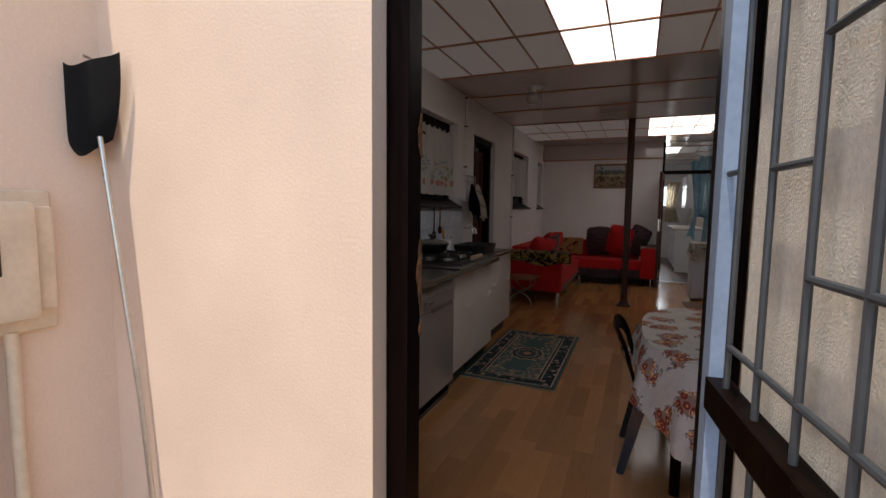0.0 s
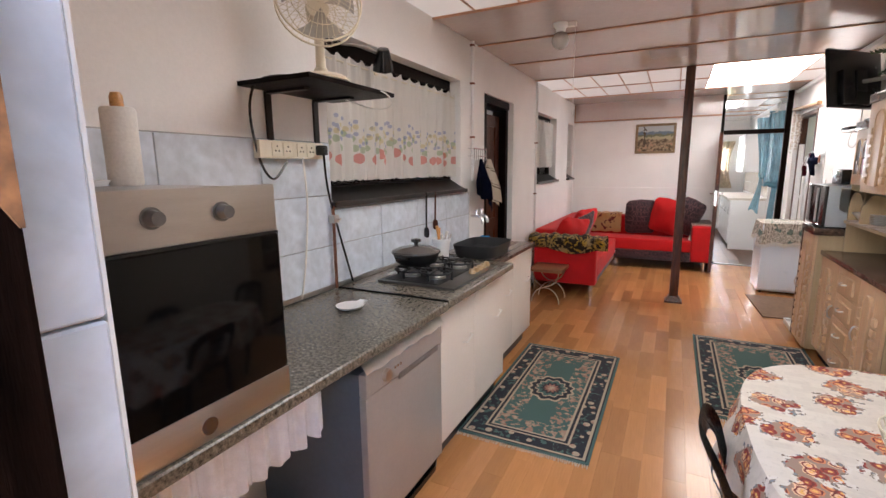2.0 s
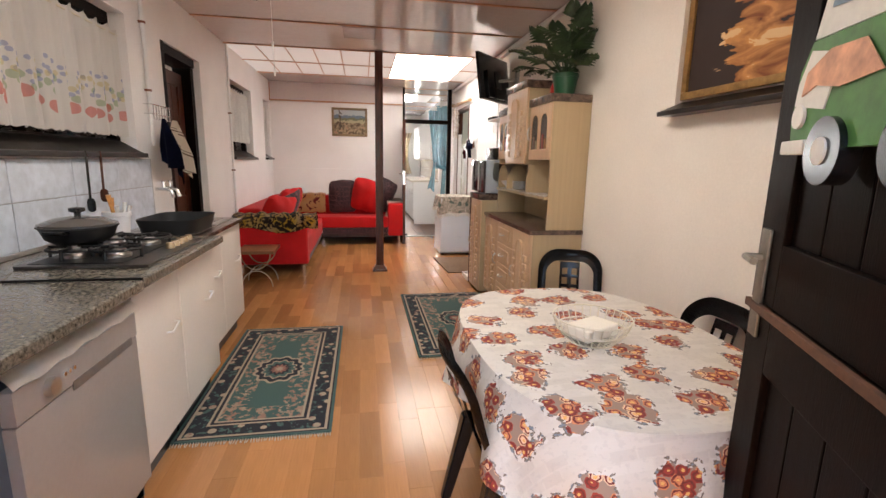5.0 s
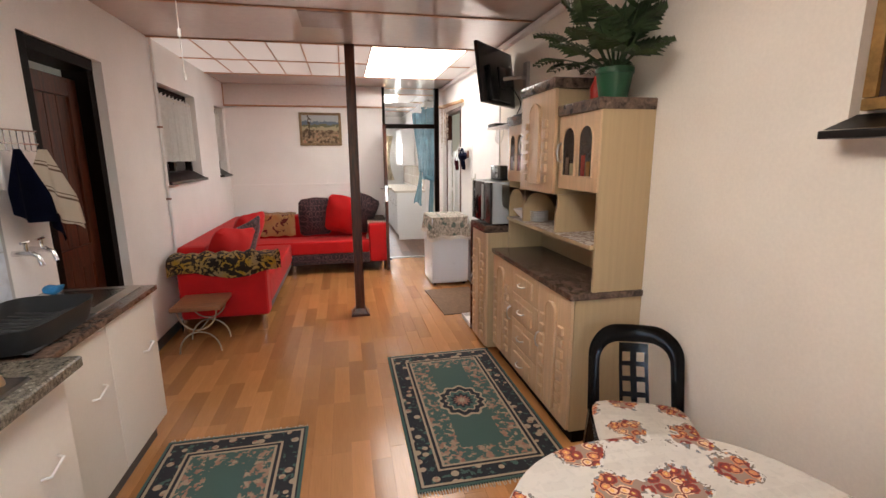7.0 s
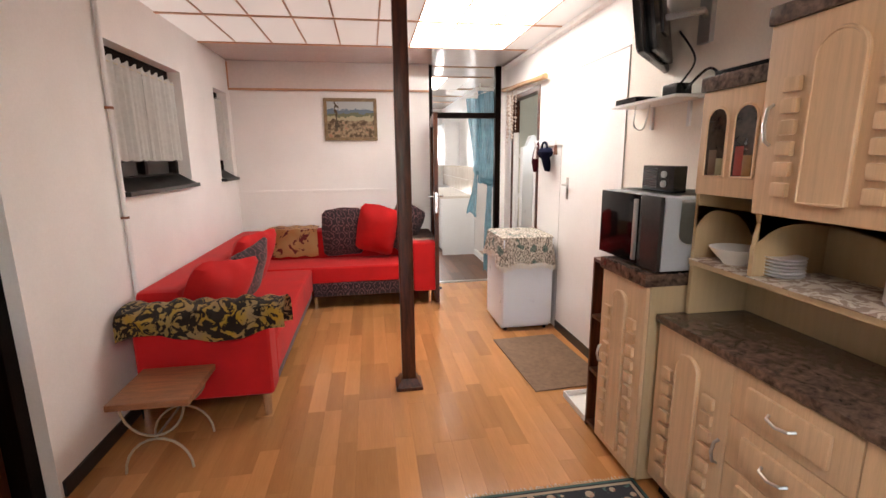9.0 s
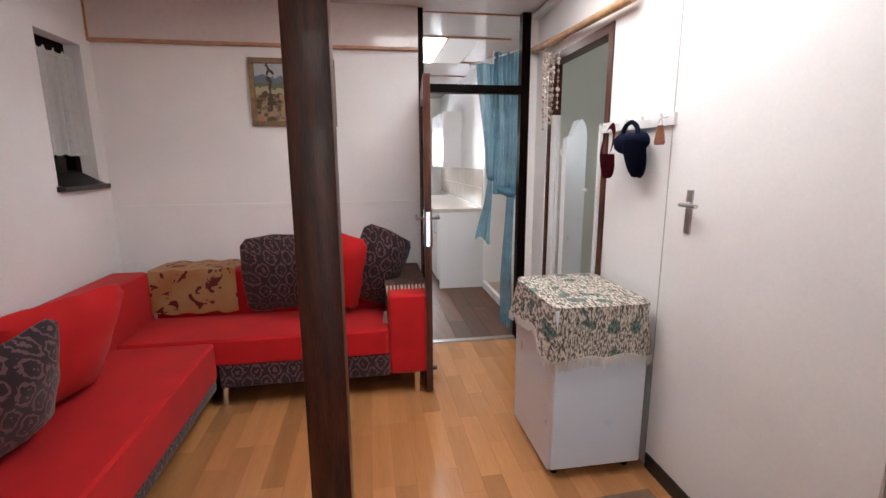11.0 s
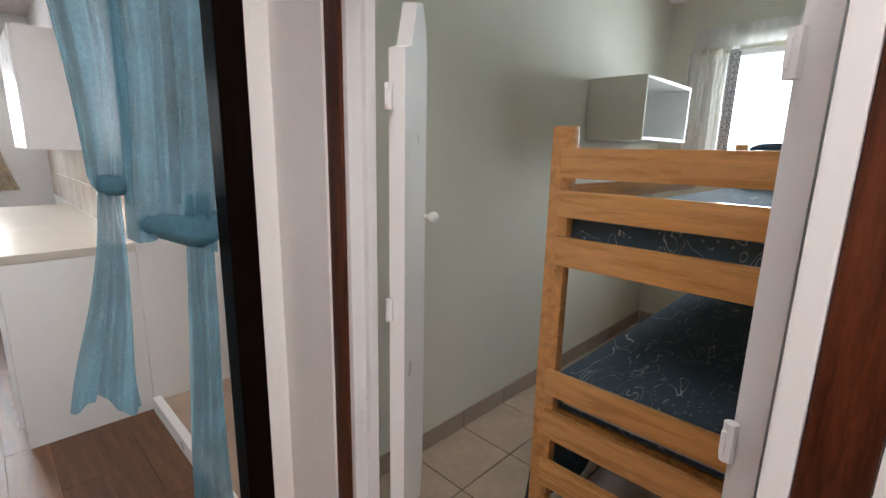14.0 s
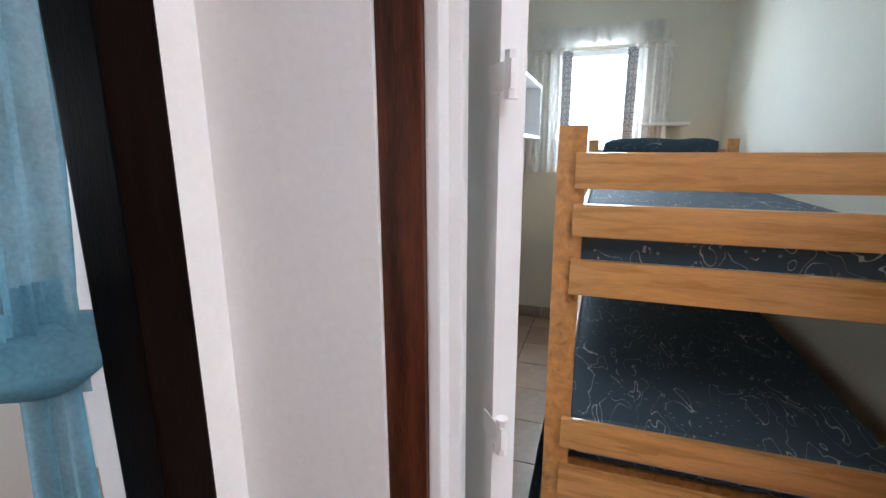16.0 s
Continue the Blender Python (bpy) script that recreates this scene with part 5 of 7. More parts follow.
def chair(at, rz, cushion, label):
    c = thing("plastic_chair", label, "chair", at, rz, group="chairs round the table")
    c.matrix_world = pose(*at, 0, 0, rz) @ Matrix.Diagonal((0.95, 0.95, 0.95, 1))
    bm = bmesh.new()
    sheet(bm, lambda u, v: (0.215 * (2 * u - 1) * (1 - 0.1 * v), 0.21 - 0.41 * v, 0.40 - 0.022 * math.sin(3.14 * u) * math.sin(3.14 * v) - 0.02 * v - 0.03 * abs(2 * u - 1) ** 6 - (0.025 if v < 0.05 else 0)), 16, 12, 0.02)
    part("seat", bm, BLACKPLASTIC, c)

    def leg(name, pts, w, d):
        bm = bmesh.new()
        rings = []
        for k, (x, y, z) in enumerate(pts):
            q = 1 - 0.35 * (1 - z / 0.4)
            rings.append([bm.verts.new((x + sx_ * w * q, y + sy_ * d * q, z)) for sx_, sy_ in ((-1, -1), (1, -1), (1, 1), (-1, 1))])
        for ra, rb in zip(rings, rings[1:]):
            for k in range(4):
                bm.faces.new((ra[k], ra[(k + 1) % 4], rb[(k + 1) % 4], rb[k]))
        bm.faces.new(rings[0][::-1])
        bm.faces.new(rings[-1])
        bmesh.ops.bevel(bm, geom=list(bm.edges), offset=0.006, segments=2, affect="EDGES")
        part(name, bm, BLACKPLASTIC, c)

    for sx in (-1, 1):
        leg("front_leg", [(sx * 0.222, 0.235, 0.0), (sx * 0.195, 0.185, 0.385)], 0.026, 0.026)
        leg("rear_leg", [(sx * 0.205, -0.27, 0.0), (sx * 0.18, -0.185, 0.385)], 0.026, 0.03)

    def back(p, z):
        """Lean and hollow of the moulded backrest at width p and height z."""
        return -0.185 - 0.27 * (z - 0.38) - 0.05 * (1 - (p / 0.21) ** 2) * min(1, (z - 0.38) / 0.2)

    def rail(t):
        """Outer and inner outline of the arched frame; t runs from foot to foot."""
        out = []
        for hw, top, rad in ((0.212, 0.765, 0.13), (0.158, 0.685, 0.085)):
            straight = top - rad - 0.385
            arc, flat = rad * 1.5708, 2 * (hw - rad)
            q = t * (2 * straight + 2 * arc + flat)
            if q < straight:
                p, z = -hw, 0.385 + q
            elif q < straight + arc:
                an = (q - straight) / rad
                p, z = -hw + rad * (1 - math.cos(an)), top - rad + rad * math.sin(an)
            elif q < straight + arc + flat:
                p, z = -hw + rad + q - straight - arc, top
            elif q < straight + 2 * arc + flat:
                an = (q - straight - arc - flat) / rad
                p, z = hw - rad + rad * math.sin(an), top - rad + rad * math.cos(an)
            else:
                p, z = hw, 0.385 + 2 * straight + 2 * arc + flat - q
            out.append((p, z))
        return out

    def frame_point(u, v):
        (p0, z0), (p1, z1) = rail(u)
        p, z = p0 + (p1 - p0) * v, z0 + (z1 - z0) * v
        return (p, back(p, z) - 0.012 * math.sin(3.14 * v), z)

    bm = bmesh.new()
    sheet(bm, frame_point, 60, 6, 0.024)
    part("back_frame", bm, BLACKPLASTIC, c, "broad arched moulded back frame")
    bm = bmesh.new()
    cells = [(-0.066, -0.05), (-0.05, -0.014), (-0.014, 0.014), (0.014, 0.05), (0.05, 0.066)]
    levels = [0.385 + 0.021 * k for k in range(15)]
    verts = {}

    def corner(p, z):
        key = (round(p, 4), round(z, 4))
        if key not in verts:
            verts[key] = bm.verts.new((p, back(p, z) - 0.004, z))
        return verts[key]

    faces = []
    for i, (p0, p1) in enumerate(cells):
        for k, (z0, z1) in enumerate(zip(levels, levels[1:])):
            if i in (1, 3) and k % 3 in (1, 2) and 1 < k < 13:
                continue
            faces.append(bm.faces.new((corner(p0, z0), corner(p1, z0), corner(p1, z1), corner(p0, z1))))
    bmesh.ops.solidify(bm, geom=faces, thickness=0.016)
    part("back_splat", bm, BLACKPLASTIC, c, "slotted back splat")
    if cushion:
        bm = bmesh.new()
        pad(bm, (0, 0, 0), (0.205, 0.028, 0.205), 5)
        bm.transform(pose(0, 0.01, 0.432, 90, 0, 0))
        part("seat_cushion", bm, FLORAL_PAD, c, "floral seat pad")
    return c


chair((0.355, 3.45, 0), -90, True, "black plastic chair with a floral seat pad pushed to the table")
chair((1.03, 4.60, 0), 157, True, "black plastic chair at the table end beside the dresser")
chair((0.99, 3.69, 0), 90, False, "black plastic chair between the table and the wall")


def rug(x0, x1, y0, y1, label):
    hx, hy = (x1 - x0) / 2, (y1 - y0) / 2
    r = thing("rug", label, "rug", ((x0 + x1) / 2, (y0 + y1) / 2, 0.001), group="green rugs")
    part("carpet", box(-hx, hx, -hy, hy, 0, 0.011, 0.003), rug_mat(hx, hy), r)
    for s in (-1, 1):
        bm = bmesh.new()
        n = 60
        for k in range(n):
            x = -hx + (k + 0.5) * 2 * hx / n
            tube(bm, [(x, s * hy, 0.006), (x + random.uniform(-0.006, 0.006), s * (hy + random.uniform(0.018, 0.03)), 0.002)], 0.0025, 4)
        part("fringe", bm, mat("cream_fringe", (0.5, 0.42, 0.32), 0.9), r, "short cream fringe")
    return r


rug(-1.075, -0.365, 4.14, 5.57, "green oriental rug with navy floral border in front of the cabinets")
rug(0.15, 0.93, 4.92, 6.37, "green oriental rug with navy floral border beside the dresser")
fm = thing("door_mat", "plain brown floor mat", "mat", (1.02, 7.66, 0.001), rz=3)
part("mat", box(-0.27, 0.25, -0.44, 0.42, 0, 0.009, 0.003), MATB, fm)

# ---- dresser ----
hu = thing("dresser", "pale oak kitchen dresser with brown marbled counter and glazed doors", "dresser", (XR, 5.10, 0))


def arch(bm, x, y0, y1, z0, z1, t):
    """An upright board with an arched top, facing -x."""
    r = (y1 - y0) / 2
    pts = [(y0, z0), (y1, z0)] + [((y0 + y1) / 2 + r * math.cos(a), z1 - r + r * math.sin(a)) for a in (k * math.pi / 10 for k in range(11))]
    f = [bm.verts.new((x - t, y, z)) for y, z in pts]
    b = [bm.verts.new((x, y, z)) for y, z in pts]
    bm.faces.new(f)
    bm.faces.new(b[::-1])
    n = len(pts)
    for k in range(n):
        bm.faces.new((f[k], b[k], b[(k + 1) % n], f[(k + 1) % n]))


def bow(parent, x, y, z, upright, material=STEEL, s=0.045):
    bm = bmesh.new()
    if upright:
        tube(bm, [(x, y, z - s), (x - 0.018, y, z - s * 0.8), (x - 0.026, y, z), (x - 0.018, y, z + s * 0.8), (x, y, z + s)], 0.0055, 8)
    else:
        tube(bm, [(x, y - s, z), (x - 0.018, y - s * 0.8, z - 0.004), (x - 0.024, y, z - 0.01), (x - 0.018, y + s * 0.8, z - 0.004), (x, y + s, z)], 0.005, 8)
    part("handle", bm, material, parent, "polished bow handle")


def carved_door(parent, x, y0, y1, z0, z1, name="door"):
    d = part(name, box(x - 0.018, x, y0 + 0.002, y1 - 0.002, z0, z1, 0.004), OAK, parent)
    w = y1 - y0
    bm = bmesh.new()
    arch(bm, x - 0.018, y0 + w * 0.36, y1 - w * 0.36, z0 + 0.05, z1 - 0.06, 0.018)
    part("arched_panel", bm, OAK, d)
    rad, mid = w * 0.14, (y0 + y1) / 2
    path = [(x - 0.034, mid - rad, z0 + 0.05)] + [(x - 0.034, mid - rad * math.cos(q), z1 - 0.06 - rad + rad * math.sin(q)) for q in (k * math.pi / 10 for k in range(11))]
    path += [(x - 0.034, mid + rad, z0 + 0.05), (x - 0.034, mid - rad, z0 + 0.05)]
    bm = bmesh.new()
    tube(bm, path, 0.006, 6)
    part("panel_bead", bm, OAK, d)
    n = max(4, int((z1 - z0 - 0.16) / 0.062))
    for s in (0.22, 0.78):
        for k in range(n):
            z = z0 + 0.06 + k * (z1 - z0 - 0.2) / n
            part("carved_block", box(x - 0.036, x - 0.0185, y0 + w * s - 0.027, y0 + w * s + 0.027, z, z + 0.043, 0.007), OAK, d)
    return d


F = 0.95 - XR
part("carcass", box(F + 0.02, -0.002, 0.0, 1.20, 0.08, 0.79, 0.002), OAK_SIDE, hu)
part("plinth", box(F + 0.05, -0.002, 0.02, 1.18, 0.0, 0.08), DARKWOOD, hu, "dark recessed plinth")
part("counter", box(F - 0.012, -0.002, -0.012, 1.212, 0.79, 0.822, 0.006), BROWN_TOP, hu, "brown marbled laminate counter")
d = carved_door(hu, F + 0.018, 0.0, 0.39, 0.09, 0.785)
bow(d, F, 0.36, 0.45, True)
d = carved_door(hu, F + 0.018, 0.80, 1.20, 0.09, 0.785)
bow(d, F, 0.83, 0.45, True)
for k in range(4):
    z0 = 0.09 + k * 0.174
    d = part("drawer", box(F, F + 0.018, 0.392, 0.798, z0, z0 + 0.170, 0.004), OAK, hu)
    part("drawer_panel", box(F - 0.016, F - 0.0005, 0.46, 0.73, z0 + 0.035, z0 + 0.135, 0.009), OAK, d)
    bow(d, F - 0.016, 0.595, z0 + 0.09, False)
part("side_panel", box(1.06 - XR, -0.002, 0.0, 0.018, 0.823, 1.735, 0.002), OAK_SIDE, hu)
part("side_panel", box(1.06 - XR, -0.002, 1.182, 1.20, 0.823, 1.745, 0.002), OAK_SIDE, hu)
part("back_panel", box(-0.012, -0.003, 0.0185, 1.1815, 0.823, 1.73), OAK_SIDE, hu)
part("shelf", box(1.04 - XR, -0.0125, 0.0185, 1.1815, 1.035, 1.055, 0.002), OAK_SIDE, hu, "shelf lined with patterned paper")
part("shelf_liner", box(1.035 - XR, -0.014, 0.02, 1.18, 1.0555, 1.0585), tiger_mat("patterned_shelf_paper", (0.62, 0.56, 0.47), (0.55, 0.47, 0.38), (0.28, 0.19, 0.13), 9), hu)
for y0, y1, f, z0, z1, glazed in ((0.0, 0.41, 1.05, 1.31, 1.69, True), (0.41, 0.89, 1.02, 1.275, 1.84, False), (0.89, 1.20, 1.05, 1.315, 1.69, True)):
    x = f - XR
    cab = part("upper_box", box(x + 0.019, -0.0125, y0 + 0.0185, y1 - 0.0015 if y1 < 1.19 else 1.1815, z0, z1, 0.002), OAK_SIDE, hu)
    part("cornice", box(x - 0.012, -0.003, y0 - 0.006, y1 + 0.004, z1 + 0.001, z1 + 0.055, 0.008), BROWN_TOP, hu, "dark brown moulded cornice")
    w = y1 - y0
    if glazed:
        dd = part("door", box(x, x + 0.018, y0 + 0.003, y1 - 0.003, z0, z1, 0.004), OAK, cab)
        for a, b in ((0.13, 0.45), (0.55, 0.87)):
            bm = bmesh.new()
            arch(bm, x, y0 + w * a, y0 + w * b, z0 + 0.07, z1 - 0.06, 0.002)
            # opaque pane; the cupboard's inner shade is put into its dark colour
            pn_ = part("arched_pane", bm, mat("cabinet_shade_pane", (0.045, 0.033, 0.025), 0.08, var=0.5, scale=12, bump=0), dd, "opaque arched pane painted dark as the shaded cupboard inside")
            bm = bmesh.new()
            r = w * (b - a) / 2
            cy = y0 + w * (a + b) / 2
            tube(bm, [(x - 0.002, cy - r, z0 + 0.07), (x - 0.002, cy - r, z1 - 0.06 - r)] + [(x - 0.002, cy - r * math.cos(q), z1 - 0.06 - r + r * math.sin(q)) for q in (k * math.pi / 8 for k in range(1, 8))] + [(x - 0.002, cy + r, z1 - 0.06 - r), (x - 0.002, cy + r, z0 + 0.07), (x - 0.002, cy - r, z0 + 0.07)], 0.005, 6)
            part("bead", bm, OAK, dd)
        # flat jar shapes on the pane front, colours darkened to paint cupboard shade
        for k, (yy, hh, cc) in enumerate(((0.22, 0.07, (0.248, 0.113, 0.018)), (0.34, 0.10, (0.225, 0.018, 0.009)), (0.62, 0.06, (0.225, 0.189, 0.090)), (0.74, 0.09, (0.113, 0.054, 0.023)))):
            part("jar", box(x - 0.0035, x - 0.0022, y0 + w * yy - 0.018, y0 + w * yy + 0.018, z0 + 0.075, z0 + 0.075 + hh, 0.0005), mat("dimmed_jar_decal", cc, 0.4), dd, "flat coloured jar shape on the pane, darkened as in cupboard shade")
        if y0 < 0.1:
            bow(dd, x, y1 - 0.03, 1.5, True, s=0.05)
    else:
        dd = carved_door(cab, x + 0.018, y0, y1, z0, z1)
        bow(dd, x, y1 - 0.04, 1.55, True, s=0.06)
for y in (0.41, 0.89):
    bm = bmesh.new()
    prof = [(1.045 - XR, 1.06), (1.045 - XR, 1.16), (1.06 - XR, 1.24), (1.05 - XR, 1.273), (-0.013, 1.273), (-0.013, 1.06)]
    fa = [bm.verts.new((px, y - 0.009, pz)) for px, pz in prof]
    fb = [bm.verts.new((px, y + 0.009, pz)) for px, pz in prof]
    bm.faces.new(fa)
    bm.faces.new(fb[::-1])
    for k in range(6):
        bm.faces.new((fa[k], fb[k], fb[(k + 1) % 6], fa[(k + 1) % 6]))
    part("divider", bm, OAK_SIDE, hu, soft=False)
for y0, y1 in ((0.419, 0.881), (0.899, 1.18)):
    bm = bmesh.new()
    mid, r = (y0 + y1) / 2, (y1 - y0) / 2
    top = [bm.verts.new((1.055 - XR, y, 1.272)) for y in (y0 + k * (y1 - y0) / 12 for k in range(13))]
    low = [bm.verts.new((1.055 - XR, y0 + k * (y1 - y0) / 12, 1.262 - 0.085 * abs((k - 6) / 6) ** 3)) for k in range(13)]
    fs = [bm.faces.new((top[k], top[k + 1], low[k + 1], low[k])) for k in range(12)]
    bmesh.ops.solidify(bm, geom=fs, thickness=0.014)
    part("arched_valance", bm, OAK_SIDE, hu, soft=False)


def bowl(name, at, prof, material, label, cat):
    bm = bmesh.new()
    lathe(bm, prof, 28)
    o = tagged(part(name, bm, material), label, cat)
    o.location = at
    return o


bowl("mixing_bowl", (1.14, 6.16, 1.059), [(0.04, 0), (0.045, 0.008), (0.085, 0.05), (0.092, 0.062), (0.088, 0.062), (0.05, 0.015), (0, 0.01)], WHITE_GLOSS, "white china bowl on the dresser shelf", "bowl")
ps_ = thing("plate_stack", "stack of white plates on the dresser shelf", "plates", (1.15, 5.965, 1.059))
for k in range(6):
    bm = bmesh.new()
    lathe(bm, [(0.035, 0), (0.056, 0.006), (0.062, 0.011), (0.058, 0.011), (0, 0.006)], 24, (0, 0, k * 0.0115))
    part("plate", bm, WHITE_GLOSS, ps_)
bowl("white_jug", (1.18, 5.63, 1.059), [(0.035, 0), (0.042, 0.01), (0.040, 0.08), (0.034, 0.10), (0.040, 0.112), (0.036, 0.112), (0.0, 0.105)], WHITE_GLOSS, "white china jug on the dresser shelf", "jug")
bowl("red_mug", (1.15, 5.535, 1.059), [(0.026, 0), (0.032, 0.006), (0.034, 0.07), (0.031, 0.07), (0.0, 0.062)], mat("red_glaze", (0.45, 0.03, 0.03), 0.25), "small red mug beside the white jug", "mug")
bowl("sauce_bottle", (1.17, 5.36, 1.745), [(0.03, 0), (0.032, 0.01), (0.032, 0.08), (0.018, 0.11), (0.012, 0.15), (0.0, 0.155)], mat("red_plastic_bottle", (0.5, 0.02, 0.015), 0.35), "red plastic sauce bottle on the dresser", "bottle")
tb = thing("tray", "dark wooden tray lying on the dresser top", "tray", (1.2, 6.13, 1.747))
part("board", box(-0.13, 0.10, -0.14, 0.15, 0, 0.018, 0.005), DARKWOOD, tb)

# plant
pt = thing("potted_palm", "dark green philodendron in a green plastic pot on the dresser", "plant", (1.19, 5.24, 1.746))
bm = bmesh.new()
lathe(bm, [(0.065, 0), (0.085, 0.12), (0.09, 0.12), (0.09, 0.145), (0.08, 0.145), (0.07, 0.125), (0, 0.125)], 28)
part("pot", bm, GREENPOT, pt)
leaves = bmesh.new()
rnd = random.Random(5)
for k in range(34):
    a = rnd.uniform(0, 6.283)
    tilt = rnd.uniform(0.25, 1.15)
    ln = rnd.uniform(0.22, 0.50)
    dx, dy = math.cos(a), math.sin(a)
    if dx > 0.2:
        dx *= 0.25
    pts = []
    for j in range(6):
        s = j / 5
        pts.append(Vector((0.02 * dx + dx * ln * s * math.sin(tilt), 0.02 * dy + dy * ln * s * math.sin(tilt) * 0.95, 0.12 + ln * s * math.cos(tilt) * 1.0 - 0.15 * ln * s * s)))
    for p in pts:
        p.x, p.z = min(p.x, 0.125), min(p.z, ZC - 1.746 - 0.03)
    stem = bmesh.new()
    tube(stem, pts, [0.005, 0.0045, 0.004, 0.0035, 0.003, 0.002], 5)
    part("stem", stem, LEAF, pt)
    d = (pts[-1] - pts[-3]).normalized()
    side = d.cross(Vector((0, 0, 1))).normalized()
    L_ = rnd.uniform(0.12, 0.2)
    for j in range(7):
        s = j / 6
        base = pts[-1] + d * (L_ * (s - 0.35)) - Vector((0, 0, 0.05 * s * s))
        for sg in (-1, 1):
            w = L_ * (0.55 - 0.35 * s)
            tip = base + side * sg * w + d * w * 0.6 - Vector((0, 0, 0.3 * w))
            q = d * 0.021
            mid = (base + tip) / 2 + Vector((0, 0, 0.012))
            pp = [base - q * 0.4, mid - q * 0.9, tip, mid + q * 0.9, base + q * 0.4]
            for p in pp:
                p.x, p.z = min(p.x, 0.135), min(p.z, ZC - 1.746 - 0.012)
            leaves.faces.new([leaves.verts.new(p) for p in pp])
part("foliage", leaves, LEAF, pt, "deeply cut dark green leaves", soft=False)

# narrow cabinet, microwave, radio
nc = thing("narrow_cabinet", "pale oak narrow cabinet with open end shelves", "cabinet", (XR, 6.33, 0))
G = 0.90 - XR
part("carcass", box(G + 0.019, -0.002, 0.0, 0.36, 0.03, 0.93, 0.002), OAK_SIDE, nc)
d = carved_door(nc, G + 0.018, 0.0, 0.36, 0.04, 0.925)
bow(d, G, 0.33, 0.5, True)
part("top", box(G - 0.015, -0.002, -0.008, 0.37, 0.931, 0.985, 0.008), BROWN_TOP, nc, "brown marbled top edge")
part("end_back", box(-0.02, -0.004, 0.362, 0.50, 0.0, 0.95), OAK_SIDE, nc)
part("end_panel", box(G + 0.02, -0.021, 0.488, 0.503, 0.0, 0.95, 0.002), REDWOOD, nc)
for z in (0.02, 0.33, 0.63, 0.93):
    part("end_shelf", box(G + 0.02, -0.021, 0.362, 0.487, z, z + 0.018, 0.002), REDWOOD, nc)
mw = thing("microwave", "silver microwave with a black glass door on the narrow cabinet", "microwave", (0.92, 6.55, 0.987))
part("case", box(0.022, 0.36, -0.235, 0.235, 0.01, 0.315, 0.006), mat("pale_silver_case", (0.50, 0.55, 0.60), 0.35, metal=0.3, var=0.04), mw)
md = part("door", box(0.0, 0.02, -0.09, 0.235, 0.012, 0.313, 0.006), BLACKGLASS, mw, "black glass door")
part("control_panel", box(0.0, 0.02, -0.235, -0.095, 0.012, 0.313, 0.006), mat("dark_silver_panel", (0.06, 0.055, 0.055), 0.2, metal=0.3), mw)
part("handle", box(-0.016, -0.0005, -0.088, -0.072, 0.03, 0.295, 0.005), SILVER, md, "silver bar handle")
for y in (-0.2, 0.2):
    part("foot", box(0.04, 0.32, y - 0.015, y + 0.015, 0.0, 0.0095), BLACKPLASTIC, mw)
dl = thing("lace_doily", "white lace runner draped over the microwave", "doily", (1.12, 6.55, 1.3035))
bm = bmesh.new()
sheet(bm, lambda u, v: (-0.11 + 0.26 * u, 0.23 - 0.46 * min(1, v / 0.7) - (0.008 if v > 0.7 else 0), 0.004 - (0.0 if v < 0.7 else (v - 0.7) / 0.3 * (0.17 + 0.03 * abs(math.sin(9 * u))))), 16, 20, 0.003)
part("cloth", bm, LACE, dl)
rd = thing("radio", "small black portable radio on the microwave", "radio", (1.02, 6.5, 1.309))
part("case", box(0.0, 0.06, -0.11, 0.11, 0, 0.11, 0.006), BLACKPLASTIC, rd)
for k in range(8):
    part("grille_slat", box(-0.003, 0.0005, -0.0, 0.10, 0.015 + k * 0.011, 0.021 + k * 0.011), DG, rd, soft=False)
for z in (0.035, 0.075):
    bm = bmesh.new()
    tube(bm, [(0.0, -0.05, z), (-0.01, -0.05, z)], 0.014, 16)
    part("knob", bm, SILVER, rd)

# television on its arm
tv = thing("television", "flat black television on a swivel wall arm, seen from behind", "television", (1.11, 6.78, 2.10))
tv.matrix_world = pose(1.11, 6.78, 2.10, 0, 0, -44) @ pose(0, 0, 0, 0, -8, 0)
part("screen", box(-0.018, -0.012, -0.29, 0.29, -0.2, 0.2, 0.002), BLACKGLASS, tv)
part("back_shell", box(-0.0115, 0.018, -0.31, 0.31, -0.22, 0.22, 0.008), BLACKPLASTIC, tv)
part("electronics_bump", box(0.0185, 0.05, -0.2, 0.2, -0.2, 0.06, 0.012), BLACKPLASTIC, tv)
part("mount_plate", box(0.0505, 0.06, -0.06, 0.06, -0.1, 0.06, 0.003), BLACKPAINT, tv)
bm = bmesh.new()
M_ = tv.matrix_world.inverted()
tube(bm, [M_ @ Vector(p) for p in ((1.16, 6.74, 2.08), (1.26, 6.62, 2.08), (XR - 0.02, 6.68, 2.08))], 0.015, 8)
part("arm", bm, SILVER, tv, "grey swivel arm")
bm = bmesh.new()
bx(bm, XR - 0.025, XR, 6.64, 6.72, 1.96, 2.2, 0.006)
bm.transform(M_)
part("wall_plate", bm, SILVER, tv, "grey wall plate")
ts = thing("small_shelf", "small white wall shelf holding a set-top box and cables", "shelf", (XR, 6.90, 1.72))
part("board", box(-0.18, 0, -0.28, 0.28, 0, 0.014, 0.003), WHITE_GLOSS, ts)
for y in (-0.15, 0.15):
    part("bracket", box(-0.012, 0, y - 0.01, y + 0.01, -0.12, -0.001), WHITE_GLOSS, ts)
db = thing("set_top_box", "small black decoder box on the shelf", "decoder", (XR - 0.1, 7.05, 1.735))
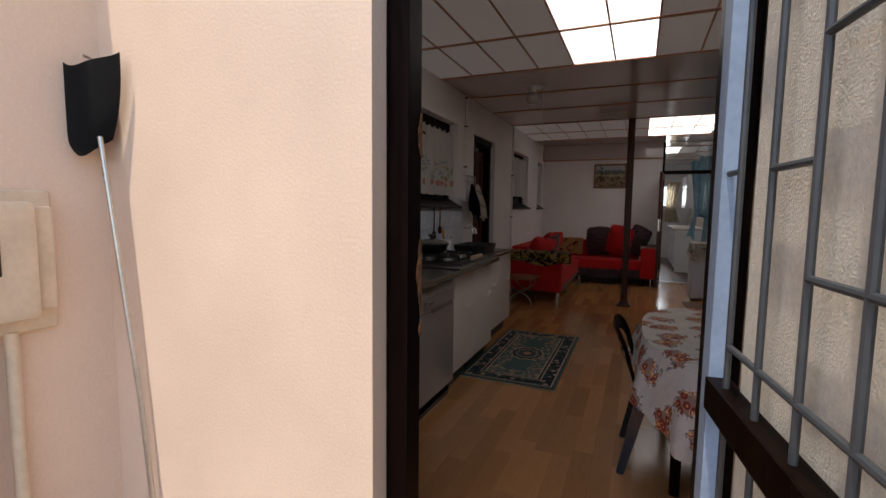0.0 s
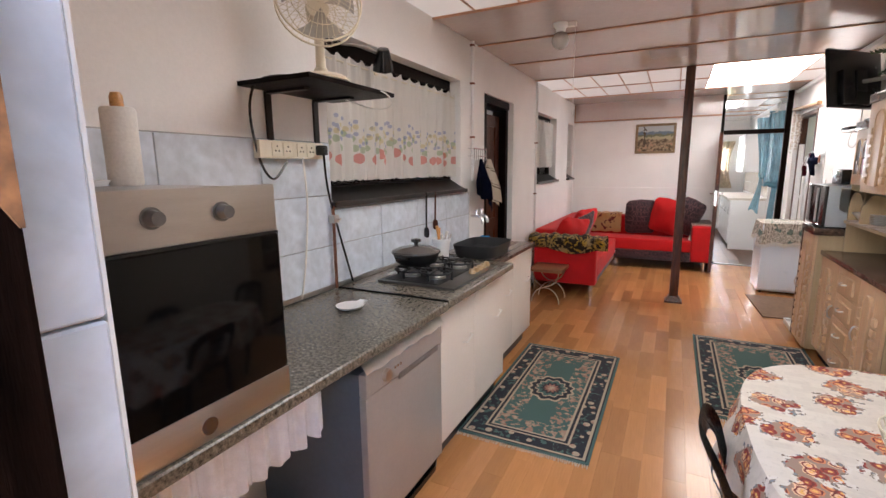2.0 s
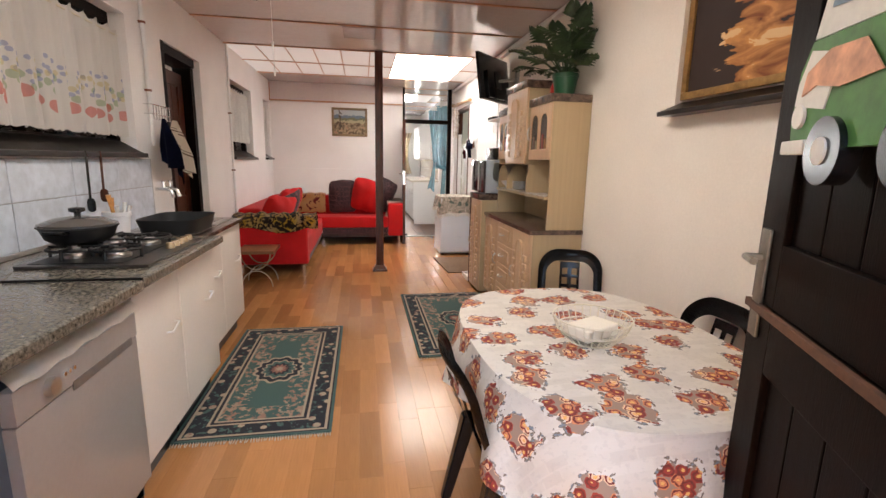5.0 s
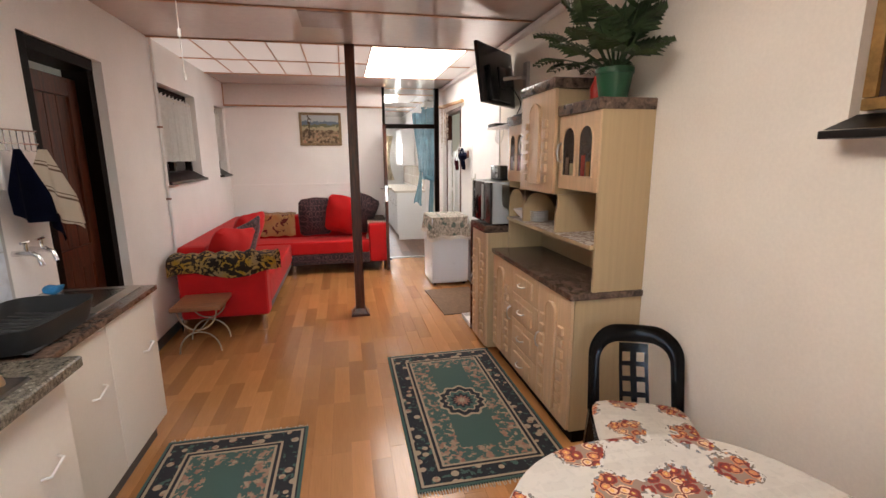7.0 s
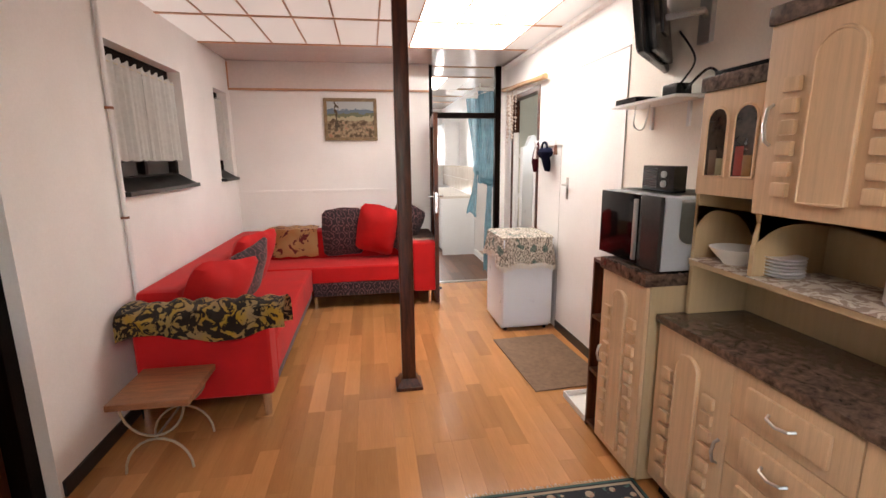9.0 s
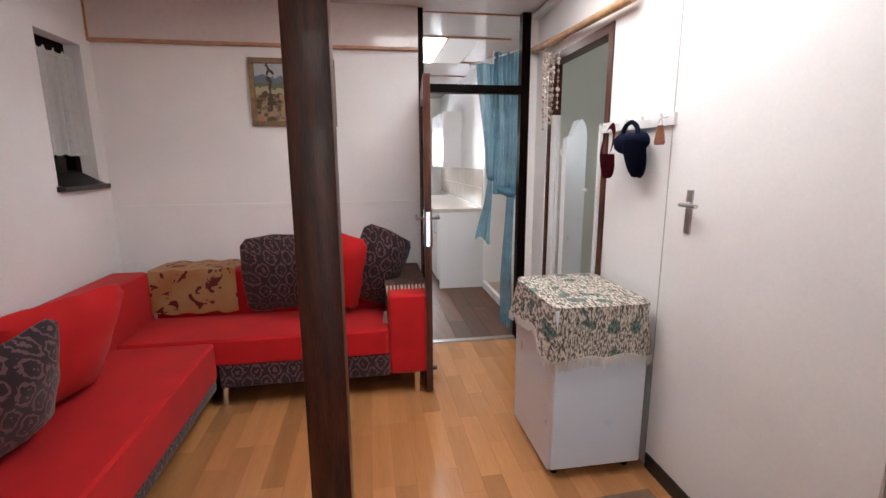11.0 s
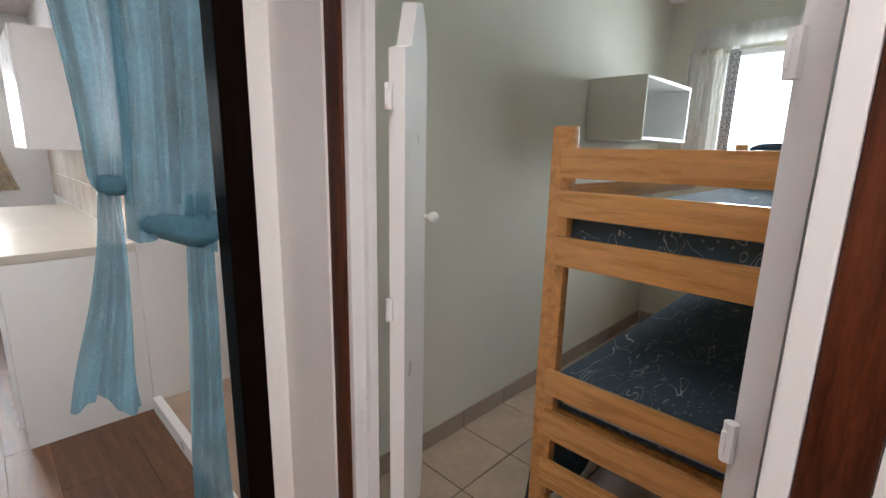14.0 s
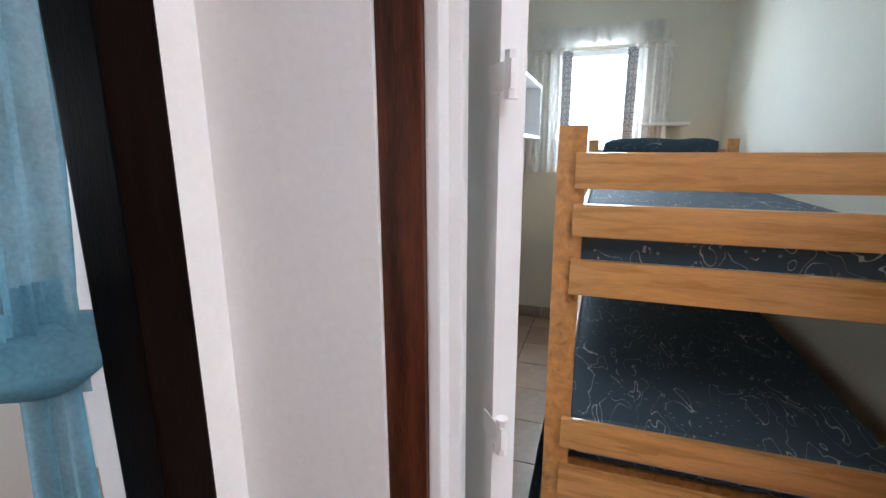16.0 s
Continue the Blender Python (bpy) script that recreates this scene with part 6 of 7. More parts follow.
part("case", box(-0.07, 0.06, -0.1, 0.1, 0, 0.028, 0.004), BLACKPLASTIC, db)
ad = thing("power_adapter", "black power adapter and plug block on the shelf", "adapter", (XR - 0.08, 6.76, 1.735))
part("case", box(-0.04, 0.04, -0.06, 0.05, 0, 0.06, 0.01), BLACKPLASTIC, ad)
cable("black_cable", [(1.22, 6.72, 2.02), (1.28, 6.68, 1.9), (1.27, 6.72, 1.82), (1.26, 6.78, 1.78)], 0.005, BLACKPLASTIC, "black cable from the television to the shelf")
cable("black_cable", [(1.26, 6.70, 1.76), (1.30, 6.60, 1.84), (1.31, 6.50, 1.74), (1.315, 6.44, 1.62)], 0.006, BLACKPLASTIC, "black cable hanging beside the shelf")
cable("white_cable", [(1.2, 7.0, 1.73), (1.18, 6.98, 1.62), (1.21, 6.94, 1.60), (1.24, 6.94, 1.72)], 0.004, WHITE_PLASTIC, "white cable loop below the shelf")

# painting beside the entry, and the lounge landscape


def painting(name, M, w, h, frame_mat, canvas, label):
    p = thing(name, label, "painting", (0, 0, 0))
    p.matrix_world = M
    for a, b, c, d in ((-w / 2, w / 2, h - 0.035, h), (-w / 2, w / 2, 0, 0.035), (-w / 2, -w / 2 + 0.035, 0.0355, h - 0.0355), (w / 2 - 0.035, w / 2, 0.0355, h - 0.0355)):
        part("frame_bar", box(a, b, -0.025, 0.0, c, d, 0.006), frame_mat, p)
    part("canvas", box(-w / 2 + 0.034, w / 2 - 0.034, -0.012, -0.002, 0.034, h - 0.034), canvas, p, soft=False)
    return p


def landscape_mat():
    m = mat("landscape_canvas", (0.35, 0.28, 0.16), 0.7, var=0.2)
    N, L, b, obj, xyz, mm, mix = mask_chain(m)
    n = N.new("ShaderNodeTexNoise")
    n.inputs["Scale"].default_value, n.inputs["Detail"].default_value = 26, 6
    L.new(obj, n.inputs["Vector"])
    z = mm("ADD", xyz[2], mm("MULTIPLY", mm("SUBTRACT", n.outputs["Fac"], 0.5), 0.10))
    col = mix(mm("MULTIPLY", mm("SUBTRACT", n.outputs["Fac"], 0.42), 6, True), (0.10, 0.065, 0.035), (0.36, 0.27, 0.17))
    col = mix(mm("GREATER_THAN", n.outputs["Fac"], 0.62), col, (0.40, 0.20, 0.13))
    col = mix(mm("GREATER_THAN", z, 0.21), col, (0.40, 0.35, 0.22))
    col = mix(mm("GREATER_THAN", z, 0.25), col, (0.14, 0.15, 0.09))
    col = mix(mm("GREATER_THAN", z, 0.285), col, (0.13, 0.18, 0.24))
    col = mix(mm("GREATER_THAN", z, 0.325), col, (0.42, 0.46, 0.48))
    tree = mm("MULTIPLY", mm("LESS_THAN", mm("ABSOLUTE", mm("ADD", xyz[0], mm("ADD", 0.15, mm("MULTIPLY", mm("SUBTRACT", n.outputs["Fac"], 0.5), 0.12)))), 0.012), mm("GREATER_THAN", xyz[2], 0.1))
    col = mix(tree, col, (0.07, 0.05, 0.03))
    L.new(col, b.inputs["Base Color"])
    return m


def desert_mat():
    m = mat("orange_canvas", (0.5, 0.2, 0.05), 0.6, var=0.2)
    N, L, b, obj, xyz, mm, mix = mask_chain(m)
    mp = N.new("ShaderNodeMapping")
    mp.inputs["Scale"].default_value = (2.2, 1, 7)
    mp.inputs["Rotation"].default_value = (0, 0.25, 0)
    L.new(obj, mp.inputs["Vector"])
    n = N.new("ShaderNodeTexNoise")
    n.inputs["Scale"].default_value, n.inputs["Detail"].default_value, n.inputs["Distortion"].default_value = 2.2, 5, 0.8
    L.new(mp.outputs[0], n.inputs["Vector"])
    f = n.outputs["Fac"]
    rock = mix(mm("MULTIPLY", mm("SUBTRACT", f, 0.40), 5, True), (0.20, 0.055, 0.012), (0.66, 0.30, 0.09))
    rock = mix(mm("GREATER_THAN", f, 0.59), rock, (0.72, 0.48, 0.24))
    rock = mix(mm("LESS_THAN", f, 0.385), rock, (0.03, 0.012, 0.008))
    cave = mm("ADD", xyz[0], mm("MULTIPLY", mm("SUBTRACT", f, 0.5), 0.55))
    col = mix(mm("LESS_THAN", cave, -0.13), rock, (0.028, 0.013, 0.009))
    col = mix(mm("GREATER_THAN", mm("ADD", xyz[2], mm("MULTIPLY", f, 0.10)), 0.50), col, (0.66, 0.36, 0.06))
    L.new(col, b.inputs["Base Color"])
    return m


BRASSF = mat("gilt_wood_frame", (0.34, 0.19, 0.06), 0.4, metal=0.3, var=0.3, scale=20)
painting("landscape_painting", pose(-0.39, Y1 - 0.001, 1.655), 0.56, 0.44, mat("dull_gold_frame", (0.24, 0.16, 0.08), 0.5, var=0.3, scale=25), landscape_mat(), "small framed landscape painting with trees and hills")
painting("desert_painting", pose(XR + 0.034, 3.815, 1.60, 0, 0, -90), 0.82, 0.56, BRASSF, desert_mat(), "large framed orange and dark abstract landscape painting")
ledge_ = thing("picture_ledge", "black-brown wooden sill under the painting", "ledge", (XR, 3.83, 1.545))
bm = bmesh.new()
sheet(bm, lambda u, v: (0.03 - 0.10 * v, -0.425 + 0.84 * u + 0.012 * v * (2 * u - 1), 0.048 - 0.044 * v), 2, 2, 0.012)
bx(bm, -0.085, -0.002, -0.44, 0.43, -0.022, 0.002, 0.006)
part("ledge", bm, BLACKPAINT, ledge_, soft=False)

# ---- lounge ----
po = thing("post", "dark stained wooden roof post on a square base", "post", (-0.010, 7.445, 0))
part("shaft", box(-0.043, 0.043, -0.043, 0.043, 0.05, ZC - 0.009, 0.006), REDWOOD, po)
bm = bmesh.new()
bx(bm, -0.085, 0.085, -0.085, 0.085, 0.0, 0.022, 0.004)
vs = bmesh.ops.create_cone(bm, cap_ends=True, segments=4, radius1=0.105, radius2=0.07, depth=0.045, matrix=Matrix.Translation((0, 0, 0.044)) @ Matrix.Rotation(radians(45), 4, "Z"))
part("base", bm, REDWOOD, po, "moulded square base")

so = thing("corner_sofa", "red L-shaped corner sofa with purple damask band and steel legs", "sofa", (XL, 7.2, 0))
X = lambda w: w - XL
Yy = lambda w: w - 7.2
part("seat_side", box(0.28, X(-0.80), 0.16, Yy(9.10), 0.20, 0.42, 0.03, 3), RED, so)
part("seat_far", box(0.28, X(0.18), Yy(9.10) + 0.002, Yy(9.58), 0.27, 0.43, 0.03, 3), RED, so)
part("band_side", box(0.3, X(-0.815), 0.16, Yy(9.11), 0.13, 0.20, 0.01), DAMASK, so, "purple damask lower band")
part("band_far", box(X(-0.80), X(0.18), Yy(9.115), Yy(9.5), 0.13, 0.27, 0.012), DAMASK, so, "purple damask lower band")
part("back_side", box(0.06, 0.30, 0.16, Yy(9.60), 0.15, 0.74, 0.06, 4), RED, so)
part("back_far", box(0.3, X(0.18), Yy(9.58), Yy(9.84), 0.15, 0.72, 0.06, 4), RED, so)
part("arm_side", box(0.10, X(-0.80), 0.0, 0.17, 0.14, 0.63, 0.035, 3), RED, so)
part("arm_far", box(X(0.18), X(0.43), Yy(9.10), Yy(9.84), 0.14, 0.64, 0.035, 3), RED, so)
for x, y in ((-0.85, 7.24), (-0.79, 9.16), (0.35, 9.14), (-1.5, 7.24), (0.35, 9.78)):
    bm = bmesh.new()
    tube(bm, [(X(x), Yy(y), 0.0), (X(x), Yy(y), 0.145)], [0.021, 0.026], 14)
    part("leg", bm, CHROME, so, "round chrome leg")


def cushion(name, at, rot, h, material, label, seed=0):
    c = thing(name, label, "cushion", at, group="sofa cushions")
    c.matrix_world = pose(*at, *rot)
    bm = bmesh.new()
    pad(bm, (0, 0, 0), h, 8, 18, 0.012, 0.8)
    for v in bm.verts:
        v.co.z += 0.012 * math.sin(9 * v.co.x + seed)
    part("cover", bm, material, c)
    return c


cushion("scatter_cushion", (-0.51, 9.50, 0.705), (14, 0, 4), (0.21, 0.09, 0.265), DAMASK, "purple damask scatter cushion leaning on the sofa back", 1)
cushion("scatter_cushion", (-0.16, 9.40, 0.735), (16, 12, -4), (0.20, 0.11, 0.265), RED, "red scatter cushion leaning on the sofa back", 2)
cushion("scatter_cushion", (0.12, 9.44, 0.745), (16, 22, 6), (0.17, 0.09, 0.26), DAMASK, "purple damask cushion tilted against the sofa arm", 3)
cushion("scatter_cushion", (-1.20, 7.66, 0.63), (26, 6, 66), (0.29, 0.11, 0.25), RED, "red cushion leaning on the side seat", 4)
cushion("scatter_cushion", (-1.13, 8.06, 0.65), (24, -10, 70), (0.22, 0.09, 0.25), DAMASK, "purple damask cushion on the side seat", 5)
cushion("scatter_cushion", (-1.19, 8.44, 0.66), (22, 4, 74), (0.29, 0.11, 0.26), RED, "red cushion on the side seat", 6)


def throw(name, at, material, label, fn, nu, nv, fringe=None):
    t = thing(name, label, "throw", at)
    bm = bmesh.new()
    sheet(bm, fn, nu, nv, 0.008)
    part("cloth", bm, material, t)
    return t


def over_arm(u, v):
    """Draped across the arm: v runs from the front hang over the top to the back hang."""
    x = 0.02 + 0.86 * u
    s = 0.085 + v * 0.495
    wob = 0.022 * math.sin(15 * u + 6 * v) + 0.014 * math.sin(31 * u - 5 * v)
    if s < 0.2:
        return (x, -0.036 + wob * 0.6, 0.44 + s + 0.03 * math.sin(8 * u) * (1 - (s - 0.085) / 0.115))
    if s < 0.42:
        k = (s - 0.2) / 0.22
        return (x, -0.02 + 0.22 * k, 0.648 + 0.04 * math.sin(3.14 * k) + abs(wob) * 0.8)
    return (x, 0.20 + wob * 0.6, 0.635 - (s - 0.42) * 0.8)


throw("tiger_throw", (XL + 0.02, 7.2, 0.0), TIGER, "yellow and black tiger print throw over the sofa arm", over_arm, 40, 24)
throw("print_throw", (-1.05, 9.62, 0.0), DOGPRINT, "orange printed throw over the sofa corner", lambda u, v: (-0.25 + 0.52 * u, -0.085 + (0.0 if v < 0.55 else 0.30 * (v - 0.55) / 0.45) + 0.004 * math.sin(13 * u), (0.46 + 0.285 * min(1, v / 0.55)) + 0.006 * math.sin(20 * u + 4 * v)), 20, 16)
kt = throw("woven_throw", (0.305, 9.55, 0.0), KILIM, "brown woven throw with cream tassels over the sofa arm", lambda u, v: (-0.13 + 0.26 * min(1, max(0, (v - 0.25) / 0.5)) - 0.002 + (0.006 if v > 0.75 else -0.004), -0.30 + 0.62 * u, 0.655 + 0.008 * math.sin(3.14 * v) - (0.17 * (0.25 - v) / 0.25 if v < 0.25 else 0) - (0.12 * (v - 0.75) / 0.25 if v > 0.75 else 0)), 16, 16)
bm = bmesh.new()
for k in range(12):
    y = -0.30
    x = -0.125 + k * 0.0225
    tube(bm, [(x, y, 0.66), (x, y - 0.016, 0.64), (x, y - 0.02, 0.60)], [0.007, 0.008, 0.004], 5)
part("fringe", bm, mat("cream_wool_fringe", (0.62, 0.54, 0.44), 0.95, fine=120, bump=0.6), kt, "cream wool tassels")
bm = bmesh.new()
tube(bm, [(-0.14, -0.31, 0.50), (-0.143, -0.315, 0.44), (-0.143, -0.315, 0.36)], [0.01, 0.016, 0.02], 8)
part("tassel", bm, mat("cream_wool_tassel", (0.62, 0.54, 0.44), 0.95, fine=120, bump=0.6), kt, "long cream wool tassel")

sl = thing("side_table", "small wooden stool table with curled cream iron legs", "stool", (-1.26, 6.96, 0))
part("top", box(-0.18, 0.18, -0.19, 0.19, 0.345, 0.378, 0.008), mat("worn_red_wood", (0.27, 0.11, 0.05), 0.45, var=0.3, scale=6, stretch=(1, 8, 8)), sl, "worn reddish wooden top")
WI = mat("cream_iron", (0.34, 0.26, 0.17), 0.5, var=0.2)
for y in (-0.15, 0.15):
    bm = bmesh.new()
    tube(bm, [(-0.14 * math.cos(a), y, 0.345 - 0.16 * math.sin(a)) for a in (k * math.pi / 12 for k in range(13))], 0.006, 8)
    part("upper_arc", bm, WI, sl)
    bm = bmesh.new()
    tube(bm, [(-0.15 * math.cos(a), y, 0.0 + 0.17 * math.sin(a)) for a in (k * math.pi / 12 for k in range(13))], 0.006, 8)
    part("lower_arc", bm, WI, sl)
bm = bmesh.new()
tube(bm, [(0, -0.15, 0.175), (0, 0.15, 0.175)], 0.006, 8)
part("stretcher", bm, WI, sl)

wt_ = thing("white_tray", "low white plastic tray on the floor beside the narrow cabinet", "tray", (1.12, 6.99, 0.0))
part("base", box(-0.19, 0.19, -0.13, 0.13, 0.0015, 0.012, 0.003), WHITE_PLASTIC, wt_)
for x0, x1, y0, y1 in ((-0.19, 0.19, -0.138, -0.1305), (-0.19, 0.19, 0.1305, 0.138), (-0.198, -0.1905, -0.138, 0.138), (0.1905, 0.198, -0.138, 0.138)):
    part("rim", box(x0, x1, y0, y1, 0.0015, 0.04, 0.002), WHITE_PLASTIC, wt_)

# small fridge with its cloth
FRIDGE_WHITE = mat("cool_white_enamel", (0.72, 0.79, 0.87), 0.3, var=0.015, bump=0.03)
fg = thing("bar_fridge", "small white fridge with rounded edges", "fridge", (0.85, 8.22, 0))
part("body", box(0.0, 0.43, 0.045, 0.53, 0.02, 0.80, 0.012, 3), FRIDGE_WHITE, fg)
part("door", box(0.0, 0.43, 0.0, 0.043, 0.05, 0.80, 0.012, 3), FRIDGE_WHITE, fg)
for x in (0.04, 0.39):
    bm = bmesh.new()
    tube(bm, [(x, 0.06, 0.0), (x, 0.06, 0.025)], 0.016, 10)
    part("foot", bm, BLACKPLASTIC, fg)
fc = thing("fringed_cloth", "leaf-patterned cloth with a white fringe over the fridge", "cloth", (1.065, 8.485, 0.802))


def drape(u, v):
    a = 2 * math.pi * u
    if v < 0.5:
        x, y = oval(a, 0.222 * v * 2, 0.272 * v * 2, 9)
        return (x, y, 0.012)
    w = (v - 0.5) * 2
    x, y = oval(a, 1, 1, 9)
    corner = abs(math.sin(2 * a)) ** 3
    drop = 0.16 + 0.05 * corner + 0.06 * max(0.0, -math.sin(a)) ** 2 + 0.012 * math.sin(7 * a)
    out = 0.006 + w * (0.012 + 0.018 * math.sin(9 * a) * corner + 0.012 * corner)
    return (min(x * (0.222 + out), 0.252), y * (0.272 + out), 0.010 - drop * w)


bm = bmesh.new()
sheet(bm, drape, 120, 20)
bmesh.ops.remove_doubles(bm, verts=bm.verts, dist=0.0003)
part("cloth", bm, LEAFY, fc)
bm = bmesh.new()
for k in range(260):
    p = Vector(drape(k / 260, 1.0))
    tube(bm, [p + Vector((0, 0, 0.008)), p + Vector((random.uniform(-0.004, 0.004), random.uniform(-0.004, 0.004), -random.uniform(0.03, 0.042)))], [0.0032, 0.0018], 4)
part("fringe", bm, mat("white_cotton_fringe", (0.76, 0.73, 0.68), 0.95), fc, "white cotton fringe")

# partition door, transom and frame
pf = thing("door_frame_partition", "dark brown timber frame and transom of the partition opening", "door frame", (0, Y1 + 0.03, 0), kind="structure")
part("left_jamb", box(0.462, 0.50, -0.036, 0.036, 0.0, ZC, 0.004), DARKWOOD, pf, soft=False)
part("right_post", box(1.214, 1.279, -0.036, 0.036, 0.0, ZC, 0.004), DARKWOOD, pf, soft=False)
part("filler", box(1.2795, XR + 0.03, -0.03, 0.03, 0.0, ZC, 0.002), WALL, pf, "white filler board", soft=False)
part("transom", box(0.50, 1.2138, -0.034, 0.034, 1.895, 1.955, 0.004), DARKWOOD, pf, soft=False)
part("threshold", box(0.47, 1.30, -0.03, 0.02, 0.0, 0.012, 0.003), STEEL, pf, "metal threshold strip", soft=False)
gd = thing("door_glazed", "varnished red-brown glazed door standing open", "door", (0.487, 9.84, 0), kind="structure")
gd.matrix_world = pose(0.487, 9.845, 0, 0, 0, 180 - 5)
for y0, y1, z0, z1 in ((0, 0.1, 0.02, 1.885), (0.66, 0.765, 0.02, 1.885), (0.1, 0.66, 0.02, 0.24), (0.1, 0.66, 1.785, 1.885)):
    part("stile" if z0 < 0.03 and z1 > 1.8 else "rail", box(-0.02, 0.02, y0, y1, z0, z1, 0.004), REDWOOD, gd, soft=False)
g = part("pane", box(-0.003, 0.003, 0.1005, 0.6595, 0.2405, 1.7845), GLASS, gd, "clear glass pane", soft=False)
bm = bmesh.new()
for s in (-1, 1):
    bx(bm, s * 0.0205, s * 0.026, 0.70, 0.74, 0.92, 1.14, 0.002)
    tube(bm, [(s * 0.026, 0.72, 1.09), (s * 0.065, 0.72, 1.09), (s * 0.07, 0.63, 1.09)], 0.009, 8)
part("handle", bm, CHROME, gd, "chrome lever handle on a plate")
part("lock_plate", box(-0.012, 0.012, 0.7655, 0.768, 0.93, 1.13), CHROME, gd, "steel lock face", soft=False)
bm = bmesh.new()
tube(bm, [(-0.02, 0.73, 0.16), (-0.045, 0.73, 0.16)], 0.014, 10)
part("bolt", bm, BLACKPAINT, gd, "dark bolt knob")

# flush door in the east wall
fd = thing("door_flush", "plain white flush door in the board wall", "door", (XR, 7.78, 0), kind="structure")
part("leaf", box(-0.006, -0.001, -0.46, 0.47, 0.03, 2.09, 0.002), WALL, fd, soft=False)
# thin grey strips paint the shaded gap round the leaf
bm = bmesh.new()
for y in (-0.466, 0.472):
    bx(bm, -0.008, -0.001, y - 0.002, y + 0.002, 0.03, 2.10)
bx(bm, -0.009, -0.001, -0.4615, 0.4675, 2.092, 2.10)
part("gap_shade_line", bm, mat("gap_shade_grey", (0.5, 0.48, 0.46), 0.8), fd, soft=False)
bm = bmesh.new()
bx(bm, -0.012, -0.0065, 0.31, 0.345, 1.13, 1.30, 0.002)
tube(bm, [(-0.012, 0.328, 1.245), (-0.05, 0.328, 1.245), (-0.055, 0.23, 1.245)], 0.008, 8)
part("handle", bm, STEEL, fd, "steel lever handle on a plate")

# cap rail
cr = thing("coat_rail", "white wooden coat rail with clear hooks", "coat rail", (XR, 8.52, 1.58))
part("board", box(-0.02, 0, -0.29, 0.29, -0.025, 0.025, 0.003), WHITE_GLOSS, cr)
for y in (-0.25, -0.12, 0.01, 0.14, 0.25):
    bm = bmesh.new()
    tube(bm, [(-0.02, y, 0.01), (-0.045, y, 0.006), (-0.055, y, 0.022)], 0.004, 6)
    part("hook", bm, WHITE_PLASTIC, cr)


nc_ = thing("navy_cap", "dark navy cap hanging by its strap on the coat rail", "cap", (XR - 0.03, 8.45, 1.585))
bm = bmesh.new()
sheet(bm, lambda u, v: (-0.05 - 0.035 * math.sin(3.14 * u) + 0.03 * v, -0.045 + 0.086 * math.cos(3.14 * u) * math.sqrt(1 - 0.96 * v ** 2.5), -0.095 - 0.155 * v + 0.012 * math.sin(3.14 * u)), 18, 12, 0.012)
part("peak", bm, NAVY, nc_, "stiff rounded navy peak")
bm = bmesh.new()
pad(bm, (-0.035, 0.055, -0.095), (0.04, 0.065, 0.055), 2.4, 18, 0.02)
pad(bm, (-0.03, -0.02, -0.085), (0.038, 0.09, 0.045), 2.4, 18, 0.018)
part("crown", bm, NAVY, nc_, "collapsed navy crown")
bm = bmesh.new()
for k in range(12):
    a0, a1 = k * 0.2618, (k + 1) * 0.2618
    tube(bm, [(-0.045, 0.0 + 0.062 * math.cos(q), -0.062 + 0.058 * math.sin(q)) for q in (a0, (a0 + a1) / 2, a1)], 0.0105, 8)
part("strap", bm, NAVY, nc_, "navy back strap")
vc_ = thing("maroon_visor", "maroon sun visor hanging on the coat rail", "cap", (XR - 0.05, 8.615, 1.585))
bm = bmesh.new()
sheet(bm, lambda u, v: (-0.035 + 0.03 * math.sin(6.2832 * u) - 0.014 * v, 0.05 * math.cos(6.2832 * u) + 0.028 * math.sin(6.2832 * u), -0.075 + 0.085 * math.sin(6.2832 * u) - 0.03 * v), 36, 4, 0.005)
part("headband", bm, MAROON, vc_)
bm = bmesh.new()
sheet(bm, lambda u, v: (-0.045 - 0.03 * math.sin(3.14 * u) + 0.012 * v, -0.015 + 0.06 * math.cos(3.14 * u) * math.sqrt(1 - 0.96 * v ** 3), -0.14 - 0.115 * v), 16, 10, 0.008)
part("peak", bm, MAROON, vc_)
kf = thing("leather_key_fob", "brown leather key fob hanging on the coat rail", "key fob", (XR - 0.05, 8.27, 1.585))
bm = bmesh.new()
bm.free()
bm = cutout([(-0.012, -0.03), (0.012, -0.03), (0.03, -0.098), (0.022, -0.108), (-0.022, -0.108), (-0.03, -0.098)], -0.006, 0.006)
part("leather", bm, mat("brown_leather", (0.20, 0.075, 0.04), 0.5, var=0.25), kf)
bm = bmesh.new()
tube(bm, [(0, 0.012 * math.cos(a), -0.018 + 0.014 * math.sin(a)) for a in (k * 0.5236 for k in range(13))], 0.002, 6)
part("ring", bm, STEEL, kf)

# bedroom doorway with half doors and the shell mobile
bj = thing("door_frame_bedroom", "red-brown bedroom door frame with white lining", "door frame", (XR, 9.2, 0), kind="structure")
part("jamb", box(-0.006, 0.08, -0.424, -0.372, 0.0, 2.099, 0.003), REDWOOD, bj, soft=False)
part("jamb", box(0.005, 0.08, 0.392, 0.4425, 0.0, 2.099, 0.003), REDWOOD, bj, soft=False)
part("head", box(-0.006, 0.08, -0.3715, 0.3915, 2.05, 2.099, 0.003), REDWOOD, bj, soft=False)
part("lining", box(-0.02, 0.05, -0.3715, -0.348, 0.0, 1.60, 0.003), WHITE_GLOSS, bj, "white lining board", soft=False)
part("lining", box(0.012, 0.045, 0.376, 0.3915, 0.0, 1.72, 0.003), WHITE_GLOSS, bj, "white lining board", soft=False)
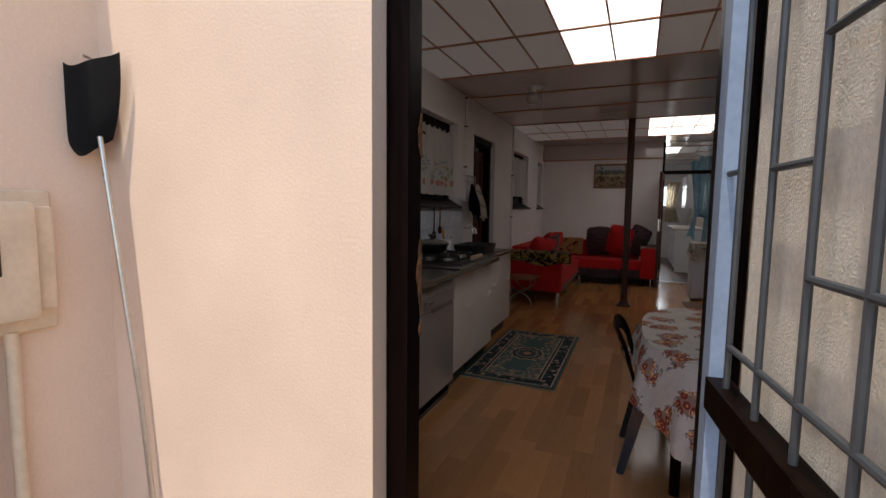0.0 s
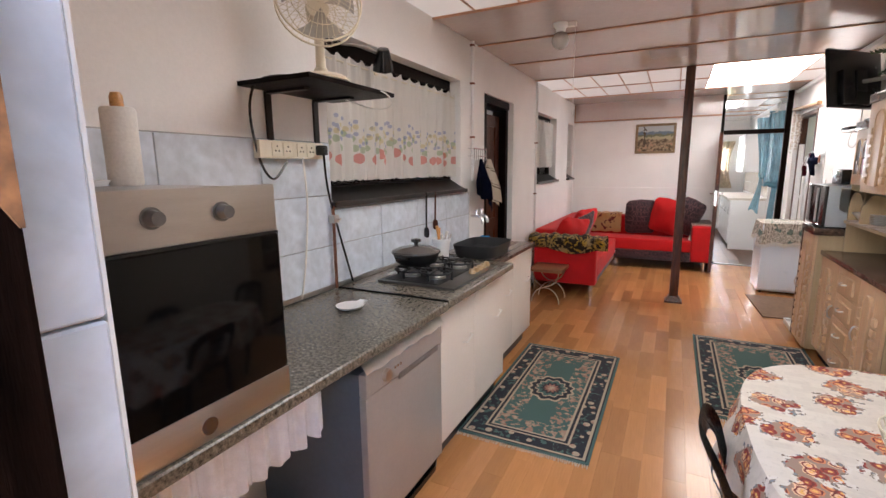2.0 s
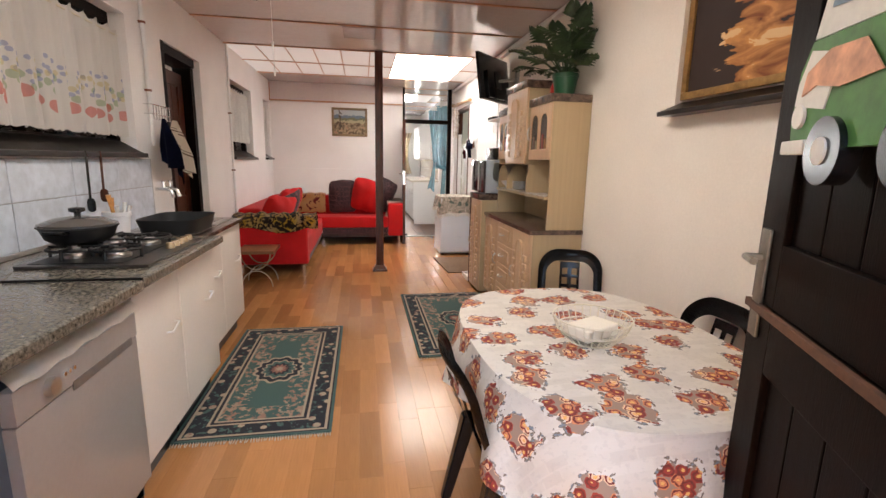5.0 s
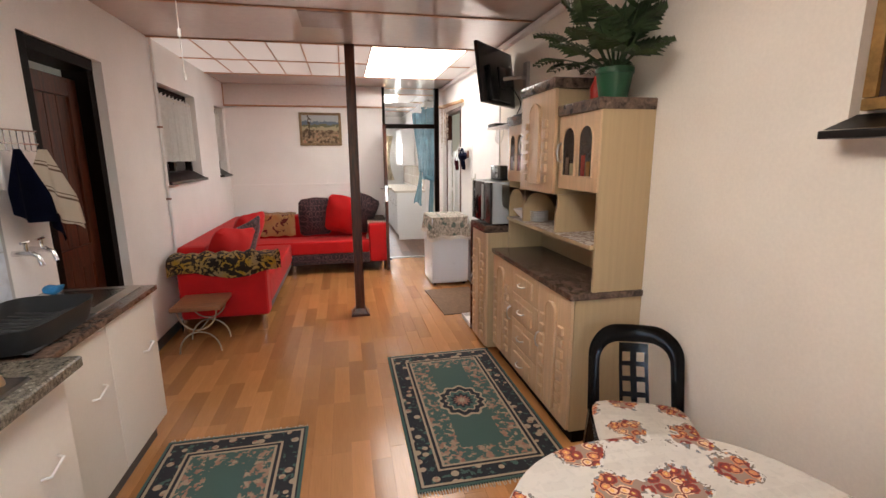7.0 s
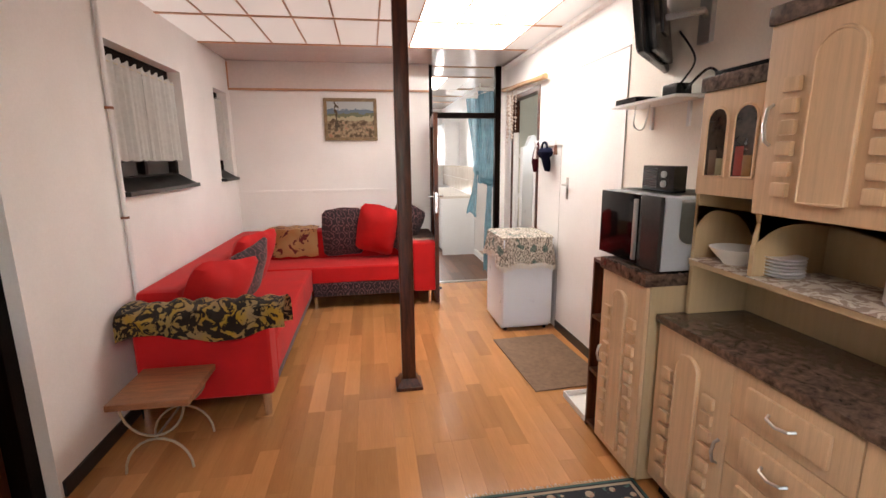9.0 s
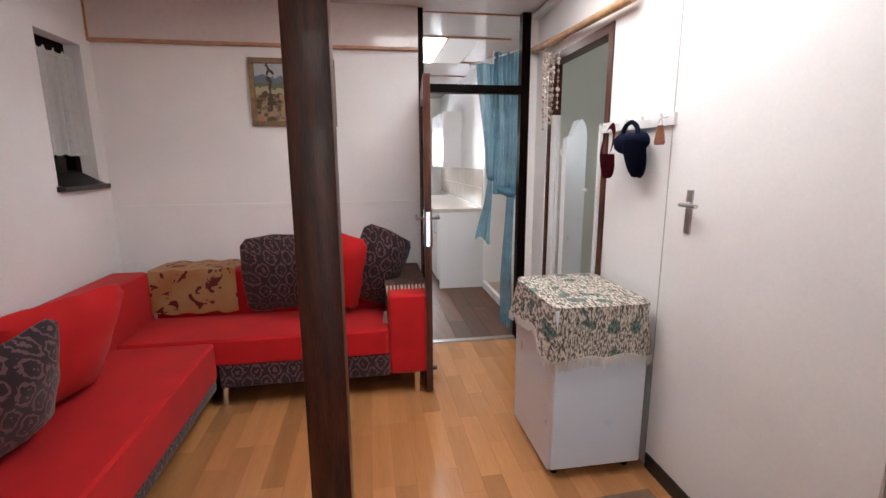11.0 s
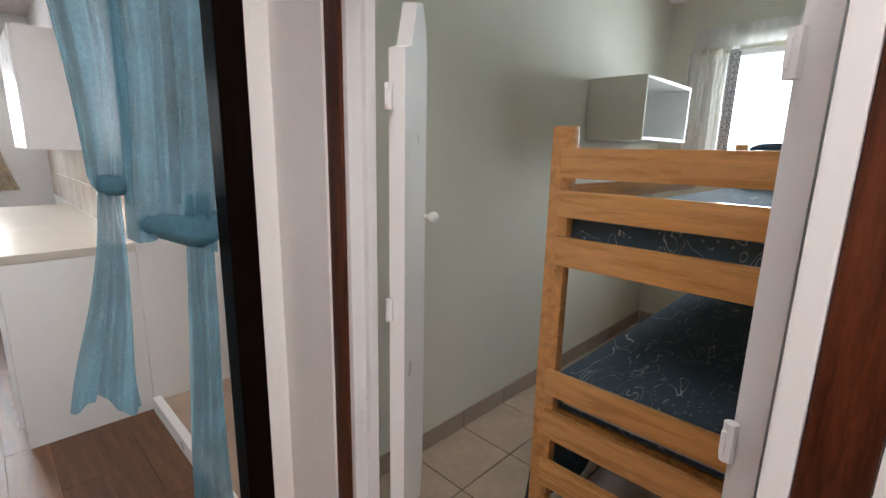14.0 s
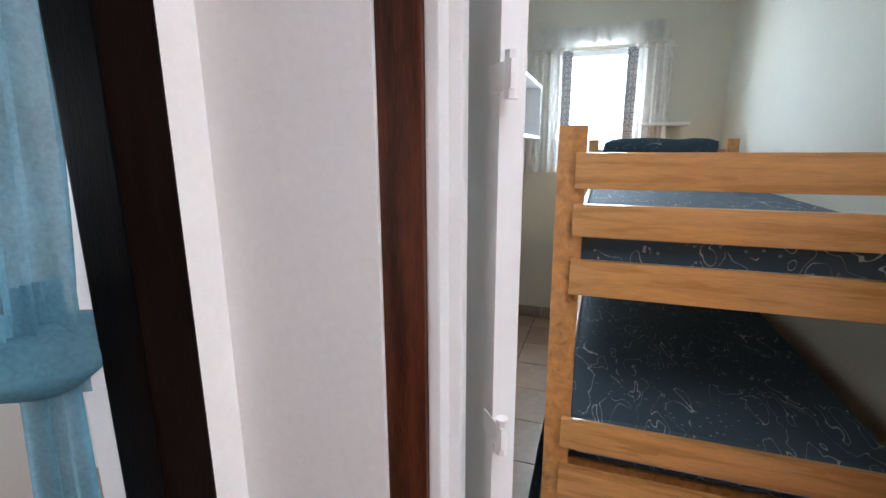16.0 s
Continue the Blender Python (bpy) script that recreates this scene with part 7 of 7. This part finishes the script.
part("stop", box(0.0455, 0.068, 0.361, 0.3915, 0.0, 1.72, 0.003), WHITE_GLOSS, bj, "white lining board", soft=False)


def half_door(name, hinge, rz, label, flip=1):
    h = thing(name, label, "door", (0, 0, 0), kind="structure")
    h.matrix_world = pose(hinge[0], hinge[1], 0, 0, 0, rz)
    bm = bmesh.new()
    pts = [(0, 0.30), (0.32, 0.36), (0.36, 0.46), (0.36, 1.58), (0.33, 1.66), (0.26, 1.70), (0.17, 1.68), (0.09, 1.58), (0, 1.56)]
    pts = [(y * 0.86, z) for y, z in pts]
    a = [bm.verts.new((-0.016, flip * y, z)) for y, z in pts]
    c = [bm.verts.new((0.016, flip * y, z)) for y, z in pts]
    bm.faces.new(a)
    bm.faces.new(c[::-1])
    n = len(pts)
    for k in range(n):
        bm.faces.new((a[k], c[k], c[(k + 1) % n], a[(k + 1) % n]))
    part("leaf", bm, WHITE_GLOSS, h, soft=False)
    for s in (-1, 1):
        bm = bmesh.new()
        tube(bm, [(s * 0.016, flip * 0.28, 1.20), (s * 0.032, flip * 0.28, 1.20)], 0.006, 10)
        pad(bm, (s * 0.042, flip * 0.28, 1.20), (0.014, 0.014, 0.014), 2, 10)
        part("knob", bm, WHITE_PLASTIC, h, "small white knob")
    for z in (0.55, 1.045, 1.47):
        bm = bmesh.new()
        tube(bm, [(-0.012, flip * -0.018, z - 0.024), (-0.012, flip * -0.018, z + 0.024)], 0.008, 8)
        bx(bm, -0.018, -0.012, min(0, flip * 0.022) - 0.028, max(0, flip * 0.022), z - 0.015, z + 0.015, 0.002)
        part("hinge", bm, WHITE_GLOSS, h, "white painted spring hinge")
    return h


half_door("door_half_north", (1.418, 9.515), -51, "white half door with a curved top standing open")
half_door("door_half_south", (1.42, 8.880), -100.5, "white half door standing open against the bunk side")
br = thing("branch_rod", "peeled wooden branch fixed above the bedroom doorway", "branch", (XR - 0.05, 9.2, 2.16))
bm = bmesh.new()
tube(bm, [(0, 0.62, 0.03), (0.0, 0.35, 0.005), (0.01, 0.0, 0.0), (0.0, -0.35, -0.02), (0.0, -0.66, -0.03)], [0.022, 0.026, 0.02, 0.021, 0.024], 10)
part("branch", bm, mat("peeled_branch", (0.46, 0.27, 0.13), 0.5, var=0.3, scale=14, bump=0.4), br)
for y in (0.5, -0.55):
    bm = bmesh.new()
    tube(bm, [(0.0, y, 0.0), (0.05, y, 0.0)], 0.006, 8)
    part("peg", bm, STEEL, br)
sm = thing("shell_mobile", "hanging mobile of threaded sea shells and beads", "mobile", (XR - 0.06, 9.46, 2.14))
rnd = random.Random(9)
SHELL = mat("sea_shell", (0.62, 0.50, 0.42), 0.35, var=0.35, scale=40)
for k in range(9):
    ox, oy = rnd.uniform(-0.05, 0.03), -0.08 + 0.02 * k
    ln = 0.30 + 0.25 * math.sin(3.14 * k / 8) + rnd.uniform(-0.04, 0.04)
    bm = bmesh.new()
    tube(bm, [(ox, oy, 0), (ox, oy, -ln)], 0.0012, 4)
    z = -0.06
    while z > -ln:
        vs = bmesh.ops.create_icosphere(bm, subdivisions=1, radius=rnd.uniform(0.008, 0.015))["verts"]
        sx = rnd.uniform(0.6, 1.1)
        for v in vs:
            v.co = Vector((v.co.x * sx + ox, v.co.y + oy, v.co.z * rnd.uniform(0.9, 1.3) + z))
        z -= rnd.uniform(0.022, 0.05)
    part("shell_string", bm, SHELL, sm)

# ---- bedroom ----
bb = thing("bunk_bed", "varnished pine bunk bed with end rails", "bunk bed", (1.99, 9.10, 0))
for x in (0.0, 2.02):
    for y in (-0.385, 0.385):
        part("post", box(x, x + 0.035, y - 0.032, y + 0.032, 0, 1.445, 0.004), PINE, bb)
    for z in ((1.305, 1.385), (1.195, 1.27), (1.055, 1.14), (0.645, 0.725), (0.50, 0.59), (0.33, 0.42)):
        if x > 1 and z[0] < 1:
            continue
        part("end_rail", box(x - 0.02 if x < 1 else x + 0.036, x - 0.001 if x < 1 else x + 0.055, -0.375, 0.375, z[0], z[1], 0.004), mat("varnished_pine_rail", (0.72, 0.36, 0.115), 0.28, var=0.2, scale=4, fine=30, stretch=(10, 0.8, 10), bump=0.08, coat=0.4, warp=0.6), bb)
for y in (-0.386, 0.386):
    for z0, z1 in ((1.06, 1.15), (0.56, 0.65)):
        part("side_rail", box(0.036, 2.019, y - 0.011, y + 0.011, z0, z1, 0.003), PINE, bb)
part("guard_rail", box(0.036, 1.3, 0.397, 0.415, 1.32, 1.39, 0.003), PINE, bb)
part("guard_rail", box(0.036, 1.3, 0.397, 0.415, 1.22, 1.28, 0.003), PINE, bb)
for k in range(9):
    part("slat", box(0.1 + k * 0.22, 0.18 + k * 0.22, -0.37, 0.37, 1.062, 1.08), PINE, bb, soft=False)
SHEET_EDGE = mat("pale_grey_sheet", (0.50, 0.50, 0.54), 0.9, var=0.2, scale=18, fine=120, bump=0.5)
for nm, z, lb in (("mattress", 1.082, "slate blue mattress with white script pattern on the upper bunk"), ("mattress", 0.58, "slate blue mattress with white script pattern on the lower bunk")):
    mt = thing(nm, lb, "mattress", (3.01, 9.10, z))
    part("ticking", box(-0.985, 0.985, -0.368, 0.368, 0, 0.125, 0.03, 3), BEDDING, mt)
    part("side_band", box(-0.991, -0.9855, -0.335, 0.335, 0.028, 0.05, 0.002), SHEET_EDGE, mt, "pale grey folded sheet edge")
    for z_ in (0.022, 0.103):
        bm = bmesh.new()
        tube(bm, [(-0.982, -0.34, z_), (-0.986, 0.0, z_), (-0.982, 0.34, z_)], 0.005, 8)
        part("piping", bm, BEDDING, mt)
part("bed_base", box(0.04, 2.015, -0.37, 0.37, 0.555, 0.579), PINE, bb)
cushion_ = thing("pillow", "slate blue pillow standing at the bunk head", "pillow", (3.94, 9.12, 1.34))
cushion_.matrix_world = pose(3.93, 9.12, 1.335, 0, 0, 90) @ pose(0, 0, 0, -22, 0, 0)
bm = bmesh.new()
pad(bm, (0, 0, 0), (0.31, 0.04, 0.12), 9, 18, 0.012, 0.6)
part("cover", bm, BEDDING, cushion_)
qb = thing("hanging_sheet", "slate blue sheet hanging to the floor from the lower bunk", "sheet", (2.02, 9.5, 0))
bm = bmesh.new()
sheet(bm, lambda u, v: (0.05 + 1.2 * u, 0.04 + 0.02 * math.sin(14 * u) * v + 0.05 * v, 0.56 - 0.54 * v), 30, 10, 0.006)
part("sheet", bm, BEDDING, qb)
bs = thing("box_shelf", "white painted open box shelf on the bedroom wall", "shelf", (3.43, 10.178, 1.455))
part("end", box(0, 0.018, -0.335, 0, 0, 0.345, 0.003), GREEN_WALL, bs)
part("end", box(0.70, 0.718, -0.335, 0, 0, 0.345, 0.003), WHITE_GLOSS, bs)
part("top", box(0.0185, 0.6995, -0.335, 0, 0.327, 0.345, 0.002), WHITE_GLOSS, bs)
part("bottom", box(0.0185, 0.6995, -0.335, 0, 0, 0.018, 0.002), WHITE_GLOSS, bs)
part("back", box(0.0185, 0.6995, -0.008, 0, 0.0185, 0.3265), WHITE_GLOSS, bs)
ws = thing("corner_shelf", "small white corner shelf on a bracket", "shelf", (4.6, 9.04, 1.545))
part("board", box(-0.2, 0, -0.15, 0.15, 0, 0.016, 0.003), WHITE_GLOSS, ws)
part("bracket", box(-0.15, 0, -0.008, 0.008, -0.12, -0.0005, 0.002), WHITE_GLOSS, ws)
bw = thing("window_bedroom", "white bedroom window with louvre panes", "window", (4.66, 9.495, 1.30), kind="structure")
for a, b, c, d in ((-0.255, -0.215, 0, 0.79), (0.215, 0.255, 0, 0.79), (-0.215, 0.215, 0, 0.04), (-0.215, 0.215, 0.75, 0.79)):
    part("frame_bar", box(-0.03, 0.02, a, b, c, d, 0.003), WHITE_GLOSS, bw, soft=False)
part("pane", box(0.006, 0.012, -0.2145, 0.2145, 0.0405, 0.7495), GLASS, bw, soft=False).visible_shadow = False
for k in range(9):
    part("glazing_bar", box(-0.012, -0.006, -0.214, 0.214, 0.075 + k * 0.076, 0.080 + k * 0.076), WHITE_GLOSS, bw, soft=False)
# added emissive board that gives the bedroom window its daylight glow
structure("backdrop_glow_bedroom", box(5.6, 5.64, 7.6, 11.4, -0.1, 3.4), FARBRIGHT, "glowing board added as daylight outside the bedroom window", "backdrop")
for y0, y1 in ((9.70, 10.02), (9.02, 9.30)):
    net_curtain("net_curtain", y0, y1, 1.22, 2.10, 4, LACE, "white lace side curtain with a grey patterned edge", x=4.55)
LEDGE = damask_mat("grey_patterned_edging", (0.60, 0.60, 0.62), (0.14, 0.13, 0.16), 30)
for y in (9.275, 9.715):
    e = thing("curtain_edging", "grey and white patterned curtain border", "curtain", (4.535, y, 1.24))
    part("band", box(-0.004, 0.004, -0.035, 0.035, 0, 0.84, 0.001), LEDGE, e)
vl = thing("window_valance", "white lace valance above the bedroom window", "valance", (4.53, 9.52, 2.10))
bm = bmesh.new()
sheet(bm, lambda u, v: (0.008 * math.sin(50 * u), -0.46 + 0.92 * u, 0.14 * (1 - v)), 60, 4, 0.003)
part("cloth", bm, LACE, vl)

# ---- scullery ----
kb = thing("scullery_cabinet", "white base cabinet with a pale worktop", "cabinet", (XR, 11.42, 0))
part("carcass", box(-0.50, -0.002, 0.02, 2.0, 0.09, 0.86, 0.003), WHITE_GLOSS, kb)
part("plinth", box(-0.46, -0.002, 0.03, 1.99, 0, 0.089), REDWOOD, kb)
part("worktop", box(-0.56, -0.002, 0.0, 2.05, 0.861, 0.90, 0.006), mat("pale_beige_worktop", (0.66, 0.60, 0.53), 0.35, var=0.08), kb, "pale beige worktop")
for k in range(4):
    dd = part("door", box(-0.52, -0.501, 0.03 + k * 0.49, 0.512 + k * 0.49, 0.10, 0.85, 0.003), WHITE_GLOSS, kb)
    bm = bmesh.new()
    tube(bm, [(-0.52, 0.08 + k * 0.49, 0.62), (-0.545, 0.08 + k * 0.49, 0.63), (-0.545, 0.08 + k * 0.49, 0.69), (-0.52, 0.08 + k * 0.49, 0.70)], 0.005, 8)
    part("handle", bm, CHROME, dd, "small chrome handle")
part("end_panel", box(-0.50, -0.002, 0.0, 0.0195, 0.0, 0.86, 0.002), WHITE_GLOSS, kb, "white end panel")
ku = thing("wall_cabinet", "white glossy wall cabinet", "cabinet", (XR, 12.6, 1.33))
part("carcass", box(-0.245, -0.002, 0, 1.0, 0, 0.72, 0.004), WHITE_GLOSS, ku)
for k in range(2):
    dd = part("door", box(-0.265, -0.246, 0.003 + k * 0.5, 0.497 + k * 0.5, 0.003, 0.717, 0.003), WHITE_GLOSS, ku)
    bm = bmesh.new()
    tube(bm, [(-0.265, 0.44 + k * 0.06, 0.06), (-0.28, 0.44 + k * 0.06, 0.06)], 0.01, 10)
    part("knob", bm, CHROME, dd)
bt = thing("wall_tiles", "pale beige wall tiles behind the scullery worktop", "tiles", (XR, 11.46, 0.905), kind="structure")
TB = mat("pale_beige_wall_tile", (0.66, 0.58, 0.50), 0.2, var=0.06, per_object=0.04)
for j in range(2):
    for i in range(9):
        part("tile", box(-0.009, -0.001, 0.002 + i * 0.33, 0.328 + i * 0.33, 0.002 + j * 0.21, 0.208 + j * 0.21, 0.002, 1), TB, bt, soft=False)
wn2 = thing("window_scullery", "scullery window with a dark roller blind and slats", "window", (0.5, 14.53, 1.34), kind="structure")
for a, b, c, d in ((-0.45, -0.41, 0, 0.58), (0.41, 0.45, 0, 0.58), (-0.41, 0.41, 0, 0.035), (-0.41, 0.41, 0.545, 0.58), (-0.02, 0.02, 0.035, 0.545)):
    part("frame_bar", box(a, b, -0.02, 0.02, c, d, 0.003), BLACKPAINT, wn2, soft=False)
for k in range(16):
    part("blind_slat", box(0.05, 0.40, -0.045, -0.025, 0.045 + k * 0.032, 0.049 + k * 0.032), BLACKPAINT, wn2, soft=False)
# added emissive board, bright in place of the daylight beyond the slats
structure("backdrop_glow_scullery", box(-1.5, 2.5, 16.0, 16.04, -0.1, 3.6), FARBRIGHT, "glowing board added as daylight outside the scullery window", "backdrop")
cu = thing("window_curtain", "cream patterned curtain beside the scullery window", "curtain", (0.93, 14.44, 0.95))
bm = bmesh.new()
sheet(bm, lambda u, v: (-0.17 + 0.34 * u * (1 - 0.3 * math.sin(3.14 * v)), 0.02 * math.sin(28 * u), 1.05 * (1 - v)), 50, 10)
part("cloth", bm, mat("cream_print_curtain", (0.62, 0.52, 0.38), 0.85, var=0.25, scale=14, translucent=0.35), cu)
sb = thing("wall_lamp", "small white wall lamp near the scullery ceiling", "lamp", (XR - 0.02, 11.0, 2.28))
bm = bmesh.new()
pad(bm, (-0.05, 0.0, 0), (0.06, 0.07, 0.05), 3, 14)
part("shade", bm, WHITE_PLASTIC, sb)
bm = bmesh.new()
tube(bm, [(-0.02, 0, 0.03), (0.0, 0, 0.165)], 0.008, 8)
part("stem", bm, WHITE_PLASTIC, sb)
stp = structure("floor_shower", box(XR + 0.03, 2.1, 10.25, 11.4, -0.1, 0.05), TILE_FLOOR, "raised beige tiled shower floor", "floor")
structure("shower_kerb", box(XR - 0.01, XR + 0.029, 10.25, 11.4, -0.05, 0.075, 0.004), WHITE_GLOSS, "low white shower kerb", "kerb")
# sheer curtain tied at the partition
tcu = thing("sheer_curtain", "teal sheer curtain tied in a knot at the partition opening", "curtain", (0, 9.97, 0))


def gathered(xa, za, xb, zb, wa, wb, n, ph, flare=0.0):
    def fn(u, v):
        s = v
        w = wa + (wb - wa) * s + flare * s * s
        cx, cz = xa + (xb - xa) * s, za + (zb - za) * s
        sway = 0.02 * math.sin(3.1 * s + ph) * s
        q = u + 0.05 * math.sin(9 * u + ph) + 0.04 * math.sin(5 * s + ph)
        fold = 0.022 * math.sin(n * 6.283 * q + ph) + 0.012 * math.sin(n * 2.7 * 6.283 * q + 2 * ph + 3 * s)
        return (cx + w * (u - 0.5) + sway, fold * (0.4 + w * 3), cz - (0.05 + 0.10 * flare) * (u - 0.5) * s - 0.02 * math.sin(7 * u + ph) * s)
    return fn


for nm, fn in (("drop", gathered(0.99, 2.12, 1.02, 1.28, 0.18, 0.07, 2, 0)), ("drop", gathered(1.14, 2.20, 1.15, 1.16, 0.20, 0.18, 3, 1)),
               ("tail", gathered(1.02, 1.29, 0.985, 0.80, 0.04, 0.07, 2, 2, 0.06)), ("tail", gathered(1.19, 1.26, 1.17, 0.08, 0.06, 0.11, 2, 3))):
    bm = bmesh.new()
    sheet(bm, fn, 40, 16)
    part(nm, bm, TEAL, tcu)
bm = bmesh.new()
pad(bm, (1.16, 0, 1.175), (0.09, 0.04, 0.032), 2.4, 18, 0.035)
pad(bm, (1.02, 0, 1.285), (0.026, 0.026, 0.022), 3, 12, 0.012)
part("knot", bm, TEAL, tcu, "bunched teal knot")
bm = bmesh.new()
tube(bm, [(0.85, 0, 2.10), (1.28, 0, 2.24)], 0.006, 8)
part("cord", bm, WHITE_PLASTIC, tcu)

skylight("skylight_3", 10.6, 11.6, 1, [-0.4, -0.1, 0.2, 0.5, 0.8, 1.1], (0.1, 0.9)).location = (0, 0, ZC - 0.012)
bm = bmesh.new()
for y in (9.95, 10.6, 11.6, 12.4, 13.2):
    bx(bm, XL, XR + 0.02, y - 0.014, y + 0.014, ZC - 0.006, ZC + 0.003)
tagged(part("trim_scullery_ceiling", bm, STRIP, soft=False), "brown cover strips across the scullery ceiling", "trim", kind="structure")

# ---- tiles and planks last ----
sp_ = thing("wall_splashback", "blue-grey marbled splashback tiles", "tiles", (XL, 2.25, 0.0), kind="structure")
part("grout_bed", box(0.0, 0.004, 0.0, 1.545, 0.80, 1.585), GROUT, sp_, soft=False)
part("grout_bed", box(0.0, 0.004, 1.5455, 3.27, 0.80, 1.262), GROUT, sp_, soft=False)
TWD, THT = 0.425, 0.25


def plain_mesh(name, bm, material):
    bmesh.ops.recalc_face_normals(bm, faces=bm.faces)
    me = bpy.data.meshes.new(name)
    bm.to_mesh(me)
    bm.free()
    me.materials.append(material)
    return me


def piece(name, me, parent, at, rz=0.0):
    o = new(name, me)
    o.parent = parent
    o.location = at
    o.rotation_euler = (0, 0, rz)
    return o


for j in range(3):
    z = 0.832 + j * THT
    cuts = [k * TWD - 0.155 for k in range(10)]
    for a, b in zip(cuts, cuts[1:]):
        spans = [(max(a, 0.0), min(b, 1.545)), (max(a, 1.547), min(b, 3.27))]
        if b <= 1.545 or a >= 1.547:
            spans = [(max(a, 0.0), min(b, 3.27))]
        for p, q in spans:
            over = p > 1.54
            if q - p < 0.03 or (over and j == 2):
                continue
            h = 0.178 if over and j == 1 else THT
            piece("tile", plain_mesh("tile", box(0.003, 0.010, 0.002, q - p - 0.002, 0.002, h - 0.002, 0.0015, 1), TILE_BLUE), sp_, (0, p, z))

fl = bpy.data.objects["floor"]
PW, PL, COLS = 0.098, 0.50, 30
rest_v, rest_f = [], []
for i in range(COLS):
    x = XL + 0.001 + i * PW
    rnd = random.Random(i * 7 + 3)
    y = 2.05 - rnd.choice((0.0, 0.17, 0.34, 0.08, 0.25, 0.42))
    while y < 9.86:
        a, b = max(y, 2.05), min(y + PL, 9.862)
        if b - a > 0.02 and a < 6.6:
            nm = "plank_%d" % int(round(b - a, 3) * 1000)
            me = bpy.data.meshes.get(nm)
            if me is None:
                me = plain_mesh(nm, box(0.0003, PW - 0.0003, 0.0004, b - a - 0.0004, -0.0055, 0.0, 0.0003, 1), PLANK)
            piece("plank", me, fl, (x, a, 0))
        elif b - a > 0.02:
            k = len(rest_v)
            rest_v += [(x + p, q, z) for z in (-0.0055, 0.0) for p, q in ((0.0003, a + 0.0004), (PW - 0.0003, a + 0.0004), (PW - 0.0003, b - 0.0004), (0.0003, b - 0.0004))]
            rest_f += [(k + 4, k + 5, k + 6, k + 7)] + [(k + j, k + (j + 1) % 4, k + 4 + (j + 1) % 4, k + 4 + j) for j in range(4)]
        y += PL
rest = bpy.data.meshes.new("plank_field")
rest.from_pydata(rest_v, [], rest_f)
rest.materials.append(PLANK_FIELD)
field_ = new("plank_field", rest)
field_.parent = fl
field_["kind"] = "stuff"
fl2 = bpy.data.objects["floor_scullery"]
for i in range(9):
    x = 0.0 + i * 0.15
    rnd = random.Random(i * 5 + 1)
    y = 9.906 - rnd.uniform(0, 0.9)
    while y < 14.5:
        a, b = max(y, 9.906), min(y + 1.1, 14.5)
        if b - a > 0.03:
            piece("plank", plain_mesh("plank", box(0.0006, 0.1494, 0.0008, b - a - 0.0008, -0.0055, 0.0, 0.0006, 1), PLANK2), fl2, (x, a, 0))
        y += 1.1
structure("floor_scullery_rest", box(XL, -0.001, 9.906, 14.5, -0.0055, -0.0005), PLANK2, "dark laminate floor of the scullery", "floor")
fl3 = bpy.data.objects["floor_bedroom"]
tm = plain_mesh("tile", box(0.003, 0.327, 0.003, 0.327, -0.0055, 0.0, 0.001, 1), TILE_FLOOR)
for i in range(10):
    for j in range(5):
        piece("tile", tm, fl3, (XR + 0.075 + i * 0.33, 8.56 + j * 0.33, 0))
bsk = thing("baseboard_bedroom", "taupe tile skirting in the bedroom", "skirting", (0, 0, 0), kind="structure")
sm_ = plain_mesh("tile", box(0.002, 0.328, -0.009, 0.0, 0.001, 0.095, 0.0015, 1), TILE_SKIRT)
for i in range(10):
    piece("tile", sm_, bsk, (XR + 0.075 + i * 0.33, 10.179, 0))
sm2 = plain_mesh("tile", box(-0.009, 0.0, 0.002, 0.328, 0.001, 0.095, 0.0015, 1), TILE_SKIRT)
for i in range(4):
    piece("tile", sm2, bsk, (4.599, 8.84 + i * 0.33, 0))
